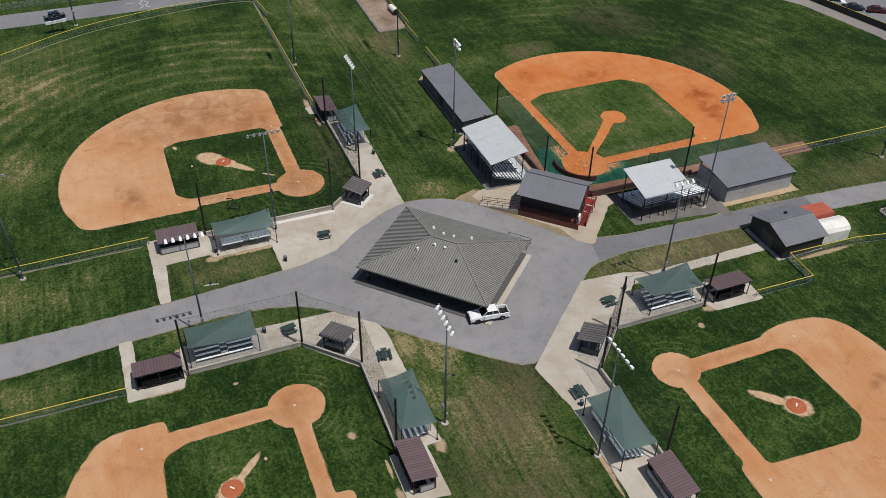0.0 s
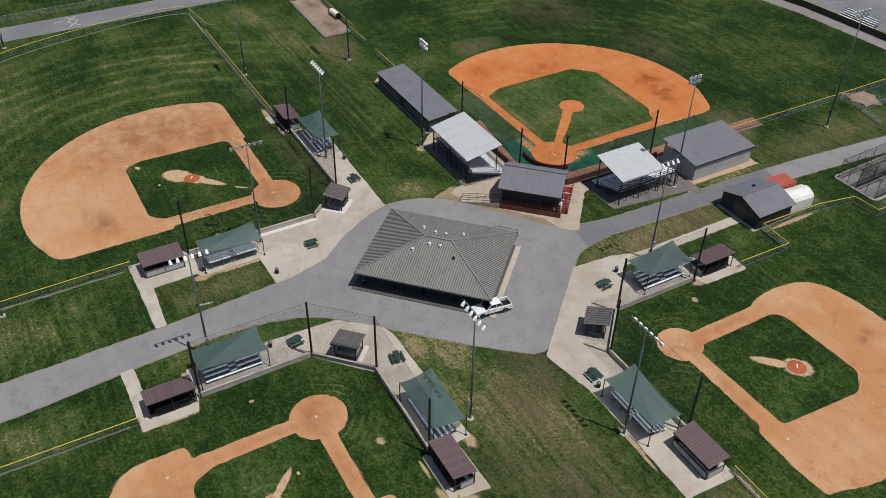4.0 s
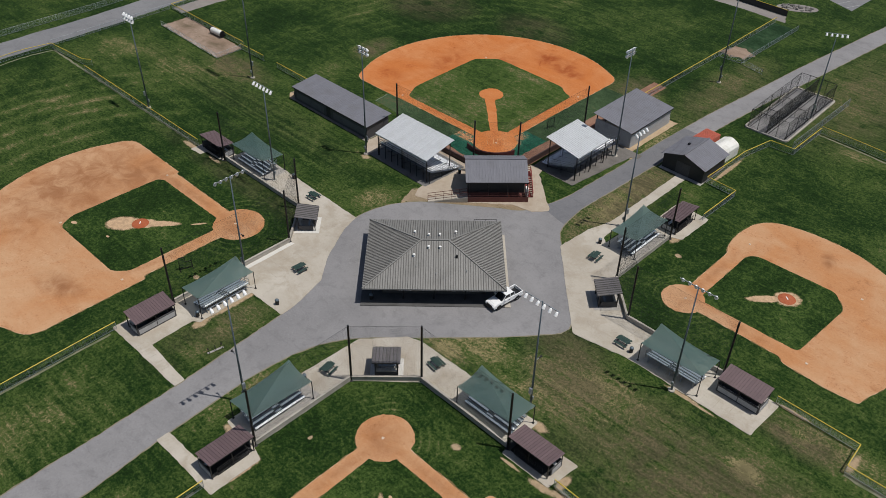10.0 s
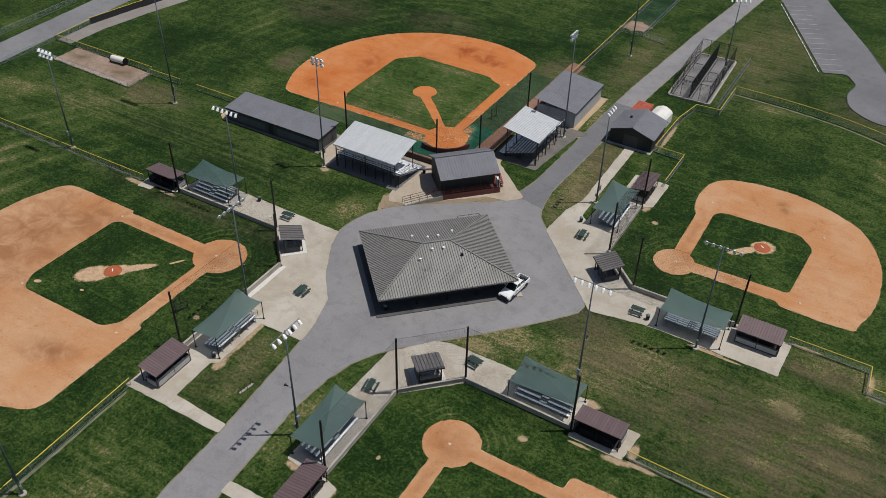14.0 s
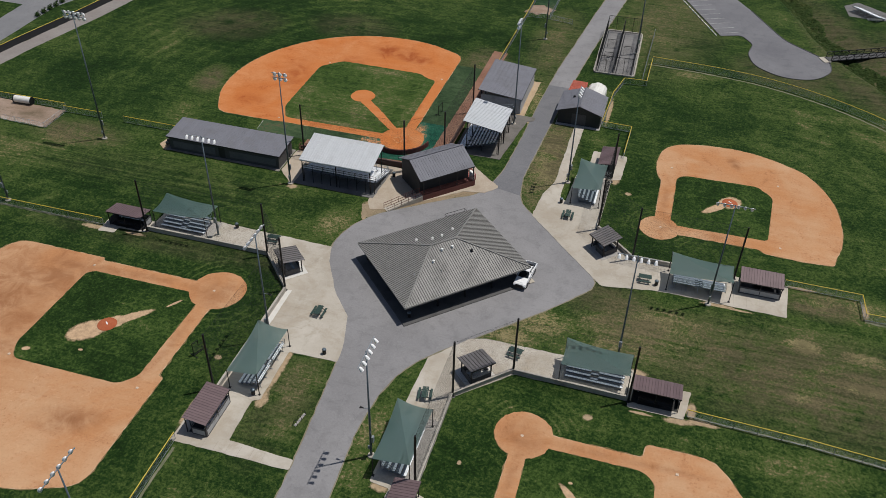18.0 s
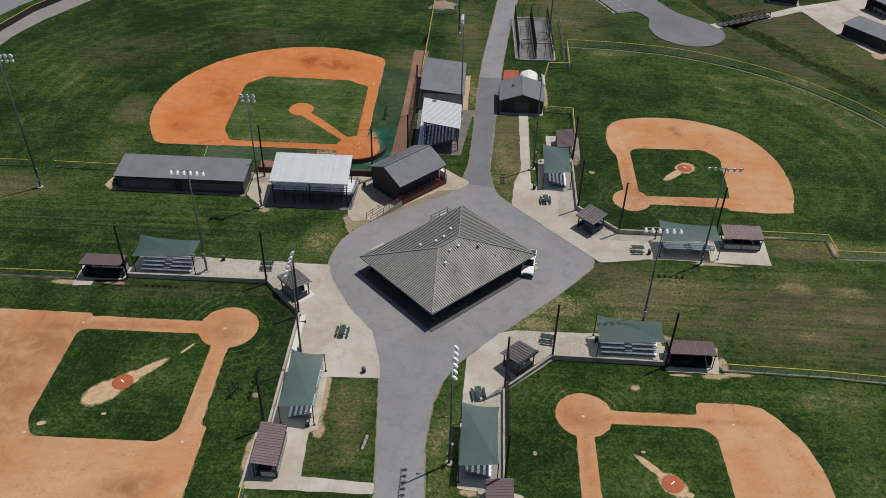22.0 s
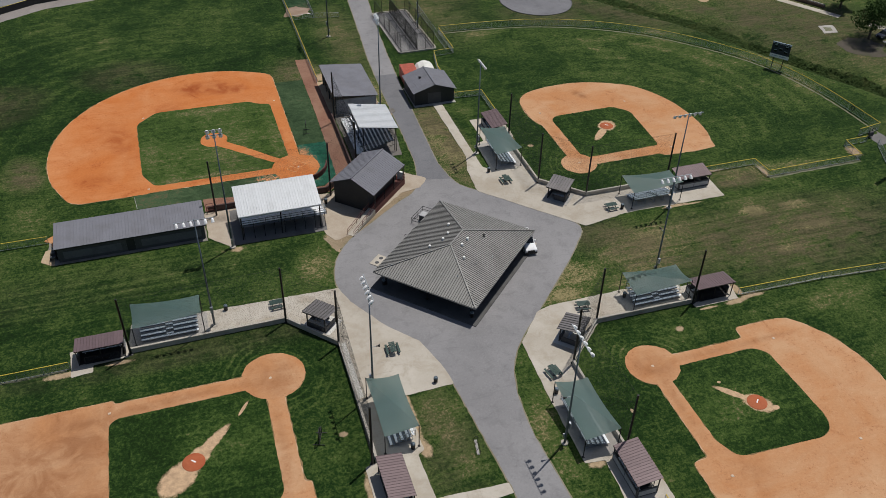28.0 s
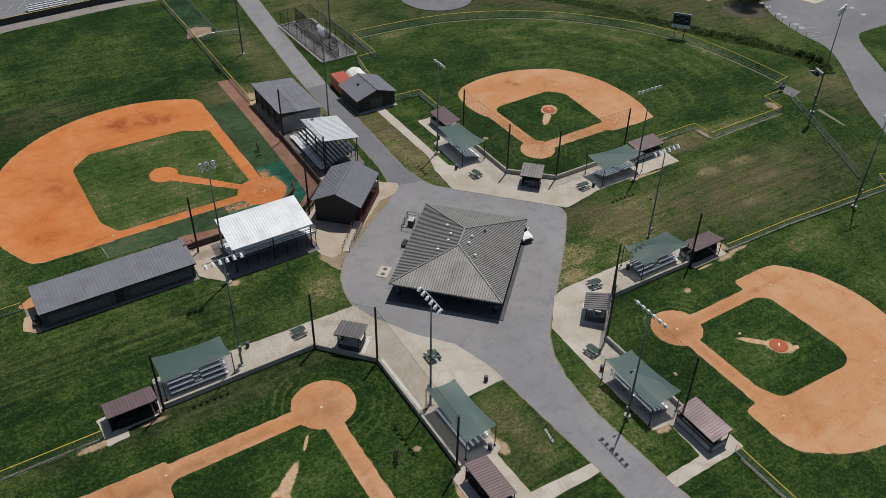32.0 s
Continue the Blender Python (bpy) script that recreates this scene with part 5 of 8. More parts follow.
def net_panel(a, b, z0, z1, cell=0.11, cord=0.007):
    m = Mesh()
    a, b = Vector((*a, 0)), Vector((*b, 0))
    L = (b - a).length
    for i in range(int(L / cell) + 1):
        p = a.lerp(b, min(1, i * cell / L))
        m.cord((p.x, p.y, z0), (p.x, p.y, z1), cord)
    for j in range(int((z1 - z0) / cell) + 1):
        z = z0 + j * cell
        m.cord((a.x, a.y, z), (b.x, b.y, z), cord)
    m.bar((a.x, a.y, z1), (b.x, b.y, z1), 0.018)
    return m


def fence(points, h, label, cap=YELLOW, spacing=3.0, wire=STEEL, screen=None, name="fence"):
    x0, y0 = points[0]
    t = thing(name, pose(x0, y0, 0), label, "fence", "outfield fences")
    pts = [(x - x0, y - y0) for x, y in points]
    post_mesh = Mesh().bar((0, 0, -0.1), (0, 0, h), 0.07, 8).lathe(0, 0, [(0.04, h), (0.045, h + 0.02), (0.01, h + 0.06)], 8).made("post")
    post_mesh.materials.append(STEEL if screen is None else BLACK)
    for k, (p, q) in enumerate(zip(pts, pts[1:])):
        L = math.dist(p, q)
        n = max(1, round(L / spacing))
        for i in range(n + (k == len(pts) - 2)):
            ob = part("post", post_mesh, None, t)
            ob.location = (p[0] + (q[0] - p[0]) * i / n, p[1] + (q[1] - p[1]) * i / n, 0)
        if cap:
            part("top_cap", Mesh().bar((*p, h), (*q, h), 0.13, 6), cap, t, "yellow plastic cap")
        else:
            part("top_rail", Mesh().bar((*p, h), (*q, h), 0.05, 6), STEEL, t)
        part("bottom_rail", Mesh().bar((*p, 0.06), (*q, 0.06), 0.04), STEEL, t)
        if screen:
            dd = Vector((q[0] - p[0], q[1] - p[1])).normalized()
            nn = Vector((-dd.y, dd.x)) * 0.03
            part("wind_screen", Mesh().prism([(p[0] + nn.x, p[1] + nn.y), (q[0] + nn.x, q[1] + nn.y), (q[0] - nn.x, q[1] - nn.y), (p[0] - nn.x, p[1] - nn.y)], 0.05, h - 0.05), screen, t, "black wind screen")
        else:
            part("wire_mesh", chain_link(p, q, 0.05, h, 0.007, 0.13), wire, t)
    return t


def rail(parent, pts, h, material, bars=2, w=0.05, name="handrail", spacing=1.6):
    """Posts and rails along a line of points."""
    m = Mesh()
    for p, q in zip(pts, pts[1:]):
        p, q = Vector(p), Vector(q)
        n = max(1, round((q - p).length / spacing))
        for i in range(n + 1):
            c = p.lerp(q, i / n)
            m.bar(c, c + Vector((0, 0, h)), w)
        for k in range(bars):
            z = Vector((0, 0, h * (k + 1) / bars))
            m.bar(p + z, q + z, w)
    return part(name, m, material, parent)


# ---- the central concession building ----
A = 44.2                                     # its long side runs north-east
HX, HY, EAVE, RISE = 9.9, 7.95, 2.82, 2.38   # half sizes of the roof


def concession():
    t = thing("concession_building", pose(-0.55, 0.25, 0.02, 0, 0, A), "low concession building under a grey standing seam hip roof", "building")
    # slab colour includes the eave shade; its sunlit end is a separate paler strip
    part("floor_slab", Mesh().chamfered(-HX - 0.35, HX - 0.1, -HY - 0.35, HY + 0.3, 0.0, 0.12, 0.03), surface("dark_shaded_slab", (0.075, 0.074, 0.074), (0.10, 0.098, 0.097), 6, 0.4, 0.9, 0, 0.01, (0.055, 0.054, 0.053), 0.6), t, "dark concrete floor slab with the eave shade in its colour")
    part("lit_slab_edge", Mesh().chamfered(HX - 0.098, HX + 0.72, -HY - 0.35, HY + 0.3, 0.0, 0.125, 0.03), CONCRETE, t, "paler end of the slab, coloured as sunlit past the eave")
    w = HX - 2.6, HY - 2.3
    # walls with serving hatches
    wall = Mesh()
    for y0, y1 in ((-w[1], -w[1] + 0.2), (w[1] - 0.2, w[1])):
        spans = [(-w[0], -4.9), (-3.3, -1.6), (0.6, 1.7), (2.9, 4.1), (6.2, w[0])] if y0 < 0 else [(-w[0], -5.0), (-4.0, 3.2), (4.2, w[0])]
        for a, b in spans:
            wall.box(a, b, y0, y1, 0.12, 2.75)
        for (a, b), (c, e) in zip(spans, spans[1:]):
            wall.box(b, c, y0, y1, 2.1, 2.75)
            if y0 < 0:
                wall.box(b, c, y0, y1, 0.12, 1.0)
    wall.box(-w[0], -w[0] + 0.2, -w[1] + 0.2, w[1] - 0.2, 0.12, 2.75).box(w[0] - 0.2, w[0], -w[1] + 0.2, w[1] - 0.2, 0.12, 2.75)
    part("wall", wall, surface("dark_split_face_block", (0.07, 0.065, 0.06), (0.10, 0.092, 0.085), 5, 0.6, 0.9, 0, 0.02, (0.055, 0.05, 0.046), 0.5), t, "dark brown block walls")
    for a, b in ((-4.9, -3.3), (-1.6, 0.6), (1.7, 2.9), (4.1, 6.2)):
        part("serving_hatch", Mesh().box(a, b, -w[1] + 0.06, -w[1] + 0.1, 1.0, 2.1), GLASS, t, "dark serving window")
        part("counter", Mesh().chamfered(a - 0.1, b + 0.1, -w[1] - 0.4, -w[1] + 0.05, 0.95, 1.02, 0.02), ALU, t, "pale metal counter")
    for a in (-5.0, 3.2):
        part("door", Mesh().box(a, a + 1.0, w[1] - 0.14, w[1] - 0.08, 0.12, 2.1), DARK_WALL, t)
    post = Mesh().chamfered(-0.08, 0.08, -0.08, 0.08, 0.12, EAVE - 0.1, 0.01).box(-0.13, 0.13, -0.13, 0.13, 0.12, 0.3).made("post")
    post.materials.append(BLACK)
    for i in range(5):
        for s in (-1, 1):
            ob = part("post", post, None, t)
            ob.location = (-HX + 1.3 + i * (2 * HX - 2.6) / 4, s * (HY - 1.25), 0)
    for s in (-1, 1):
        ob = part("post", post, None, t)
        ob.location = (s * (HX - 1.3), 0, 0)
    part("soffit", Mesh().box(-HX + 0.15, HX - 0.15, -HY + 0.15, HY - 0.15, EAVE - 0.12, EAVE - 0.06), DARK_WALL, t)
    for x0, x1, y0, y1 in ((-HX, HX, -HY - 0.03, -HY + 0.05), (-HX, HX, HY - 0.05, HY + 0.03), (-HX - 0.03, -HX + 0.05, -HY, HY), (HX - 0.05, HX + 0.03, -HY, HY)):
        part("fascia", Mesh().box(x0, x1, y0, y1, EAVE - 0.16, EAVE + 0.05), ROOF_GREY, t, "grey metal fascia and gutter")
    rl = HX - HY
    slope = RISE / HY
    step = 0.35

    def panel(p0, p1, q0, q1, upn, side):
        """One roof pan with its seam, on plan points low and high."""
        z = lambda p: EAVE + 0.03 + slope * (HY - abs(p[1])) if side == "y" else EAVE + 0.03 + slope * (HX - abs(p[0]))
        pts = [Vector((*p, z(p))) for p in (p0, p1, q1, q0)]
        up = upn * 0.04
        m = Mesh().hexa([v - up for v in pts] + pts)
        d = (pts[1] - pts[0]).normalized() * 0.048
        a, b = pts[0], pts[3]
        if (b - a).length > 0.3:
            m.hexa([a - d, a + d, b + d, b - d, a - d * 0.7 + upn * 0.07, a + d * 0.7 + upn * 0.07, b + d * 0.7 + upn * 0.07, b - d * 0.7 + upn * 0.07])
        part("roof_panel", m, ROOF_GREY, t, second=SEAM_SHADE)

    for s in (-1, 1):
        n = round(2 * HX / step)
        upn = Vector((0, s * slope, 1)).normalized()
        for i in range(n):
            x0, x1 = -HX + 2 * HX * i / n, -HX + 2 * HX * (i + 1) / n
            top = lambda x: s * max(0.0, abs(x) - rl) if abs(x) > rl else 0.0
            panel((x0, s * HY), (x1, s * HY), (x0, top(x0)), (x1, top(x1)), upn, "y")
        n = round(2 * HY / step)
        upn = Vector((s * slope, 0, 1)).normalized()
        for i in range(n):
            y0, y1 = -HY + 2 * HY * i / n, -HY + 2 * HY * (i + 1) / n
            top = lambda y: s * (rl + abs(y))
            panel((s * HX, y0), (s * HX, y1), (top(y0), y0), (top(y1), y1), upn, "x")
    zr = EAVE + 0.03 + RISE + 0.05
    part("ridge_cap", Mesh().bar((-rl, 0, zr), (rl, 0, zr), 0.2), ROOF_GREY, t)
    for sx in (-1, 1):
        for sy in (-1, 1):
            part("hip_cap", Mesh().bar((sx * rl, 0, zr), (sx * HX, sy * HY, EAVE + 0.09), 0.16), ROOF_GREY, t)
    # roof vents
    inv = t.matrix_basis.inverted()
    for x, y, pale in ((-0.4, 4.4, 1), (-1.3, 2.0, 1), (-2.4, 0.9, 1), (-4.6, 0.2, 1), (0.9, -0.2, 1), (-0.3, -1.3, 1), (-0.8, -3.7, 1), (3.6, 0.4, 0)):
        p = inv @ Vector((x, y, 0))
        z = EAVE + min(slope * (HY - abs(p.y)), slope * (HX - abs(p.x)))
        m = Mesh().lathe(p.x, p.y, [(0.19, z - 0.1), (0.17, z + 0.06), (0.12, z + 0.1), (0.12, z + 0.26), (0.19, z + 0.28), (0.2, z + 0.36), (0.15, z + 0.42), (0.04, z + 0.44)], 14)
        part("roof_vent", m, WHITE_PAINT if pale else BLACK, t, "white roof vent" if pale else "dark roof vent")
    for x, y in ((4.4, -5.2), (-6.3, -3.4), (0.2, -5.6), (-2.6, -4.4)):
        z = EAVE + min(slope * (HY - abs(y)), slope * (HX - abs(x)))
        part("vent_pipe", Mesh().bar((x, y, z - 0.1), (x, y, z + 0.4), 0.09, 8), STEEL, t)
    return t


cb = concession()


def world_of(ob, x, y):
    p = ob.matrix_basis @ Vector((x, y, 0))
    return p.x, p.y


def trash_can(x, y, z=0.05):
    t = thing("trash_can", pose(x, y, z, 0, 0, random.uniform(0, 360)), "dark metal trash can with a domed lid", "trash can", "trash cans")
    part("drum", Mesh().lathe(0, 0, [(0.23, 0), (0.25, 0.03), (0.25, 0.26), (0.26, 0.28), (0.26, 0.5), (0.27, 0.52), (0.26, 0.74)], 16), BLACK, t)
    part("lid", Mesh().lathe(0, 0, [(0.28, 0.74), (0.28, 0.79), (0.22, 0.89), (0.12, 0.94), (0.1, 0.9)], 16), POLE_STEEL, t, "blue-grey domed lid")


for p in ((-10.3, -20.8), (12.8, 22.5), (-33.6, 0.2), (-15.9, -29.9), (19.9, -13.1), (3.4, -26.9), (29.6, 6.4), (-15.4, 21.2)):
    trash_can(*p)
for p in ((-HX + 1.1, -HY + 1.0), (-HX + 1.1, HY - 1.0)):
    trash_can(*world_of(cb, *p), 0.14)

# service equipment north of the building
t = thing("service_rail_cage", pose(*world_of(cb, 7.6, 9.9), 0.02, 0, 0, A), "black steel railing round a grey service unit", "railing")
rail(t, [(-1.6, -0.9, 0), (-1.6, 0.9, 0), (1.9, 0.9, 0), (1.9, -0.9, 0)], 1.1, BLACK, 2, 0.05)
t = thing("service_unit", pose(*world_of(cb, 7.8, 9.7), 0.02, 0, 0, A), "dark air conditioning unit with a grey top", "air conditioner")
part("casing", Mesh().chamfered(-0.6, 0.6, -0.45, 0.45, 0, 1.0, 0.04), DARK_WALL, t)
part("top_plate", Mesh().chamfered(-0.62, 0.62, -0.47, 0.47, 1.0, 1.06, 0.02), BLOCK, t, "pale grey top plate")
t = thing("hand_cart", pose(*world_of(cb, 2.6, 9.3), 0.02, 0, 0, A), "dark steel hand cart parked by the wall", "cart")
part("deck", Mesh().chamfered(-0.8, 0.8, -0.35, 0.35, 0.3, 0.38, 0.02), BLACK, t)
part("handle", Mesh().bar((-0.75, -0.3, 0.35), (-0.85, -0.3, 1.1), 0.04).bar((-0.75, 0.3, 0.35), (-0.85, 0.3, 1.1), 0.04).bar((-0.85, -0.3, 1.1), (-0.85, 0.3, 1.1), 0.04), BLACK, t)
for sx in (-0.6, 0.6):
    for sy in (-0.3, 0.3):
        part("wheel", Mesh().bar((sx, sy - 0.05, 0.15), (sx, sy + 0.05, 0.15), 0.3, 12), RUBBER, t)
t = thing("tank_lid", pose(-11.0, 4.6, 0.02, 0, 0, A), "pale concrete tank lid with two round covers", "manhole")
part("slab", Mesh().chamfered(-1.25, 1.25, -0.85, 0.85, 0, 0.09, 0.02), CONCRETE, t)
for x in (-0.55, 0.6):
    part("cover", Mesh().lathe(x, 0, [(0.3, 0.09), (0.3, 0.115), (0.22, 0.12)], 18), DARK_WALL, t, "round iron cover")


# ---- vehicles ----
def pickup(m):
    t = thing("pickup_truck", m, "white crew cab pickup truck with an open bed", "pickup truck")
    # x forward
    prof = [(2.9, 0.55), (2.92, 0.95), (2.75, 1.12), (1.35, 1.22), (0.95, 1.25), (-1.0, 1.25), (-1.0, 0.55)]

    def loft(profile, half, inset=0.0):
        mm = Mesh()
        n = len(profile)
        vs = [(x, -half + (inset if z > 1.0 else 0), z) for x, z in profile] + [(x, half - (inset if z > 1.0 else 0), z) for x, z in profile]
        return mm.add(vs, [tuple(range(n)), tuple(range(n, 2 * n))[::-1]] + [(i, (i + 1) % n, n + (i + 1) % n, n + i) for i in range(n)])

    part("body", loft(prof, 0.98, 0.05), CAR_WHITE, t)
    part("hood_scoop", Mesh().chamfered(1.4, 2.5, -0.45, 0.45, 1.13, 1.2, 0.04), CAR_WHITE, t)
    cab = [(1.3, 1.2), (0.5, 1.8), (0.1, 1.86), (-1.15, 1.84), (-1.45, 1.2)]
    part("cab", loft(cab, 0.9, 0.14), GLASS, t, "dark cab glass")
    part("cab_roof", Mesh().chamfered(-1.15, 0.36, -0.74, 0.74, 1.8, 1.9, 0.05), CAR_WHITE, t)
    for s in (-1, 1):
        for x0, x1 in ((1.2, 0.44), (-0.42, -0.42), (-1.48, -1.2)):
            part("pillar", Mesh().bar((x0, s * 0.9, 1.2), (x1, s * 0.76, 1.9), 0.06), CAR_WHITE, t)
        part("mirror", Mesh().chamfered(0.72, 0.9, s * 1.12 - 0.12, s * 1.12 + 0.12, 1.28, 1.5, 0.02), CAR_WHITE, t)
        part("headlight", Mesh().chamfered(2.82, 2.94, s * 0.75 - 0.17, s * 0.75 + 0.17, 0.8, 1.0, 0.01), ALU, t)
        part("tail_light", Mesh().box(-2.93, -2.9, s * 0.86 - 0.08, s * 0.86 + 0.08, 0.8, 1.2), RED, t)
        for x in (1.85, -1.8):
            part("wheel_arch", Mesh().bar((x, s * 0.95 - 0.03, 0.42), (x, s * 0.95 + 0.04, 0.42), 0.98, 20), BLACK, t, "black wheel arch lining")
        part("sill", Mesh().box(-1.3, 1.35, s * 0.97 - 0.03, s * 0.97 + 0.03, 0.42, 0.58), BLACK, t)
        part("bed_side", Mesh().chamfered(-2.9, -1.45, s * 0.9 - 0.08, s * 0.9 + 0.08, 0.55, 1.28, 0.03), CAR_WHITE, t)
        part("door_handle", Mesh().box(-0.2, 0.0, s * 0.99 - 0.02, s * 0.99 + 0.02, 1.02, 1.07), BLACK, t)
        for x in (1.85, -1.8):
            wh = part("wheel", Mesh().bar((x, s * 0.84 - 0.13, 0.39), (x, s * 0.84 + 0.13, 0.39), 0.78, 20), RUBBER, t, "black tyre")
            part("rim", Mesh().bar((x, s * 0.98 - 0.02, 0.39), (x, s * 0.98 + 0.01, 0.39), 0.46, 14), ALU, wh)
    part("rear_body", Mesh().box(-1.5, -1.0, -0.97, 0.97, 0.55, 1.24), CAR_WHITE, t)
    part("bed_floor", Mesh().box(-2.88, -1.45, -0.82, 0.82, 0.62, 0.72), BLACK, t, "black bed liner")
    part("bed_front", Mesh().box(-1.52, -1.44, -0.82, 0.82, 0.7, 1.27), CAR_WHITE, t)
    part("tailgate", Mesh().chamfered(-2.95, -2.86, -0.82, 0.82, 0.6, 1.27, 0.02), CAR_WHITE, t)
    part("front_bumper", Mesh().chamfered(2.84, 3.0, -0.95, 0.95, 0.38, 0.68, 0.03), BLACK, t)
    part("rear_bumper", Mesh().chamfered(-3.05, -2.9, -0.92, 0.92, 0.45, 0.62, 0.03), ALU, t)
    part("grille", Mesh().box(2.9, 2.95, -0.58, 0.58, 0.68, 1.02), BLACK, t)


pickup(pose(11.3, 2.05, 0.02, 0, 0, -97) @ Matrix.Scale(0.93, 4))


def car(m, paint, label):
    t = thing("car", m, label, "car", "parked cars")
    prof = [(2.2, 0.35), (2.25, 0.65), (2.0, 0.8), (1.0, 0.92), (-1.9, 0.95), (-2.25, 0.85), (-2.28, 0.4)]
    n = len(prof)
    part("body", Mesh().add([(x, -0.88, z) for x, z in prof] + [(x, 0.88, z) for x, z in prof], [tuple(range(n)), tuple(range(n, 2 * n))[::-1]] + [(i, (i + 1) % n, n + (i + 1) % n, n + i) for i in range(n)]), paint, t)
    cab = [(1.05, 0.9), (0.35, 1.4), (-1.1, 1.42), (-1.9, 0.94)]
    part("cabin", Mesh().add([(x, -0.82 + (z - 0.9) * 0.35, z) for x, z in cab] + [(x, 0.82 - (z - 0.9) * 0.35, z) for x, z in cab], [(0, 1, 2, 3), (7, 6, 5, 4), (0, 1, 5, 4), (1, 2, 6, 5), (2, 3, 7, 6), (3, 0, 4, 7)]), GLASS, t, "dark windows")
    part("roof", Mesh().chamfered(-1.05, 0.3, -0.63, 0.63, 1.39, 1.46, 0.03), paint, t)
    for s in (-1, 1):
        for x in (1.4, -1.4):
            part("wheel", Mesh().bar((x, s * 0.8 - 0.1, 0.32), (x, s * 0.8 + 0.1, 0.32), 0.64, 16), RUBBER, t)
        part("headlight", Mesh().box(2.15, 2.26, s * 0.65 - 0.15, s * 0.65 + 0.15, 0.6, 0.72), ALU, t)


car(pose(-58.5, 122.6, 0.02, 0, 0, 60), CAR_WHITE, "white parked sedan on the lot beyond the wall")
car(pose(-54.6, 124.6, 0.02, 0, 0, 62), CAR_DARK, "dark parked car on the lot beyond the wall")
car(pose(-51.6, 128.6, 0.02, 0, 0, 62), CAR_RED, "dark red parked car on the lot beyond the wall")
car(pose(-63.0, 124.8, 0.02, 0, 0, 60), CAR_DARK, "dark parked car on the lot beyond the wall")
car(pose(116.9, 49.6, 0.03, 0, 0, 200), CAR_DARK, "dark parked car beside the tree")


# ---- bleachers, canopies, dugouts ----
def bleacher(m, length=7.3, rows=5, rise=0.21, run=0.66, first=0.42, label="five-row aluminium bleacher with pale planks", group="bleachers", aisle=True):
    """Rows rise towards +y; the front faces -y."""
    t = thing("bleacher", m, label, "bleacher", group)
    h = length / 2
    gap = 0.5 if aisle else 0.0
    for i in range(rows):
        y, z = i * run, first + i * rise
        spans = [(-h, h)] if not aisle or i == 0 else [(-h, -gap), (gap, h)]
        for a, b in spans:
            part("seat_plank", Mesh().chamfered(a, b, y - 0.17, y + 0.13, z - 0.05, z, 0.012), ALU, t)
        if i:
            part("foot_plank", Mesh().chamfered(-h, h, y - 0.52, y - 0.22, z - 0.30 - 0.04, z - 0.30, 0.012), FOOT, t, "foot plank coloured dark for the shade between seats")
            part("riser", Mesh().box(-h, h, y - 0.16, y - 0.14, z - 0.2, z - 0.06), FOOT, t)
    depth, top = (rows - 1) * run, first + (rows - 1) * rise
    for k in range(5):
        x = -h + 0.4 + k * (length - 0.8) / 4
        part("frame", Mesh().bar((x, -0.1, 0.03), (x, depth + 0.15, 0.03), 0.06).bar((x, -0.1, 0.05), (x, depth, top - 0.08), 0.05).bar((x, depth, 0), (x, depth, top - 0.05), 0.05).bar((x, depth * 0.5, 0), (x, depth * 0.5, first + top * 0.5 - 0.25), 0.05), STEEL, t)
    rail(t, [(-h, depth + 0.2, top - 0.3), (h, depth + 0.2, top - 0.3)], 1.1, STEEL, 3, 0.04, "guard_rail", 1.8)
    for s in (-1, 1):
        rail(t, [(s * h, run, first), (s * h, depth + 0.2, top - 0.3)], 1.0, STEEL, 2, 0.04, "guard_rail", 1.2)
    if aisle:
        part("aisle_rail", Mesh().bar((0, 0.6, 0.4), (0, 0.6, 1.5), 0.05).bar((0, depth * 0.8, top - 0.4), (0, depth * 0.8, top + 0.7), 0.05).bar((0, 0.6, 1.5), (0, depth * 0.8, top + 0.7), 0.05), STEEL, t)
        for i in range(1, rows):
            part("aisle_step", Mesh().chamfered(-gap + 0.05, gap - 0.05, i * run - 0.45, i * run - 0.12, first + i * rise - 0.2, first + i * rise - 0.16, 0.01), ALU, t)
    return t


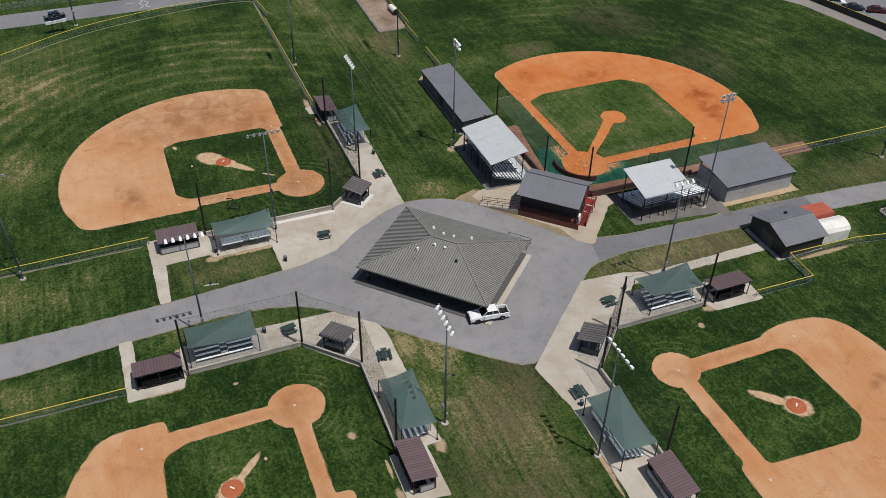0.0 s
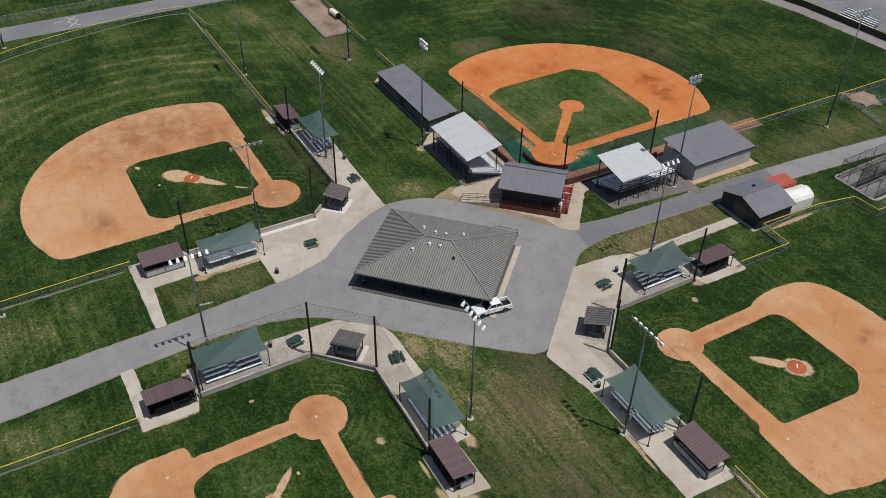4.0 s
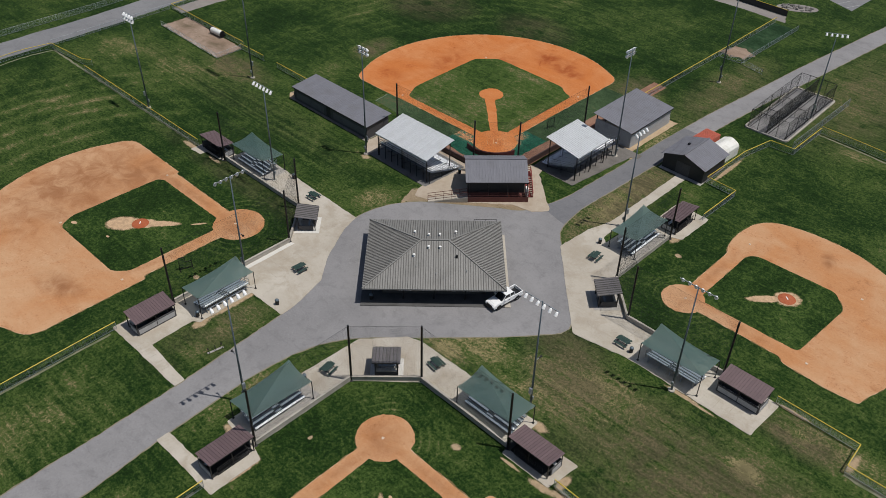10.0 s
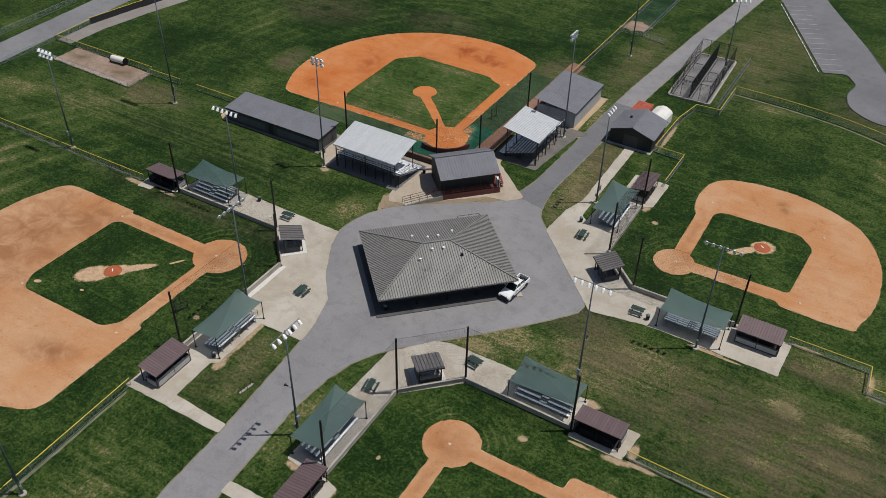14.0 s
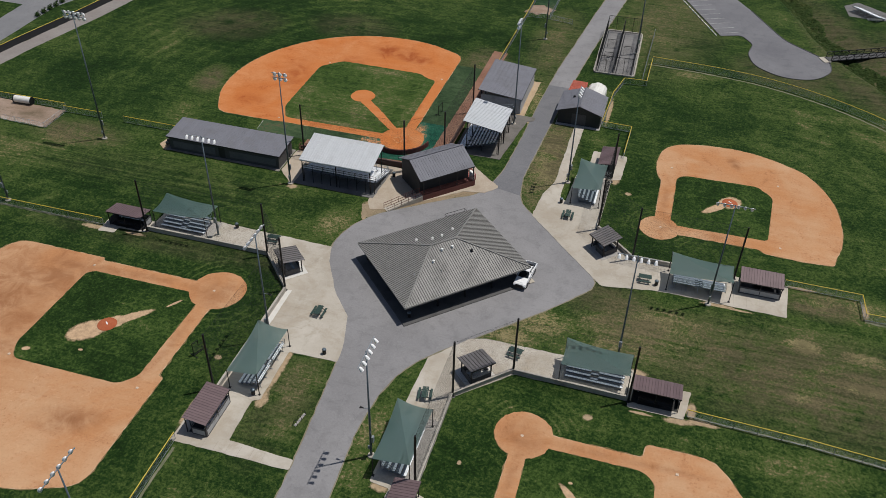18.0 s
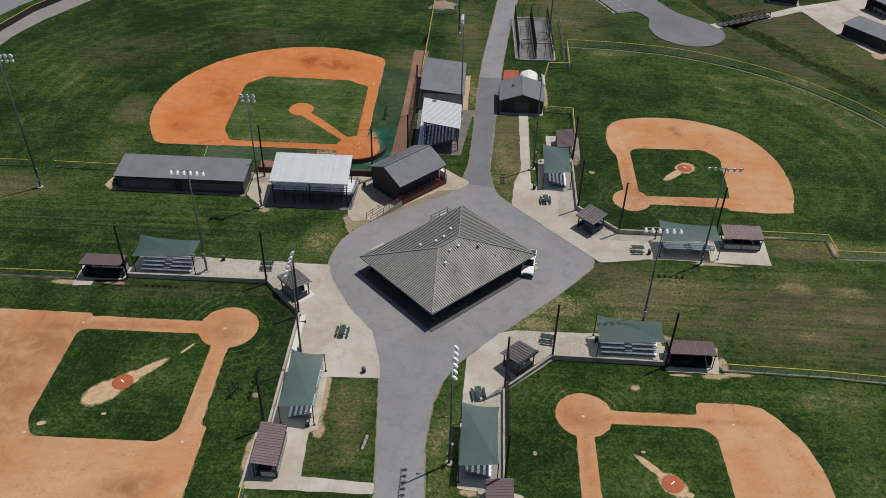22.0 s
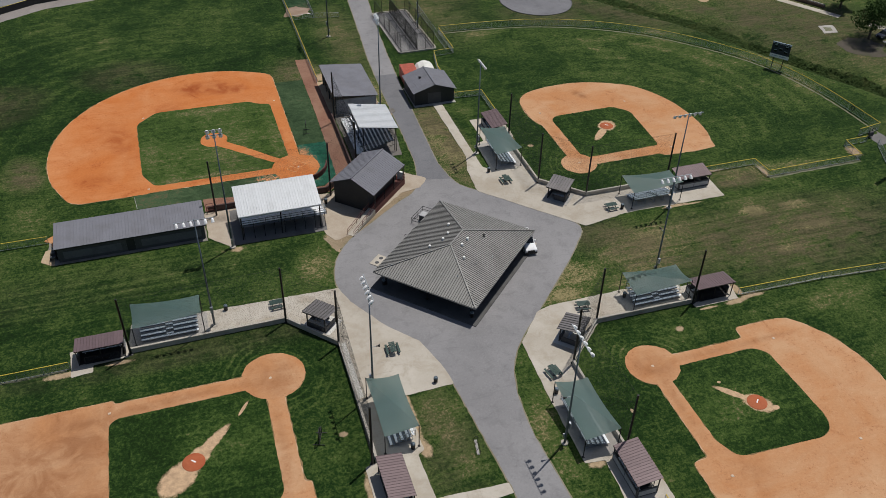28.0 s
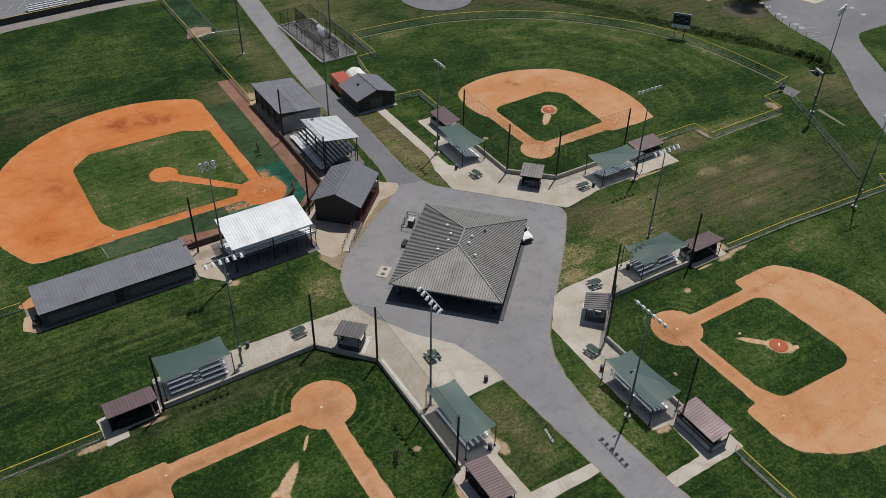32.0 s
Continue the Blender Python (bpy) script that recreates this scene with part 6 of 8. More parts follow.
def canopy(x0, x1, y0, y1, h=3.35):
    """Shade sail over four black posts: creased from corner to corner, low at its north-east and south-west corners, with hollow edges."""
    cx, cy, ax, ay = (x0 + x1) / 2, (y0 + y1) / 2, (x1 - x0) / 2, (y1 - y0) / 2
    t = thing("shade_canopy", pose(cx, cy, 0.06), "dark green fabric shade canopy on four black posts", "canopy", "shade canopies")
    n = 14
    vs, fs = [], []
    for i in range(n + 1):
        for j in range(n + 1):
            u, v = -1 + 2 * i / n, -1 + 2 * j / n
            px = u * (1 - 0.035 * (1 - v * v) * abs(u) * (ay / ax if ax > ay else 1) * 1.6)
            py = v * (1 - 0.055 * (1 - u * u) * abs(v) * (1 if ax > ay else 0.6))
            z = h + 0.24 - 0.28 * abs(u + v) - 0.12 * abs(u + v) * (2 - abs(u + v)) - 0.1 * ((1 - u * u) * v * v + (1 - v * v) * u * u)
            vs.append((px * ax, py * ay, z))
    for i in range(n):
        for j in range(n):
            k = i * (n + 1) + j
            fs += [(k, k + n + 1, k + 1), (k + n + 1, k + n + 2, k + 1)]
    part("fabric", Mesh().add(vs, fs), CANOPY, t, "green mesh fabric")
    for su in (-1, 1):
        for sv in (-1, 1):
            z = h + (0.24 if su != sv else -0.32)
            part("post", Mesh().bar((su * (ax - 0.04), sv * (ay - 0.04), 0), (su * (ax - 0.04), sv * (ay - 0.04), z), 0.12, 10).box(su * (ax - 0.04) - 0.15, su * (ax - 0.04) + 0.15, sv * (ay - 0.04) - 0.15, sv * (ay - 0.04) + 0.15, 0, 0.03), BLACK, t)
    return t


def dugout(m, L=5.9, W=3.0):
    """Open shed with its front to -y; roof falls to the back."""
    t = thing("dugout", m, "open dugout with a maroon-brown ribbed metal roof", "dugout", "small dugouts")
    zf, zb = 2.62, 2.2
    hx, hy = L / 2, W / 2
    ribbed_panels(t, [(-hx, hy, zb), (hx, hy, zb), (hx, -hy, zf), (-hx, -hy, zf)], 16, ROOF_BROWN, seam=SEAM_SHADE_BROWN)
    part("fascia", Mesh().box(-hx, hx, -hy - 0.03, -hy + 0.03, zf - 0.16, zf - 0.05), BLACK, t)
    part("fascia", Mesh().box(-hx, hx, hy - 0.03, hy + 0.03, zb - 0.16, zb - 0.05), BLACK, t)
    post = Mesh().bar((0, 0, 0), (0, 0, 2.1), 0.1).made("post")
    post.materials.append(BLACK)
    for x in (-hx + 0.15, 0, hx - 0.15):
        for y in (-hy + 0.25, hy - 0.2):
            ob = part("post", post, None, t)
            ob.location = (x, y, 0)
            ob.scale = (1, 1, 1.18 if y < 0 else 1.02)
    part("back_wall", Mesh().box(-hx + 0.1, hx - 0.1, hy - 0.26, hy - 0.14, 0, 1.15), DARK_WALL, t, "low dark back wall")
    part("side_wall", Mesh().box(-hx + 0.1, -hx + 0.2, -hy + 0.3, hy - 0.26, 0, 1.15), DARK_WALL, t)
    part("side_wall", Mesh().box(hx - 0.2, hx - 0.1, -hy + 0.9, hy - 0.26, 0, 1.15), DARK_WALL, t)
    for a, b in ((-hx + 0.3, -0.06), (0.06, hx - 0.3)):
        part("knee_panel", Mesh().chamfered(a, b, hy - 0.139, hy - 0.11, 0.22, 0.95, 0.008), BLOCK, t, "pale grey panel in a black frame")
    for s in (-1, 1):
        y0 = -hy + (0.45 if s < 0 else 1.05)
        part("knee_panel", Mesh().box(s * (hx - 0.085) - 0.014, s * (hx - 0.085) + 0.014, y0, hy - 0.4, 0.22, 0.95), BLOCK, t, "pale grey panel in a black frame")
    part("bench", Mesh().chamfered(-hx + 0.5, hx - 0.5, hy - 0.95, hy - 0.5, 0.42, 0.48, 0.01).bar((-hx + 0.8, hy - 0.72, 0), (-hx + 0.8, hy - 0.72, 0.43), 0.08).bar((hx - 0.8, hy - 0.72, 0), (hx - 0.8, hy - 0.72, 0.43), 0.08), ALU, t, "pale aluminium bench")
    part("front_screen", chain_link((-hx + 0.9, -hy + 0.25), (hx - 0.9, -hy + 0.25), 0.05, 1.2, 0.006, 0.12), BLACK, t)
    part("front_rail", Mesh().bar((-hx + 0.9, -hy + 0.25, 1.2), (hx - 0.9, -hy + 0.25, 1.2), 0.06).bar((-hx + 0.9, -hy + 0.25, 0.06), (hx - 0.9, -hy + 0.25, 0.06), 0.06).bar((-hx + 0.9, -hy + 0.25, 0), (-hx + 0.9, -hy + 0.25, 1.2), 0.06).bar((hx - 0.9, -hy + 0.25, 0), (hx - 0.9, -hy + 0.25, 1.2), 0.06), BLACK, t)
    # added black sheet over the concrete floor, standing in for deep interior shade
    part("floor_shade", Mesh().box(-hx + 0.2, hx - 0.2, -hy + 0.35, hy - 0.3, 0.0, 0.025), RUBBER, t, "black floor sheet for the shade inside the dugout")
    part("equipment_rack", Mesh().chamfered(-hx + 1.2, hx - 2.2, -hy + 0.5, -hy + 0.8, 0.05, 0.5, 0.02), BLACK, t)
    return t


# canopies: x0, x1, y0, y1, and the side to which the seats face
STANDS = ((19.6, 28.2, -16.3, -11.9, 0, 1.25), (2.3, 6.7, -36.9, -28.1, 90, 1.35), (31.0, 39.8, 5.8, 10.3, 180, 1.05), (14.2, 18.8, 22.8, 31.2, 90, 1.5), (-45.5, -36.7, -3.5, 0.8, 0, 1.65), (-19.2, -15.1, -29.8, -20.9, 270, 1.05))
for x0, x1, y0, y1, face, off in STANDS:
    canopy(x0, x1, y0, y1)
    cx, cy = (x0 + x1) / 2, (y0 + y1) / 2
    # front edge is set towards the field
    dx, dy = {0: (0, -off), 180: (0, off), 90: (off, 0), 270: (-off, 0)}[face]
    bleacher(pose(cx + dx, cy + dy, 0.06, 0, 0, face))
DUGS = ((31.65, -15.85, 0), (6.85, -40.8, 90), (43.8, 9.75, 180), (18.5, 35.4, 90), (-49.6, -3.8, 0), (-19.3, -34.75, 270))
for x, y, face in DUGS:
    dugout(pose(x, y, 0.06, 0, 0, face))


# ---- backstops ----
def backstop(name, poles, wall, label, h=9.4):
    x0, y0 = wall[0]
    t = thing(name, pose(x0, y0, 0), label, "backstop", "backstops")
    rel = lambda p: (p[0] - x0, p[1] - y0)
    for p in poles:
        x, y = rel(p)
        part("net_pole", Mesh().bar((x, y, 0), (x, y, h), 0.30, 12, 0.26).lathe(x, y, [(0.32, 0), (0.32, 0.06), (0.2, 0.1)], 12), BLACK, t, "tall black steel pole")
    for p, q in zip(poles, poles[1:]):
        part("net", net_panel(rel(p), rel(q), 0.9, h - 0.1, 0.11, 0.0048), NETTING, t, "black safety net")
    for p, q in zip(wall, wall[1:]):
        p, q = rel(p), rel(q)
        d = Vector((q[0] - p[0], q[1] - p[1])).normalized()
        n = Vector((-d.y, d.x)) * 0.11
        o = [(p[0] + n.x, p[1] + n.y), (q[0] + n.x, q[1] + n.y), (q[0] - n.x, q[1] - n.y), (p[0] - n.x, p[1] - n.y)]
        part("wall", Mesh().prism(o, -0.1, 0.72), WALL_C, t, "low concrete wall")
        n2 = n * 1.35
        o = [(p[0] + n2.x, p[1] + n2.y), (q[0] + n2.x, q[1] + n2.y), (q[0] - n2.x, q[1] - n2.y), (p[0] - n2.x, p[1] - n2.y)]
        part("coping", Mesh().prism(o, 0.72, 0.8), WALL_C, t, "pale concrete coping")
    return t


backstop("backstop", [(7.5, -37.4), (7.6, -22.8), (13.85, -16.6), (28.5, -17.0)], [(7.5, -37.6), (7.5, -22.9), (13.8, -16.7), (28.5, -16.9)], "low concrete backstop wall with black poles and netting")
backstop("backstop", [(19.7, 31.1), (19.6, 17.2), (25.6, 11.4), (40.3, 11.3)], [(19.6, 31.4), (19.5, 17.2), (25.5, 11.3), (40.3, 11.3)], "low concrete backstop wall with black poles and netting")
backstop("backstop", [(-46.2, -4.8), (-26.2, -4.5), (-20.4, -10.9), (-20.9, -30.6)], [(-46.3, -4.5), (-26.2, -4.4), (-20.35, -10.9), (-20.4, -30.6)], "low concrete backstop wall with black poles and netting")

# large field: padded wall and poles
t = thing("backstop", pose(-14.2, 23.0, 0), "dark brown board wall with tall black poles and netting", "backstop", "backstops")
R0 = lambda p: (p[0] + 14.2, p[1] - 23.0)
MP = [(-32.4, 22.8), (-14.2, 23.2), (-8.7, 28.2), (-8.5, 46.5)]
for p in MP:
    x, y = R0(p)
    part("net_pole", Mesh().bar((x, y, 0), (x, y, 9.9), 0.30, 12, 0.26), BLACK, t, "tall black steel pole")
for p, q in zip(MP, MP[1:]):
    part("net", net_panel(R0(p), R0(q), 1.2, 9.7, 0.11, 0.0055), NETTING, t, "black safety net")
for p, q in (((-33.6, 24.1), (-14.6, 24.3)), ((-14.6, 24.3), (-9.1, 29.4)), ((-9.1, 29.4), (-8.75, 48.2))):
    p, q = R0(p), R0(q)
    d = Vector((q[0] - p[0], q[1] - p[1])).normalized()
    n = Vector((-d.y, d.x)) * 0.12
    part("wall_board", Mesh().prism([(p[0] + n.x, p[1] + n.y), (q[0] + n.x, q[1] + n.y), (q[0] - n.x, q[1] - n.y), (p[0] - n.x, p[1] - n.y)], 0, 1.05), surface("dark_brown_boards", (0.055, 0.03, 0.028), (0.08, 0.045, 0.04), 5, 0.5, 0.8, 0, 0.01, (0.11, 0.07, 0.06), 0.4), t, "dark brown boards")
t = thing("padded_wall", pose(-16.4, 29.6, 0), "curved maroon padded wall behind home plate", "wall")
curve = arc(-18.2 + 16.4, 33.2 - 29.6, 5.3, -112, -8, 12)
for p, q in zip(curve, curve[1:]):
    d = Vector((q[0] - p[0], q[1] - p[1])).normalized()
    n = Vector((-d.y, d.x)) * 0.12
    part("pad", Mesh().prism([(p[0] + n.x, p[1] + n.y), (q[0] + n.x, q[1] + n.y), (q[0] - n.x, q[1] - n.y), (p[0] - n.x, p[1] - n.y)], 0, 0.9), MAROON, t)
m = Mesh()
for p, q in zip(curve, curve[1:]):
    m.bar((*p, 0.95), (*q, 0.95), 0.09)
part("top_rail", m, RUSTY, t, "brown-red top rail")


# ---- picnic shelters and tables ----
def shelter(x, y, rot, pad=None):
    """Square pent roof, high towards local -y, over a counter and a bench."""
    t = thing("picnic_shelter", pose(x, y, 0.06, 0, 0, rot), "small scorer's shelter with a brown ribbed pent roof", "shelter", "picnic shelters")
    hx, hy, zl, zh = 1.78, 1.68, 2.35, 2.85
    ribbed_panels(t, [(-hx, hy, zl), (hx, hy, zl), (hx, -hy, zh), (-hx, -hy, zh)], 8, SHELTER_ROOF, rib=0.07, rib_w=0.1, seam=SEAM_SHADE)
    part("fascia", Mesh().box(-hx, hx, -hy - 0.03, -hy + 0.03, zh - 0.18, zh - 0.05), BLACK, t)
    part("fascia", Mesh().box(-hx, hx, hy - 0.03, hy + 0.03, zl - 0.18, zl - 0.05), BLACK, t)
    for sx in (-1, 1):
        for sy in (-1, 1):
            part("post", Mesh().bar((sx * 1.4, sy * 1.25, 0), (sx * 1.4, sy * 1.25, 2.68 if sy < 0 else 2.36), 0.14), BLACK, t)
        part("rafter", Mesh().bar((sx * 1.4, hy - 0.05, zl - 0.1), (sx * 1.4, -hy + 0.05, zh - 0.1), 0.1), BLACK, t)
    part("counter", Mesh().chamfered(-1.35, 1.35, -1.3, -0.8, 0.95, 1.03, 0.02), WALL_C, t, "pale counter top")
    part("counter_front", Mesh().box(-1.4, 1.4, -1.3, -1.2, 0.02, 0.95), DARK_WALL, t, "dark counter panel")
    for sx in (-1, 1):
        part("low_wall", Mesh().box(sx * 1.4 - 0.05, sx * 1.4 + 0.05, -1.19, 1.0, 0.02, 0.9), DARK_WALL, t, "low dark side wall")
    part("low_wall", Mesh().box(-1.4, 0.4, 1.15, 1.25, 0.02, 0.9), DARK_WALL, t, "low dark back wall")
    part("bench", Mesh().chamfered(-1.1, 1.1, 0.1, 0.42, 0.43, 0.49, 0.01), STEEL, t)
    for bx in (-0.9, 0.9):
        part("bench_leg", Mesh().bar((bx, 0.26, 0.02), (bx, 0.26, 0.44), 0.08), BLACK, t)
    part("pad", Mesh().chamfered(-2.1, 2.1, -1.9, 1.9, 0.0, 0.03, 0.01), pad or CONCRETE_GREY, t, "grey concrete pad")


shelter(9.4, -18.4, 45, NEW_CONCRETE)
shelter(21.2, 12.4, 135)
shelter(-21.7, -6.3, -45, NEW_CONCRETE)


def picnic_table(x, y, rot):
    t = thing("picnic_table", pose(x, y, 0.06, 0, 0, rot), "dark green coated metal picnic table with two benches", "picnic table", "picnic tables")
    for i in range(5):
        part("slat", Mesh().chamfered(-0.92, 0.92, -0.4 + i * 0.16, -0.4 + i * 0.16 + 0.145, 0.72, 0.76, 0.01), TABLE_GREEN, t)
    for s in (-1, 1):
        part("bench", Mesh().chamfered(-0.92, 0.92, s * 0.75 - 0.14, s * 0.75 + 0.14, 0.42, 0.46, 0.01), TABLE_GREEN, t)
    for x in (-0.6, 0.6):
        part("leg", Mesh().bar((x, -0.85, 0), (x, -0.2, 0.72), 0.06).bar((x, 0.85, 0), (x, 0.2, 0.72), 0.06).bar((x, -0.8, 0.42), (x, 0.8, 0.42), 0.05), BLACK, t)


for x, y, r in ((4.35, -23.8, 100), (13.35, -13.45, -8), (-14.0, -13.95, 88), (-26.9, -1.0, 3), (14.5, 19.0, 92), (27.9, 6.95, 2)):
    picnic_table(x, y, r)


# ---- light poles ----
def light_pole(x, y, h, face, lamps=5, rows=1, horn=False, label="tall blue-grey steel light pole with white floodlights"):
    """face: degrees of the way the lamps look."""
    t = thing("light_pole", pose(x, y, 0, 0, 0, face), label, "light pole", "field light poles")
    part("pole", Mesh().bar((0, 0, 0), (0, 0, h), 0.30, 14, 0.14), POLE_STEEL, t, "tapered steel pole", True)
    part("foundation", Mesh().lathe(0, 0, [(0.45, -0.1), (0.45, 0.14), (0.4, 0.18)], 16), WALL_C, t, "round concrete foundation")
    part("junction_box", Mesh().chamfered(0.16, 0.4, -0.2, 0.2, 2.6, 3.5, 0.02), STEEL, t, "grey junction box")
    part("box", Mesh().chamfered(-0.36, -0.14, -0.13, 0.13, 1.2, 1.7, 0.02), STEEL, t)
    if horn:
        speaker = part("loudspeaker", Mesh().bar((-1.05, 0, 8.0), (-0.75, 0, 8.0), 0.34, 12, 0.12).bar((-0.75, 0, 8.0), (-0.62, 0, 8.0), 0.16, 10), BLACK, t, "dark horn loudspeaker")
        part("arm", Mesh().bar((-0.7, 0, 8.0), (0, 0, 8.0), 0.06), STEEL, speaker)
    for k in range(rows):
        z = h - 0.15 - 0.75 * k
        w = (lamps - 1) * 0.43
        part("crossarm", Mesh().bar((0.0, -w - 0.3, z), (0.0, w + 0.3, z), 0.09), STEEL, t, "grey steel crossarm")
        big = 1.15 if rows == 2 else 0.85
        for i in range(lamps):
            y = -w + i * 0.86
            o = Vector((0.28, y, z - 0.3))
            way = Vector((0.55, 0, -0.835))
            m = Mesh()
            steps = [(-0.36, 0.12), (-0.33, 0.24), (-0.24, 0.36), (-0.1, 0.45), (0.2, 0.5)]
            for (a, d0), (b, d1) in zip(steps, steps[1:]):
                m.bar(o + way * a, o + way * b, d0 * big, 14, d1 * big)
            lamp = part("floodlight", m, LAMP_WHITE, t, "white round floodlight", False)
            part("bracket", Mesh().bar((0.1, y, z), o - way * 0.2, 0.08), STEEL, lamp)
            part("lens", Mesh().bar(o + way * 0.2, o + way * 0.21, 0.4 * big, 14), GLASS, lamp)
    return t


for x, y, h, face, n, rows in ((26.25, -10.2, 17.3, 270, 6, 1), (1.2, -34.3, 16.9, 0, 6, 1), (-18.2, -20.4, 17.3, 180, 6, 1), (-35.4, -2.4, 17.5, 270, 6, 1), (-31.0, 14.0, 20.1, 90, 3, 2), (-0.2, 44.8, 20.3, 180, 3, 2),
                              (12.8, 28.7, 17.3, 0, 4, 1), (37.0, 4.5, 17.1, 90, 6, 1), (-71.5, -4.4, 18.5, 270, 4, 2), (-68.0, 16.7, 23.6, 90, 5, 2), (-1.9, 83.0, 22.6, 180, 5, 2), (18.0, 82.0, 17.4, 300, 5, 1),
                              (-19.4, -56.5, 17.4, 180, 6, 1), (82.3, 5.0, 21.0, 110, 4, 2), (62.5, -19.7, 17.4, 270, 4, 1), (-106.5, -44.7, 19.0, 20, 5, 2)):
    light_pole(x, y, h, face, n, rows, (x, y) in ((26.25, -10.2), (1.2, -34.3), (-18.2, -20.4)))


# ---- grandstands, press box and long dugouts of the large field ----
def grandstand(name, m, L, roofs, L2=0.0, label=""):
    """Seats face +y. Roof from zf at the front to zb at the back; L2 is a stretch of seats past the roof."""
    t = thing(name, m, label, "grandstand", "grandstands")
    hx = L / 2
    yf, yb, zf, zb = roofs
    ribbed_panels(t, [(-hx, yb, zb), (hx, yb, zb), (hx, yf, zf), (-hx, yf, zf)], round(L / 0.42), ROOF_WHITE, "roof_sheet", 0.05, 0.035, 0.1)
    part("fascia", Mesh().box(-hx, hx, yb - 0.04, yb + 0.03, zb - 0.22, zb - 0.05), ROOF_WHITE, t, "pale metal fascia")
    part("fascia", Mesh().box(-hx, hx, yf - 0.03, yf + 0.04, zf - 0.22, zf - 0.05), ROOF_WHITE, t, "pale metal fascia")
    for i in range(3):
        x = -hx + 0.3 + i * (L - 0.6) / 2
        part("rafter", Mesh().bar((x, yb + 0.1, zb - 0.2), (x, yf - 0.1, zf - 0.2), 0.16), BLACK, t)
        for y, z in ((yb + 0.35, zb), (yf - 0.7, zf)):
            part("post", Mesh().bar((x, y, 0), (x, y, z - 0.22), 0.18, 10), BLACK, t)
    rows, run = 9, 0.62
    x0, x1 = -hx + 0.2 - max(0, -L2), hx - 0.2 + max(0, L2)
    fy = yf - 0.6
    for i in range(rows):
        y, z = fy - i * run, 0.68 + i * 0.2
        part("seat_plank", Mesh().chamfered(x0, x1, y - 0.14, y + 0.14, z, z + 0.05, 0.012), ALU, t)
        part("foot_plank", Mesh().chamfered(x0, x1, y - 0.55, y - 0.2, z - 0.16, z - 0.12, 0.012), FOOT, t, "foot plank coloured dark for the shade between seats")
    by, bz = fy - rows * run, 0.68 + rows * 0.2
    for k in range(9):
        x = x0 + 0.3 + k * (x1 - x0 - 0.6) / 8
        part("frame", Mesh().bar((x, fy + 0.1, 0), (x, fy + 0.1, 0.9), 0.08).bar((x, fy + 0.1, 0.75), (x, by, bz - 0.3), 0.09).bar((x, by, 0), (x, by, bz - 0.2), 0.09).bar((x, (fy + by) / 2, 0), (x, (fy + by) / 2, bz * 0.62), 0.06).bar((x, fy, 0.1), (x, by, bz * 0.5), 0.05), BLACK, t)
    rail(t, [(x0, by, bz - 0.3), (x1, by, bz - 0.3)], 1.15, BLACK, 3, 0.05, "guard_rail", 1.9)
    for x in (x0, x1):
        rail(t, [(x, fy, 0.8), (x, by, bz - 0.3)], 1.1, STEEL, 3, 0.045, "guard_rail", 1.3)
    rail(t, [(x0, fy + 0.5, 0.6), (x1, fy + 0.5, 0.6)], 1.0, STEEL, 2, 0.045, "front_rail", 2.0)
    part("walkway", Mesh().chamfered(x0, x1, fy + 0.15, fy + 1.2, 0.5, 0.56, 0.01), ALU, t, "aluminium front walkway")
    return t


grandstand("grandstand", pose(-23.3, 18.2, 0.06), 12.4, (3.3, -3.25, 5.65, 4.4), 0.9, "covered aluminium grandstand with a pale metal roof")
grandstand("grandstand", pose(-3.4, 37.4, 0.06, 0, 0, 90), 8.6, (3.45, -3.35, 5.85, 4.7), 4.6, "covered aluminium grandstand, part of its seats uncovered")


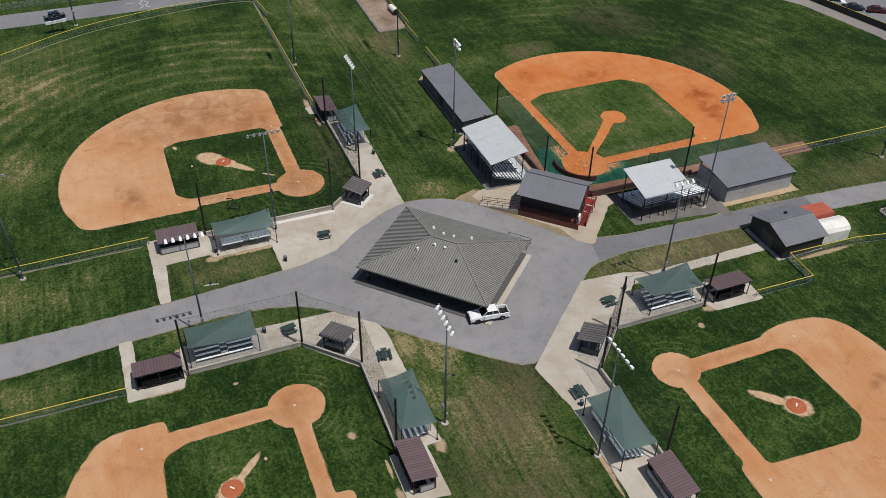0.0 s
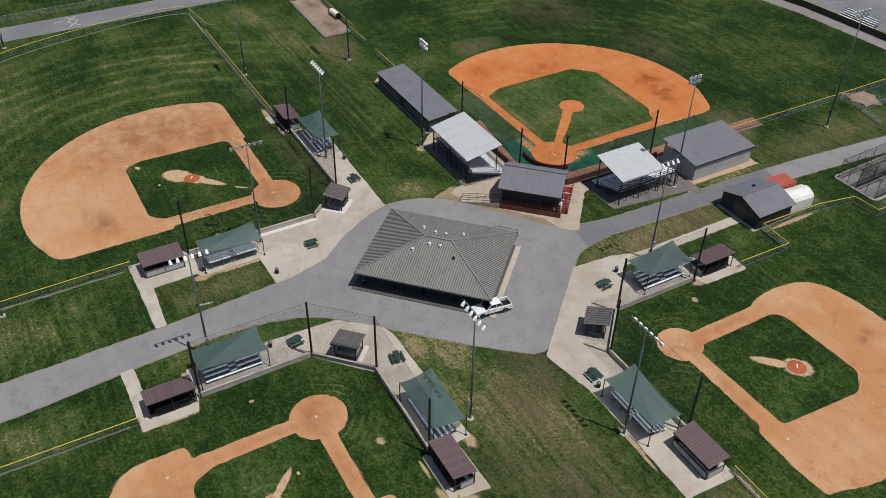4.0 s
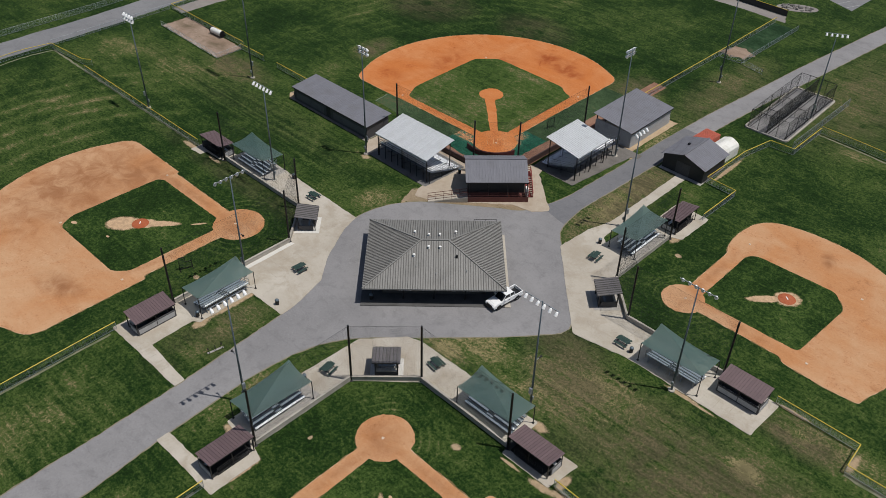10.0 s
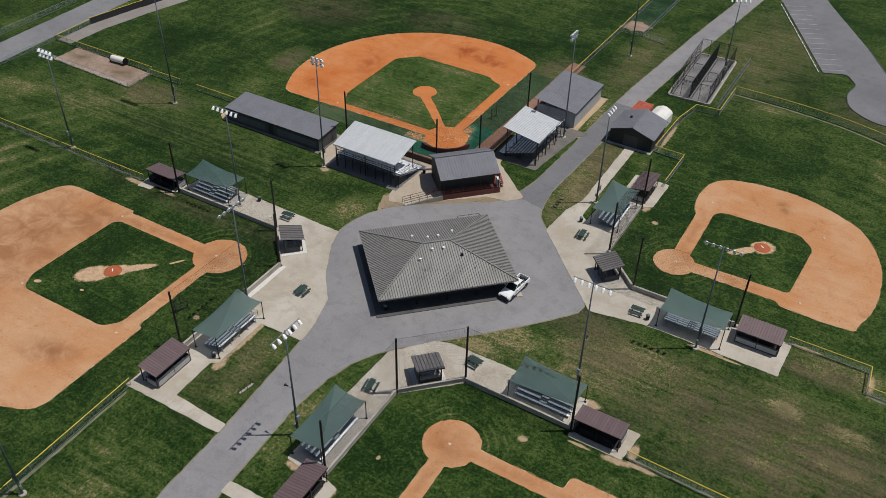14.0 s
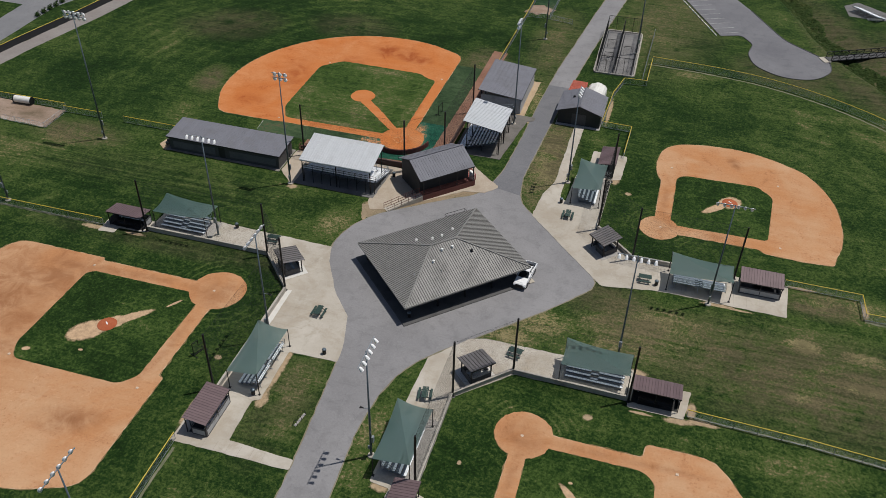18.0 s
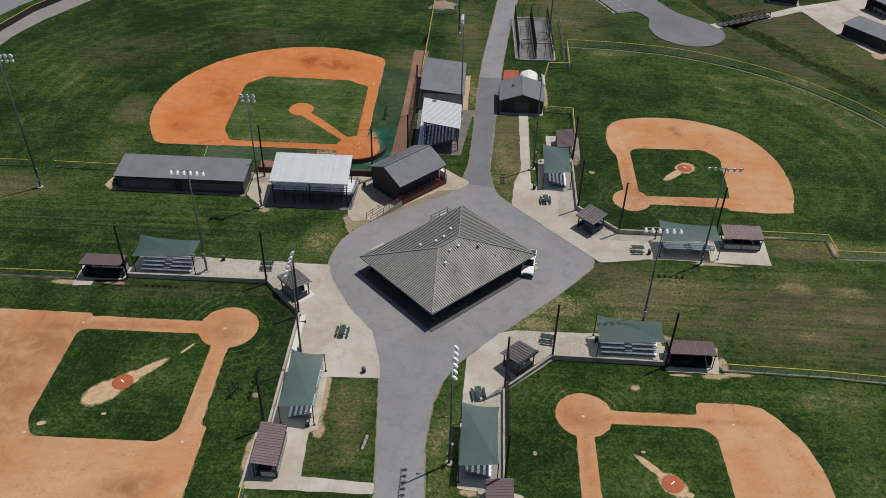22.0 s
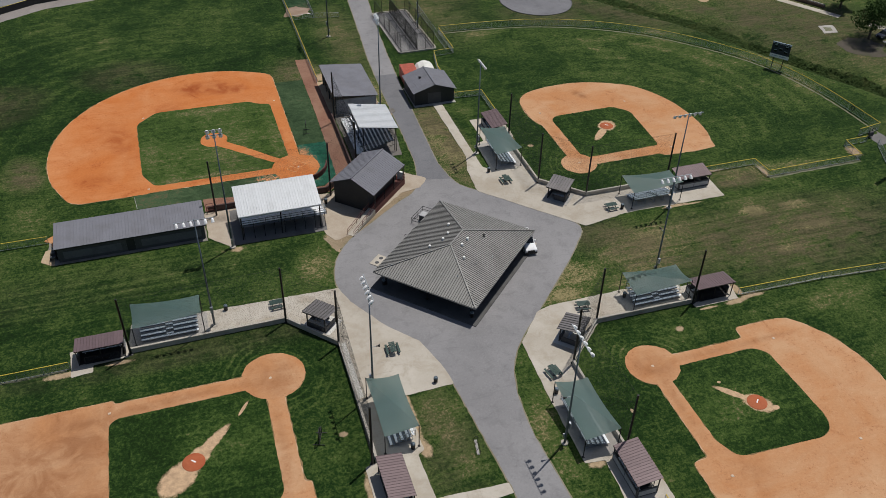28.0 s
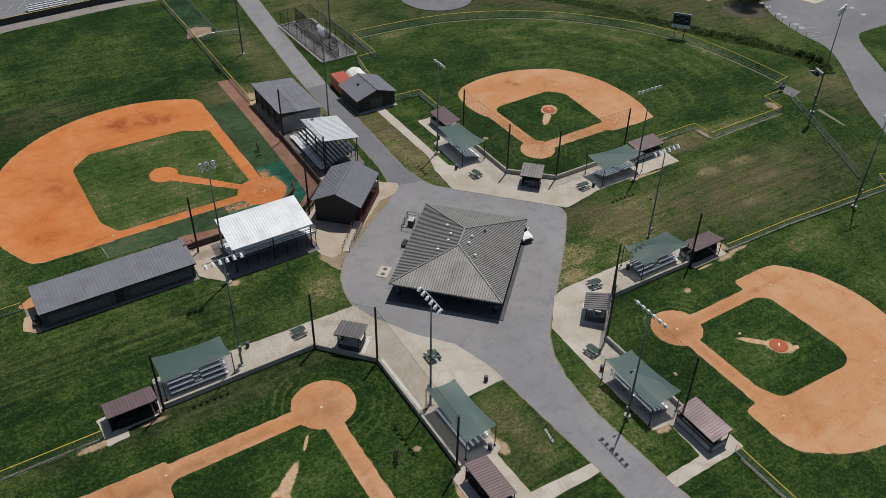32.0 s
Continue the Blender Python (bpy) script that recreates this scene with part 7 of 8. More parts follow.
def press_box():
    t = thing("press_box", pose(-8.25, 22.0, 0.02, 0, 0, 45.5), "black press box with a charcoal ribbed gable roof", "press box")
    hx, hy, ze, zr = 5.0, 4.05, 3.9, 5.75
    for s in (-1, 1):
        ribbed_panels(t, [(-hx, s * hy, ze), (hx, s * hy, ze), (hx, 0, zr), (-hx, 0, zr)], 22, ROOF_DARK)
    part("ridge_cap", Mesh().bar((-hx, 0, zr + 0.03), (hx, 0, zr + 0.03), 0.2), ROOF_DARK, t)
    bx, b0, b1 = 4.55, -2.7, 3.5
    w = Mesh()
    w.box(-bx, bx, b1 - 0.15, b1, 0.0, 1.9).box(-bx, bx, b1 - 0.15, b1, 3.0, 3.85)
    for x in (-bx, -1.6, 1.4, bx - 0.15):
        w.box(x, x + 0.15, b1 - 0.15, b1, 1.9, 3.0)
    w.box(-bx, bx, b0, b0 + 0.15, 0.0, 4.15)
    for s in (-1, 1):
        x = s * (bx - 0.075)
        n = [(b0 + 0.15, 0.0), (b1 - 0.15, 0.0), (b1 - 0.15, 3.95), (0, zr - 0.12), (b0 + 0.15, 4.2)]
        w.add([(x - 0.07, y, z) for y, z in n] + [(x + 0.07, y, z) for y, z in n], [tuple(range(5)), tuple(range(5, 10))[::-1]] + [(i, (i + 1) % 5, 5 + (i + 1) % 5, 5 + i) for i in range(5)])
    part("wall", w, BLACK_WALL, t, "black siding walls")
    for x in (-bx + 0.15, -1.45, 1.55):
        part("window", Mesh().box(x, x + 2.85, b1 - 0.1, b1 - 0.06, 1.9, 3.0), GLASS, t, "dark glass window")
    part("fascia", Mesh().box(-hx, hx, -hy - 0.03, -hy + 0.04, ze - 0.2, ze - 0.02), BLACK, t)
    part("fascia", Mesh().box(-hx, hx, hy - 0.04, hy + 0.03, ze - 0.2, ze - 0.02), BLACK, t)
    # deck and rails along the drive side
    part("deck", Mesh().box(-4.6, 5.2, -3.9, -2.7, 0.85, 1.0), RUSTY, t, "brown-red deck")
    part("deck_skirt", Mesh().box(-4.6, 5.2, -3.92, -3.84, 0.0, 0.85), RUSTY, t, "brown-red boards below the deck")
    for x in (-4.3, -1.3, 1.8, 4.9):
        part("deck_post", Mesh().bar((x, -3.8, 0.9), (x, -3.8, 3.8), 0.14), BLACK, t)
    rail(t, [(-4.6, -3.88, 1.0), (5.2, -3.88, 1.0)], 0.95, RUSTY, 3, 0.05, "deck_rail", 1.6)
    part("end_column", Mesh().box(4.75, 5.15, -3.7, -2.75, 1.0, 2.4), WHITE_PAINT, t, "white end panel of the deck")
    ramp = Mesh().hexa([(-11.0, -4.0, 0.0), (-4.6, -4.0, 0.0), (-4.6, -2.8, 0.0), (-11.0, -2.8, 0.0), (-11.0, -4.0, 0.04), (-4.6, -4.0, 1.0), (-4.6, -2.8, 1.0), (-11.0, -2.8, 0.04)])
    part("ramp", ramp, CONCRETE, t, "pale concrete ramp")
    for y in (-3.95, -2.85):
        rail(t, [(-11.0, y, 0.05), (-4.6, y, 0.98)], 0.95, RUSTY, 2, 0.055, "ramp_rail", 1.3)
    # red stairs
    for i in range(9):
        part("stair_tread", Mesh().box(5.0, 6.1, -2.6 + i * 0.4, -2.6 + i * 0.4 + 0.38, 0.16 + i * 0.17, 0.2 + i * 0.17), RED, t)
    for x in (5.0, 6.1):
        rail(t, [(x, -2.6, 0.1), (x, 1.3, 1.6)], 1.0, RED, 4, 0.07, "stair_rail", 0.7)
    part("landing", Mesh().box(4.6, 6.1, 1.3, 2.8, 1.55, 1.65).bar((6.0, 2.7, 0), (6.0, 2.7, 1.6), 0.1).bar((6.0, 1.4, 0), (6.0, 1.4, 1.6), 0.1), RED, t)
    rail(t, [(6.1, 1.3, 1.65), (6.1, 2.8, 1.65), (4.6, 2.8, 1.65)], 1.0, RED, 3, 0.06, "stair_rail", 0.9)
    part("door", Mesh().box(bx - 0.02, bx + 0.03, 1.4, 2.4, 1.65, 3.6), RED, t, "red door")


press_box()


def long_dugout_west():
    t = thing("dugout_building", pose(-44.9, 20.1, 0.04), "long dark dugout building under a charcoal mono-pitch roof", "dugout", "long dugouts")
    hx, hy = 10.65, 3.0
    ribbed_panels(t, [(-hx, -hy, 2.6), (hx, -hy, 2.6), (hx, hy, 3.1), (-hx, hy, 3.1)], 47, ROOF_DARK, rib=0.035, rib_w=0.09)
    part("fascia", Mesh().box(-hx, hx, -hy - 0.03, -hy + 0.03, 2.4, 2.56), BLACK, t)
    part("fascia", Mesh().box(-hx, hx, hy - 0.03, hy + 0.03, 2.9, 3.06), BLACK, t)
    part("wall", Mesh().box(-hx + 0.3, -0.9, -hy + 0.25, -hy + 0.45, 0, 2.5).box(0.3, hx - 0.3, -hy + 0.25, -hy + 0.45, 0, 2.5).box(-0.9, 0.3, -hy + 0.25, -hy + 0.45, 2.1, 2.5), DARK_WALL, t, "dark grey back wall")
    part("end_wall", Mesh().box(-hx + 0.3, -hx + 0.5, -hy + 0.45, hy - 0.5, 0, 2.6), DARK_WALL, t)
    part("end_wall", Mesh().box(hx - 0.5, hx - 0.3, -hy + 0.45, hy - 0.5, 0, 2.6), DARK_WALL, t)
    part("door", Mesh().box(-0.88, 0.28, -hy + 0.32, -hy + 0.38, 0, 2.1), BLACK_WALL, t, "black door")
    pale = surface("weathered_grey_panel", (0.105, 0.105, 0.115), (0.135, 0.135, 0.145), 3, 0.5, 0.8, 0, 0.01, (0.08, 0.08, 0.085), 0.5)
    for a, b in ((-9.6, -1.6), (1.2, 9.8)):
        part("wall_panel", Mesh().chamfered(a, b, -hy + 0.2, -hy + 0.25, 0.5, 1.75, 0.01), pale, t, "lighter grey wall panel")
    for i in range(8):
        x = -hx + 0.6 + i * (2 * hx - 1.2) / 7
        part("front_post", Mesh().bar((x, hy - 0.45, 0), (x, hy - 0.45, 2.95), 0.14), BLACK, t)
    part("front_rail", Mesh().bar((-hx + 0.6, hy - 0.45, 1.1), (hx - 0.6, hy - 0.45, 1.1), 0.08), BLACK, t)
    part("bench", Mesh().chamfered(-9.5, 9.5, -hy + 0.8, -hy + 1.2, 0.42, 0.48, 0.01).box(-9.4, 9.4, -hy + 0.95, -hy + 1.05, 0, 0.42), ALU, t)


long_dugout_west()


def long_dugout_north():
    t = thing("dugout_building", pose(-3.9, 55.15, 0.04), "grey block dugout building under a charcoal mono-pitch roof", "dugout", "long dugouts")
    hx, hy = 4.2, 6.75
    ribbed_panels(t, [(hx, -hy, 3.15), (hx, hy, 3.15), (-hx, hy, 4.0), (-hx, -hy, 4.0)], 30, ROOF_DARK, rib=0.014, rib_w=0.04)
    part("fascia", Mesh().box(hx - 0.03, hx + 0.03, -hy, hy, 2.95, 3.1), BLACK, t)
    part("fascia", Mesh().box(-hx - 0.03, -hx + 0.03, -hy, hy, 3.8, 3.95), BLACK, t)
    # block walls, laid in courses
    full = Mesh().chamfered(-0.192, 0.192, -0.1, 0.1, 0.0, 0.19, 0.006).made("block")
    full.materials.append(BLOCK)
    part("wall_core", Mesh().box(hx - 0.48, hx - 0.34, -hy + 0.4, hy - 0.4, 0, 3.0).box(-hx + 0.6, hx - 0.5, -hy + 0.3, -hy + 0.44, 0, 3.0).box(-hx + 0.6, hx - 0.5, hy - 0.44, hy - 0.3, 0, 3.0), WALL_C, t)
    for r in range(5, 14):
        for i in range(int((2 * hy - 0.6) / 0.4)):
            y = -hy + 0.5 + i * 0.4 + (0.2 if r % 2 else 0)
            if y < hy - 0.45:
                ob = part("block", full, None, t)
                ob.matrix_basis = pose(hx - 0.34, y, r * 0.2 + 0.02, 0, 0, 90)
    part("wall_base", Mesh().box(hx - 0.44, hx - 0.24, -hy + 0.3, hy - 0.3, 0, 1.02), BLOCK, t, "grey block wall base")
    part("end_wall", Mesh().box(-hx + 0.5, hx - 0.44, -hy + 0.25, -hy + 0.3, 0, 2.9), BLOCK, t, "grey block end wall")
    part("end_wall", Mesh().box(-hx + 0.5, hx - 0.44, hy - 0.3, hy - 0.25, 0, 2.9), BLOCK, t, "grey block end wall")
    for i in range(5):
        y = -hy + 0.6 + i * (2 * hy - 1.2) / 4
        part("front_post", Mesh().bar((-hx + 0.5, y, 0), (-hx + 0.5, y, 3.8), 0.14), BLACK, t)
    part("front_rail", Mesh().bar((-hx + 0.5, -hy + 0.6, 1.1), (-hx + 0.5, hy - 0.6, 1.1), 0.08), BLACK, t)
    part("bench", Mesh().chamfered(hx - 1.2, hx - 0.8, -5.9, 5.9, 0.42, 0.48, 0.01).box(hx - 1.05, hx - 0.95, -5.8, 5.8, 0, 0.42), ALU, t)


long_dugout_north()


# ---- shed, container and store by the north road ----
def shed():
    t = thing("shed", pose(11.2, 51.6, 0.0, 0, 0, 0), "black shed with a charcoal ribbed gable roof", "shed")
    hx, hy, ze, zr = 4.3, 3.95, 2.7, 4.1
    for s in (-1, 1):
        ribbed_panels(t, [(s * hx, -hy, ze), (s * hx, hy, ze), (0, hy, zr), (0, -hy, zr)], 18, ROOF_DARK, rib=0.018, rib_w=0.04)
    part("ridge_cap", Mesh().bar((0, -hy, zr + 0.02), (0, hy, zr + 0.02), 0.18), ROOF_DARK, t)
    b = 3.9
    n = [(-b, 0.0), (b, 0.0), (b, ze - 0.05), (0, zr - 0.12), (-b, ze - 0.05)]
    w = Mesh()
    for y in (-3.5, 3.5):
        w.add([(x, y - 0.08, z) for x, z in n] + [(x, y + 0.08, z) for x, z in n], [tuple(range(5)), tuple(range(5, 10))[::-1]] + [(i, (i + 1) % 5, 5 + (i + 1) % 5, 5 + i) for i in range(5)])
    w.box(-b, -b + 0.15, -3.42, 3.42, 0, ze - 0.05).box(b - 0.15, b, -3.42, 3.42, 0, ze - 0.05)
    part("wall", w, BLACK_WALL, t, "black siding walls")
    part("door", Mesh().box(-1.3, 1.3, -3.62, -3.58, 0, 2.3), DARK_WALL, t, "dark double door")
    part("roof_vent", Mesh().chamfered(-1.9, -1.5, 0.3, 0.7, 3.3, 3.85, 0.04), BLACK, t)
    part("floor_slab", Mesh().box(-4.1, 4.1, -4.3, 3.8, -0.05, 0.05), CONCRETE_GREY, t)


shed()
t = thing("shipping_container", pose(9.2, 58.3, 0.0, 0, 0, -3), "faded red shipping container with a corrugated roof", "container")
part("body", Mesh().box(-1.45, 1.45, -2.6, 2.6, 0.1, 2.45), RED_BOX, t)
m = Mesh()
for i in range(17):
    m.box(-1.4, 1.4, -2.5 + i * 0.3, -2.5 + i * 0.3 + 0.14, 2.45, 2.49)
part("roof_ribs", m, RED_BOX, t)
for y in (-2.5, 2.2):
    part("skid", Mesh().box(-1.4, 1.4, y, y + 0.3, 0, 0.1), BLACK, t)
t = thing("storage_hut", pose(12.7, 57.9, 0.0, 0, 0, -3), "white metal storage hut with a bowed roof", "storage hut")
n = [(-1.75, 0.0), (1.75, 0.0), (1.75, 1.8), (1.35, 2.3), (0.25, 2.75), (-0.25, 2.75), (-1.35, 2.3), (-1.75, 1.8)]
part("body", Mesh().add([(x, -3.0, z) for x, z in n] + [(x, 3.0, z) for x, z in n], [tuple(range(8)), tuple(range(8, 16))[::-1]] + [(i, (i + 1) % 8, 8 + (i + 1) % 8, 8 + i) for i in range(8)]), WHITE_SHEET, t)
m = Mesh()
for k in range(9):
    y = -2.9 + k * 0.72
    for a, b in zip(n[2:], n[3:]):
        m.bar((a[0], y, a[1]), (b[0], y, b[1]), 0.05)
part("roof_rib", m, WHITE_SHEET, t)
part("door", Mesh().box(-0.9, 0.9, -3.05, -3.0, 0.0, 1.75), BLOCK, t, "pale grey roller door")

# ---- batting cages ----
t = thing("batting_cage", pose(10.6, 70.6, 0.0, 0, 0, 1.5), "twin black netted batting cages on a kerbed grey floor", "batting cage")
CAGE_FLOOR = surface("dusty_grey_cage_floor", (0.17, 0.166, 0.166), (0.23, 0.225, 0.222), 4, 0.35, 0.95, 0, 0.01, (0.11, 0.106, 0.105), 0.8)
CW, CL, CH = 8.2, 21.6, 3.7
part("floor", Mesh().box(0.2, CW - 0.2, 0.2, CL - 0.2, -0.05, 0.05), CAGE_FLOOR, t, "grey gravel floor")
k = round_path([(0, 0), (CW, 0), (CW, CL), (0, CL)], 0.8)
for p, q in zip(k, k[1:] + k[:1]):
    part("kerb", Mesh().bar((*p, 0.1), (*q, 0.1), 0.3), WALL_C, t)
for x in (0.5, CW / 2, CW - 0.5):
    for i in range(6):
        y = 0.5 + i * (CL - 1.0) / 5
        part("cage_post", Mesh().bar((x, y, 0), (x, y, CH), 0.09, 8), BLACK, t)
    part("cage_rail", Mesh().bar((x, 0.5, CH), (x, CL - 0.5, CH), 0.05), BLACK, t)
    part("net", net_panel((x, 0.5), (x, CL - 0.5), 0.1, CH - 0.05, 0.085 if x == CW / 2 else 0.1, 0.016 if x == CW / 2 else 0.008), NETTING, t, "black net")
for y in (0.5, CL - 0.5):
    part("net", net_panel((0.5, y), (CW - 0.5, y), 0.1, CH - 0.05, 0.12), NETTING, t, "black net")
    part("cage_rail", Mesh().bar((0.5, y, CH), (CW - 0.5, y, CH), 0.05), BLACK, t)
    for px in (2.3, 5.9):
        part("cage_post", Mesh().bar((px, y, 0), (px, y, CH), 0.09, 8), BLACK, t)
for x in (0.75, CW / 2 - 0.35, CW / 2 + 0.35, CW - 0.75):
    part("edge_mat", Mesh().chamfered(x - 0.1, x + 0.1, 0.7, CL - 0.7, 0.05, 0.07, 0.005), BLACK, t, "black rubber strip")
for x, y in ((2.3, 12.5), (6.0, 10.0), (2.3, 6.0)):
    part("pitching_screen", Mesh().bar((x - 0.9, y, 0.05), (x - 0.9, y, 2.0), 0.06).bar((x + 0.9, y, 0.05), (x + 0.9, y, 2.0), 0.06).bar((x - 0.9, y, 2.0), (x + 0.9, y, 2.0), 0.06).add(net_panel((x - 0.9, y), (x + 0.9, y), 0.1, 1.95, 0.12).v, net_panel((x - 0.9, y), (x + 0.9, y), 0.1, 1.95, 0.12).f), BLACK, t, "framed pitching screen")

# ---- fences ----
CAP = "chain link fence with a yellow top cap"
fence([(-53.5, -5.3), (-93.6, -5.6)], 1.25, CAP)
fence([(-94.8, -3.4), (-96.4, -4.5)] + SW_FENCE, 1.25, CAP)
fence([(-21.4, -38.9), (-20.5, -78)], 1.25, CAP)
fence([(8.3, -44.9), (8.0, -82)], 1.25, CAP)
fence([(35.6, -17.3), (49.4, -17.7), (71, -19.3), (72.5, -16.6), (80, -20)], 1.25, CAP)
fence([(47.3, 11.9), (57.7, 11.8), (57.9, 7.8), (76.8, 7.9), (77.2, 12.6), (82.0, 12.6)], 1.25, CAP)
fence([(82.0, 14.8)] + NE_FENCE, 1.5, CAP)
fence([(21.7, 78.4), (21.6, 67.8), (17.2, 67.5), (15.9, 60.8), (15.5, 48.9), (20.9, 48.6), (20.7, 39.0)], 1.25, CAP)
fence([(-57, 22.7), (-68, 22.8)], 1.25, CAP)
fence([(-72.5, 22.8), (-80.5, 22.7)], 1.25, CAP)
fence([(-80.8, 23.6), (-108.6, 23.6), (-109, 33)], 1.25, CAP)
fence(WALL_LINE[1:7], 1.5, "black screened outfield fence with a yellow cap", YELLOW, 3.0, STEEL, BLACK_WALL, "outfield_wall")
fence(WALL_LINE[6:], 1.5, "black screened outfield fence with a yellow cap", YELLOW, 3.0, STEEL, BLACK_WALL, "outfield_wall")
fence([(-8.6, 62.4), (-8.2, 95), (-8.2, 119)], 1.25, CAP)
fence([(-3.0, 93.8), (2.4, 92.6)], 1.1, "plain grey chain link fence", None)
fence([(-8.2, 93.6), (-3.0, 93.9), (-2.6, 118.7)], 1.1, "plain grey chain link fence round the bullpen", None)
fence([(83.2, 11.0), (74.3, -7.0), (70.2, -15.0)], 1.2, "plain grey chain link fence", None)
fence([(-102.3, 17.0), (-80.2, 16.5), (-80.2, 22.6)], 1.1, "plain grey chain link fence round the bullpen", None)
fence([(20.6, 69.5), (20.8, 92.5)], 1.6, "plain grey chain link fence by the batting cages", None)

fence([(-109.0, -5.4), (-108.9, 23.2)], 1.3, "plain grey chain link fence beside the road", None)
fence([(-120.9, -70), (-120.8, -17), (-120.4, 11), (-121.6, 40)], 1.3, "plain grey chain link fence beside the road", None)

# gates and scoring odds and ends
t = thing("gate", pose(83.6, 13.6, 0.03), "dark steel gate unit at the fence opening", "gate")
part("gate_frame", Mesh().bar((-0.6, 0, 0), (-0.6, 0, 1.6), 0.09).bar((0.7, 0.6, 0), (0.7, 0.6, 1.6), 0.09).bar((-0.6, 0, 1.5), (0.7, 0.6, 1.5), 0.07).bar((-0.6, 0, 0.15), (0.7, 0.6, 0.15), 0.07), BLACK, t)
part("panel", Mesh().chamfered(-0.4, 0.5, -0.1, 0.3, 0.3, 1.2, 0.02), DARK_WALL, t)


def scoreboard(x, y, rot, wings=False, tall=0.78):
    """Dark panel on two posts; wings: with a pair of modules set at its sides."""
    t = thing("scoreboard", pose(x, y, 0, 0, 0, rot) @ Matrix.Diagonal((0.78, 0.78, tall, 1)), "dark blue scoreboard with a pale sponsor strip on two posts", "scoreboard", "scoreboards")
    w = 1.3 if wings else 2.4
    for s in (-1, 1):
        part("post", Mesh().bar((s * 1.3, 0.1, 0), (s * 1.3, 0.1, 6.0), 0.2), BLACK, t)
        if wings:
            part("side_module", Mesh().chamfered(s * 2.05 - 0.7, s * 2.05 + 0.7, -0.16, 0.02, 3.75, 5.3, 0.02), BOARD, t, "dark side module")
            part("digit_window", Mesh().box(s * 2.05 - 0.4, s * 2.05 + 0.4, -0.185, -0.16, 4.1, 4.7), GLASS, t)
            part("bar", Mesh().box(s * 2.05 - 0.5, s * 2.05 + 0.5, -0.18, -0.16, 4.9, 5.12), SIGN_PALE, t)
    part("panel", Mesh().chamfered(-w, w, -0.2, 0.0, 3.6, 6.1, 0.02), BOARD, t, "dark blue panel")
    part("header", Mesh().chamfered(-w - 0.05, w + 0.05, -0.22, 0.02, 6.1, 6.5, 0.02), SIGN_PALE, t, "pale header strip")
    for i in range(5):
        part("bar", Mesh().box(w * (-0.8 + i * 0.35), w * (-0.57 + i * 0.35), -0.24, -0.22, 6.2, 6.4), BOARD, t)
    part("sponsor_strip", Mesh().chamfered(-2.75 if wings else -2.45, 2.75 if wings else 2.45, -0.22, 0.02, 2.75, 3.6, 0.02), WHITE_PAINT, t, "white strip with plain bars")
    for a, b, z in ((-1.9, -0.3, 3.2), (0.0, 1.8, 3.2)):
        part("bar", Mesh().box(a, b, -0.24, -0.22, z - 0.1, z + 0.1), SIGN_PALE, t)
    for k, z in ((-0.7, 5.3), (0.42, 5.3), (-0.16, 4.6), (-0.7, 4.1), (0.42, 4.1)):
        part("digit_window", Mesh().box(w * k, w * k + 0.31 * w, -0.215, -0.2, z, z + 0.4), GLASS, t)
        part("bar", Mesh().box(w * k, w * k + 0.31 * w, -0.212, -0.2, z + 0.45, z + 0.58), SIGN_PALE, t)


scoreboard(83.8, 42.6, -52, tall=0.88)
scoreboard(-104.0, -48.4, 100, True)

# oval bed of broken rock beyond the outfield wall
t = thing("rock_bed", pose(-8.5, 130.5, 0.02, 0, 0, 32), "oval bed of dark and pale broken rocks with a gravel rim", "rock bed")
part("rim", Mesh().prism(ragged(arc(0, 0, 1.0, 0, 351, 39), 2.0, 0.0, 3), 0, 0.05), GRAVEL, t).scale = (4.8, 2.3, 1)
ROCK = surface("broken_rock", (0.10, 0.095, 0.09), (0.30, 0.28, 0.26), 2.0, 1.2, 0.9, 0, 0.02, (0.05, 0.048, 0.046), 0.8, True, 0.5)
stones = []
for k in range(4):
    stone = Mesh().lathe(0, 0, [(0.05, -0.1), (0.42, 0.0), (0.5, 0.18), (0.3, 0.36), (0.06, 0.4)], 5 + k % 2).made("stone")
    stone.materials.append(ROCK)
    stones.append(stone)
srng = random.Random(7)
for k in range(46):
    a, r = srng.uniform(0, 6.28), math.sqrt(srng.uniform(0, 0.8))
    ob = part("stone", stones[k % 4], None, t)
    ob.location = (4.2 * r * math.cos(a), 1.8 * r * math.sin(a), 0.05)
    ob.rotation_euler = (srng.uniform(-0.4, 0.4), srng.uniform(-0.4, 0.4), srng.uniform(0, 6.28))
    q = srng.uniform(0.5, 1.2)
    ob.scale = (q * srng.uniform(0.7, 1.4), q, q * srng.uniform(0.6, 1.0))

t = thing("culvert", pose(97.4, 15.6, -0.9, 0, 0, 70), "pale concrete culvert head with a dark pipe mouth", "culvert")
part("head_wall", Mesh().chamfered(-1.3, 1.3, -0.25, 0.25, 0, 1.3, 0.05), WALL_C, t)
part("pipe_mouth", Mesh().bar((0, 0.2, 0.5), (0, 0.34, 0.5), 0.9, 16), BLACK, t, "dark pipe mouth")
for q in (-1, 1):
    part("wing_wall", Mesh().bar((q * 1.2, 0.2, 0.5), (q * 2.2, 1.4, 0.3), 0.3), WALL_C, t)
t = thing("hanging_tyre", pose(86.75, 22.6, 0.9, 0, 90, 0), "black tyre hung on the outfield fence", "tyre")
m = Mesh()
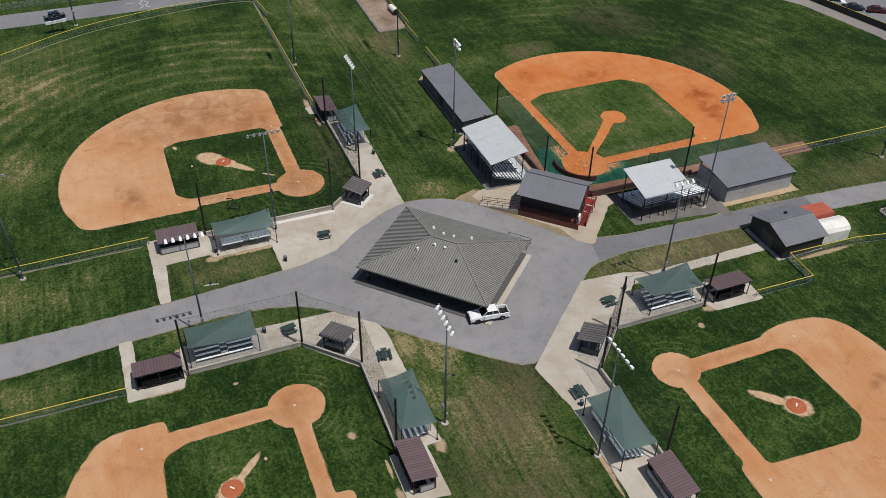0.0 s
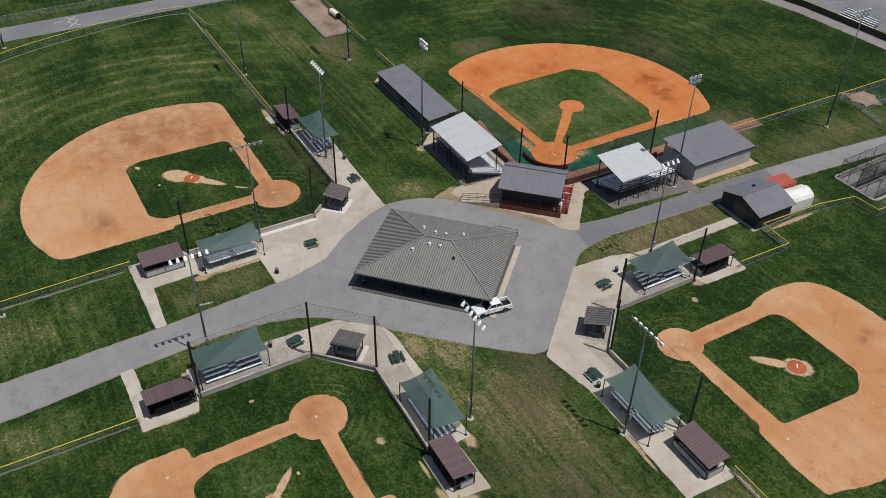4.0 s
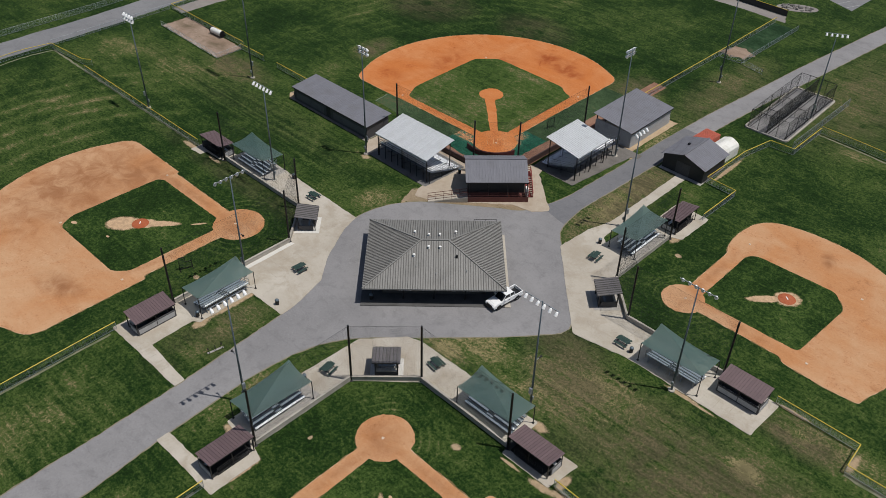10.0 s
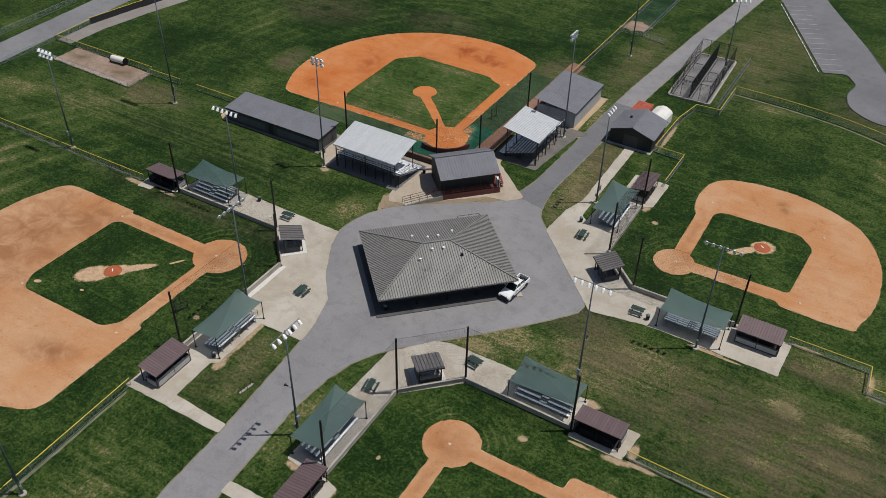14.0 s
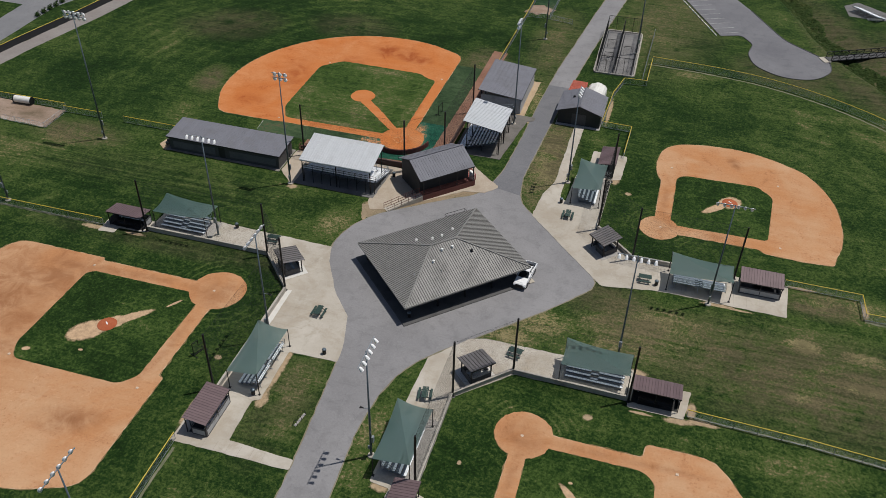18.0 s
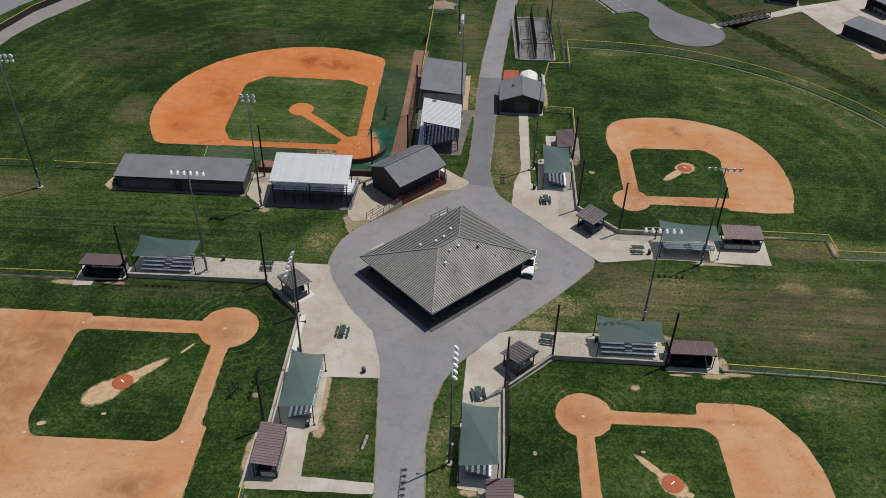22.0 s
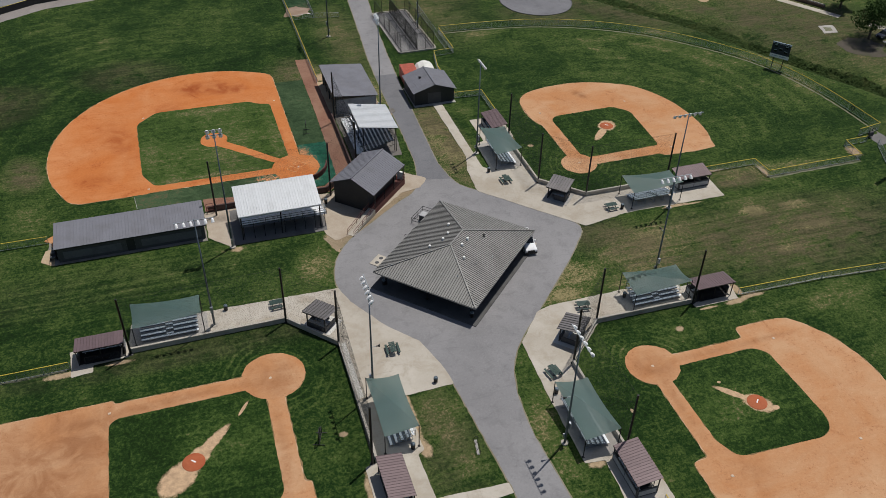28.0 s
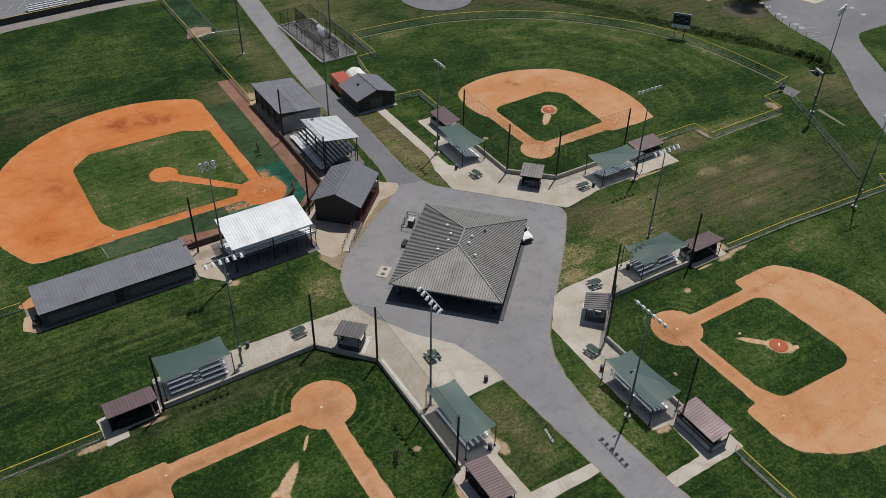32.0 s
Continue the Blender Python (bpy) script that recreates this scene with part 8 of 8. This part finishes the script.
for k in range(16):
    a, b = radians(22.5 * k), radians(22.5 * (k + 1))
    m.bar((0.42 * math.cos(a), 0.42 * math.sin(a), 0), (0.42 * math.cos(b), 0.42 * math.sin(b), 0), 0.2, 6)
part("tread", m, RUBBER, t)
t = thing("retaining_wall", pose(101.6, 88.6, 0), "low brown wall beside a concrete walk", "wall")
part("wall", Mesh().bar((0, 0, 0.4), (12.8, -21.6, 0.4), 0.55), surface("brown_timber_wall", (0.10, 0.065, 0.05), (0.14, 0.09, 0.07), 5, 0.5, 0.85, 0, 0.01), t)
part("coping", Mesh().bar((0, 0, 0.83), (12.8, -21.6, 0.83), 0.2), WALL_C, t, "pale coping")
sheet("ground", ragged(arc(89.0, 79.6, 1.5, 0, 351, 24), 0.3, 0.5, 66, 0.8), 0.05, SAND, "small pale heap of soil", "ground")

# bike rack, tarp roller, bench, field rake
t = thing("bike_rack", pose(-8.8, -31.9, 0.02, 0, 0, 80), "row of three black steel bike loops on a slab", "bike rack")
part("slab", Mesh().chamfered(-1.1, 1.1, -0.16, 0.16, 0, 0.04, 0.02), CONCRETE_GREY, t)
for x in (-0.9, 0, 0.9):
    m = Mesh()
    a = [(x - 0.0, -0.3 + 0.6 * i / 8, 0.06 + 0.8 * math.sin(math.pi * i / 8) ** 0.6) for i in range(9)]
    for p, q in zip(a, a[1:]):
        m.bar(p, q, 0.07, 6)
    part("loop", m, BLACK, t)
t = thing("equipment_cart", pose(-56.0, 18.7, 0.05, 0, 0, 82), "dark grey field cart parked beside the long dugout", "cart")
part("tray", Mesh().chamfered(-0.75, 0.75, -0.42, 0.42, 0.42, 0.78, 0.05), DARK_WALL, t)
part("cover", Mesh().chamfered(-0.4, 0.6, -0.36, 0.36, 0.78, 1.15, 0.12), BLACK_WALL, t, "black cover")
part("handle", Mesh().bar((-0.75, -0.3, 0.7), (-1.2, -0.3, 0.95), 0.04).bar((-0.75, 0.3, 0.7), (-1.2, 0.3, 0.95), 0.04).bar((-1.2, -0.3, 0.95), (-1.2, 0.3, 0.95), 0.04), STEEL, t)
for wx in (-0.45, 0.45):
    for wy in (-0.46, 0.46):
        part("wheel", Mesh().bar((wx, wy - 0.05, 0.22), (wx, wy + 0.05, 0.22), 0.44, 14), BLACK, t)
t = thing("tarp_roller", pose(-89.5, 23.0, 0.02, 0, 0, 3), "white rolled tarpaulin on a drum", "tarp roller")
part("roll", Mesh().bar((-1.7, 0, 0.75), (1.7, 0, 0.75), 1.3, 18), WHITE_SHEET, t)
for s in (-1, 1):
    part("end_disc", Mesh().bar((s * 1.75, 0, 0.75), (s * 1.85, 0, 0.75), 1.5, 18), BLACK, t)
t = thing("pitching_screen", pose(-25.8, -25.4, 0.02, 0, 0, 70), "dark framed pitching screen standing on the grass", "practice net")
part("frame", Mesh().bar((-0.9, 0, 0), (-0.9, 0, 2.1), 0.07).bar((0.9, 0, 0), (0.9, 0, 1.2), 0.07).bar((-0.9, 0, 2.1), (0.0, 0, 2.1), 0.07).bar((0, 0, 2.1), (0, 0, 1.2), 0.07).bar((0, 0, 1.2), (0.9, 0, 1.2), 0.07).bar((-0.9, 0, 0.06), (0.9, 0, 0.06), 0.07), BLACK, t)
for fx in (-0.9, 0.9):
    part("foot", Mesh().bar((fx, -0.7, 0.03), (fx, 0.7, 0.03), 0.07), BLACK, t)
part("net", net_panel((-0.88, 0), (0.0, 0), 0.1, 2.05, 0.1, 0.012), NETTING, t)
part("net", net_panel((0.0, 0), (0.88, 0), 0.1, 1.15, 0.1, 0.012), NETTING, t)
t = thing("pitching_screen", pose(-14.2, 44.2, 0.035, 0, 0, 80), "black framed practice net on the turf", "practice net")
part("frame", Mesh().bar((-0.8, 0, 0), (-0.8, 0, 2.0), 0.07).bar((0.8, 0, 0), (0.8, 0, 2.0), 0.07).bar((-0.8, 0, 2.0), (0.8, 0, 2.0), 0.07).bar((-0.8, -0.6, 0.03), (-0.8, 0.6, 0.03), 0.07).bar((0.8, -0.6, 0.03), (0.8, 0.6, 0.03), 0.07), BLACK, t)
part("net", net_panel((-0.8, 0), (0.8, 0), 0.1, 1.95, 0.1), NETTING, t)
t = thing("equipment_cart", pose(-33.2, 23.6, 0.05, 0, 0, 5), "small steel rack by the dugout", "rack")
rail(t, [(-0.5, 0, 0), (0.6, 0, 0), (0.6, 0.9, 0), (-0.5, 0.9, 0), (-0.5, 0, 0)], 1.2, RUSTY, 2, 0.06, "frame", 1.1)

# ---- beyond the fields ----
t = thing("footbridge", pose(57.4, 92.4, 0.05, 0, 0, 28), "dark steel truss footbridge over the ditch", "bridge")
part("deck", Mesh().chamfered(-0.4, 14.4, -0.9, 0.9, 0.1, 0.25, 0.02), DARK_WALL, t)
for s in (-1, 1):
    m = Mesh()
    for i in range(9):
        x = i * 1.75
        m.bar((x, s * 0.95, 0.1), (x, s * 0.95, 1.35), 0.1)
        if i < 8:
            m.bar((x, s * 0.95, 0.15), (x + 1.75, s * 0.95, 1.35), 0.07)
    m.bar((0, s * 0.95, 1.35), (14, s * 0.95, 1.35), 0.12).bar((0, s * 0.95, 0.1), (14, s * 0.95, 0.1), 0.14).bar((0, s * 0.95, 0.75), (14, s * 0.95, 0.75), 0.06)
    part("truss", m, BLACK, t)
part("abutment", Mesh().box(-1.6, 0.0, -1.3, 1.3, -0.6, 0.12), CONCRETE, t)
part("abutment", Mesh().box(14.0, 15.6, -1.3, 1.3, -0.6, 0.12), CONCRETE, t)


def low_building(m, L, W, h, roof, wall, label):
    t = thing("dugout_building", m, label, "building", "far buildings")
    ribbed_panels(t, [(-L / 2, -W / 2, h - 0.3), (L / 2, -W / 2, h - 0.3), (L / 2, W / 2, h), (-L / 2, W / 2, h)], max(6, round(L / 0.6)), roof)
    part("wall", Mesh().box(-L / 2 + 0.4, L / 2 - 0.4, -W / 2 + 0.4, -W / 2 + 0.6, 0, h - 0.4), wall, t)
    for x in (-L / 2 + 0.4, L / 2 - 0.6):
        part("wall", Mesh().box(x, x + 0.2, -W / 2 + 0.6, W / 2 - 0.5, 0, h - 0.35), wall, t)
    for i in range(5):
        x = -L / 2 + 0.5 + i * (L - 1) / 4
        part("post", Mesh().bar((x, W / 2 - 0.4, 0), (x, W / 2 - 0.4, h - 0.1), 0.14), BLACK, t)
    part("bench", Mesh().box(-L / 2 + 1, L / 2 - 1, -0.3, 0.1, 0.4, 0.48).box(-L / 2 + 1.2, L / 2 - 1.2, -0.15, -0.05, 0, 0.4), ALU, t)


low_building(pose(89.9, 87.6, 0.04, 0, 0, 308), 11.8, 6.6, 3.0, ROOF_DARK, BLACK_WALL, "long black dugout with a grey roof beside a distant field")
low_building(pose(107.4, 80.0, 0.02, 0, 0, 304.5), 6.0, 3.8, 2.8, ROOF_DARK, DARK_WALL, "distant dark dugout with a grey roof")
low_building(pose(98, 104, 0.02, 0, 0, 120), 7, 5, 3.2, ROOF_DARK, DARK_WALL, "distant dark shelter with a grey roof")
bleacher(pose(-31.6, 126.4, 0.02, 0, 0, 3), 9, 5, label="pale aluminium bleacher beyond the outfield wall", aisle=False)


for x, y in ((112.6, 42.6), (111.4, 39.2), (110.4, 36.4), (109.8, 33.8), (109.2, 31.2), (109.0, 28.4), (114.2, 45.2)):
    t = thing("bollard", pose(x - 0.5, y, 0), "slim dark steel post at the edge of the lot", "post", "lot edge posts")
    part("shaft", Mesh().bar((0, 0, -0.1), (0, 0, 1.5), 0.12, 8), BLACK, t)
    part("cap", Mesh().lathe(0, 0, [(0.07, 1.5), (0.07, 1.54), (0.02, 1.57)], 8), STEEL, t)

# pavilion with a hip roof at the end of the footpath
t = thing("pavilion", pose(76.3, 110.2, 0.03, 0, 0, -13), "dark walled pavilion under a reddish brown hip roof", "pavilion", "far buildings")
for a, b, c, d_ in (((-3.7, -3.4), (3.7, -3.4), (0.5, 0), (-0.5, 0)), ((3.7, 3.4), (-3.7, 3.4), (-0.5, 0), (0.5, 0)), ((3.7, -3.4), (3.7, 3.4), (0.5, 0), (0.5, 0)), ((-3.7, 3.4), (-3.7, -3.4), (-0.5, 0), (-0.5, 0))):
    q = [Vector((*a, 2.6)), Vector((*b, 2.6)), Vector((*c, 4.1)), Vector((*d_, 4.1))]
    part("roof_slope", Mesh().hexa([v - Vector((0, 0, 0.12)) for v in q] + q), BROWN_ROOF, t, "reddish brown shingle slope")
part("finial", Mesh().lathe(0, 0, [(0.2, 4.05), (0.22, 4.25), (0.05, 4.45)], 8), BLACK, t)
for wx in (-3.2, 3.0):
    part("wall", Mesh().box(wx, wx + 0.2, -2.7, 2.7, 0, 2.55), DARK_WALL, t)
for wy in (-2.9, 2.7):
    part("wall", Mesh().box(-3.2, 3.2, wy, wy + 0.2, 0, 2.55), BLACK_WALL, t, "black shuttered wall")
    for x in (-2.1, 0.0, 2.1):
        part("shutter", Mesh().chamfered(x - 0.8, x + 0.8, wy - 0.03 if wy < 0 else wy + 0.2, wy if wy < 0 else wy + 0.23, 0.9, 2.1, 0.008), BLACK, t)
part("plinth", Mesh().chamfered(-3.7, 3.7, -3.4, 3.4, -0.05, 0.1, 0.03), CONCRETE_GREY, t)
bleacher(pose(68.6, 121.2, 0.05, 0, 0, 135), 7.5, 5, label="pale aluminium bleacher beside a distant field", aisle=False)
sheet("pavement", ragged([(63.4, 118.6), (67.4, 118.2), (74.0, 118.4), (72.0, 123.4), (66.0, 128.0), (62.6, 124.8)], 0.6, 0.15, 67), 0.03, STAND_PAD, "dark gravel pad under a distant bleacher", "pavement")
sheet("pavement", ragged([(67.4, 117.6), (70.6, 118.4), (70.4, 119.4), (67.2, 118.8)], 0.6, 0.05, 68), 0.05, NEW_CONCRETE, "pale concrete slab beside a bleacher", "pavement")

# ---- trees, shrubs and weeds ----
def leaf_cloud(n, radii, centre, size, hollow=0.55):
    m = Mesh()
    rng = np.random.default_rng(int(abs(centre[0] * 13 + centre[1] * 7 + n)))
    lobes = [(rng.uniform(-0.6, 0.6, 3) * np.array(radii), rng.uniform(0.35, 0.65)) for _ in range(9)]
    for _ in range(n):
        c, s = lobes[rng.integers(len(lobes))]
        v = rng.normal(size=3)
        v /= np.linalg.norm(v)
        p = np.array(centre) + c + v * np.array(radii) * s * rng.uniform(hollow, 1.0)
        a, b = rng.normal(size=3), rng.normal(size=3)
        a = a / np.linalg.norm(a) * size * rng.uniform(0.6, 1.3)
        b = b / np.linalg.norm(b) * size * rng.uniform(0.4, 0.9)
        m.add([p - a, p - b * 0.6, p + a, p + b], [(0, 1, 2, 3)])
    return m


def tree(x, y, h, r, label):
    t = thing("tree", pose(x, y, 0), label, "tree", "trees")
    m = Mesh().bar((0, 0, -0.2), (0.1, 0.05, h * 0.45), 0.6, 9, 0.32)
    for i in range(7):
        a = i * 0.9
        m.bar((0.1, 0.05, h * (0.25 + 0.03 * i)), (r * 0.6 * math.cos(a), r * 0.6 * math.sin(a), h * (0.5 + 0.05 * i)), 0.2, 6, 0.06)
    part("trunk", m, BARK, t, "brown trunk with limbs")
    part("crown", leaf_cloud(5200, (r, r, h * 0.36), (0, 0, h * 0.62), 0.26), LEAF, t, "dense green crown")


tree(112.7, 49.5, 10.0, 5.2, "leafy green tree at the edge of the lot")
tree(118, 66, 8.0, 3.8, "leafy green tree at the edge of the lot")
tree(-127, 52, 8.0, 3.6, "leafy green tree beside the road")
for i in range(9):
    x, y = -112.6 + 0.08 * i, 57.5 + i * 2.1
    t = thing("shrub", pose(x, y, 0), "small dark trimmed shrub beside the road", "shrub", "roadside shrubs")
    part("leaves", leaf_cloud(420, (0.75, 0.75, 0.6), (0, 0, 0.6), 0.14), LEAF, t)


for x, y, r in ((101.6, 24.0, 1.0), (101.9, 21.6, 1.2), (102.6, 19.6, 0.9)):
    t = thing("shrub", pose(x, y, -0.5), "dark wild shrub growing in the ditch", "shrub", "ditch shrubs")
    part("leaves", leaf_cloud(900, (r, r * 0.9, r * 0.6), (0, 0, r * 0.6), 0.13), LEAF, t)


def ditch_growth():
    """A thick uneven mat of weeds in the ditch, wider on the side away from the fields."""
    line = [Vector(p) for p in smooth_line(DITCH, 36)]
    offs = np.arange(-2.3, 5.0, 0.28)
    vs, n = [], len(offs)
    for i, p in enumerate(line):
        t = (line[min(i + 1, len(line) - 1)] - line[max(i - 1, 0)]).normalized()
        grow = 0.75 if p.y < 55 else 0.45
        for q in offs:
            x, y = p.x + t.y * -q, p.y - t.x * -q
            wide = 3.6 + 1.6 * noise.noise(Vector((p.x * 0.12, p.y * 0.12, 1.0)))
            fade = min(1.0, (q + 2.3) / 0.8, (wide - q) / 1.2, i / 12, (len(line) - 1 - i) / 12)
            bumpy = 0.55 + 0.9 * noise.noise(Vector((x * 0.9, y * 0.9, 0.3))) + 0.6 * noise.noise(Vector((x * 2.3, y * 2.3, 4.0)))
            gully = -0.5 if abs(q + 0.5) < 0.35 else 0.0
            vs.append((x, y, float(ditch_depth(np.array(x), np.array(y))) - 0.25 + grow * max(0.0, bumpy) * max(0.0, fade) + 0.22 * min(1.0, fade) + gully * 0.5))
    fs = [(i * n + j, (i + 1) * n + j, (i + 1) * n + j + 1, i * n + j + 1) for i in range(len(line) - 1) for j in range(n - 1)]
    tagged(part("ditch_weeds", Mesh().add(vs, fs), REED), "thick dark green weeds filling a drainage ditch", "weeds", "", "stuff")


ditch_growth()
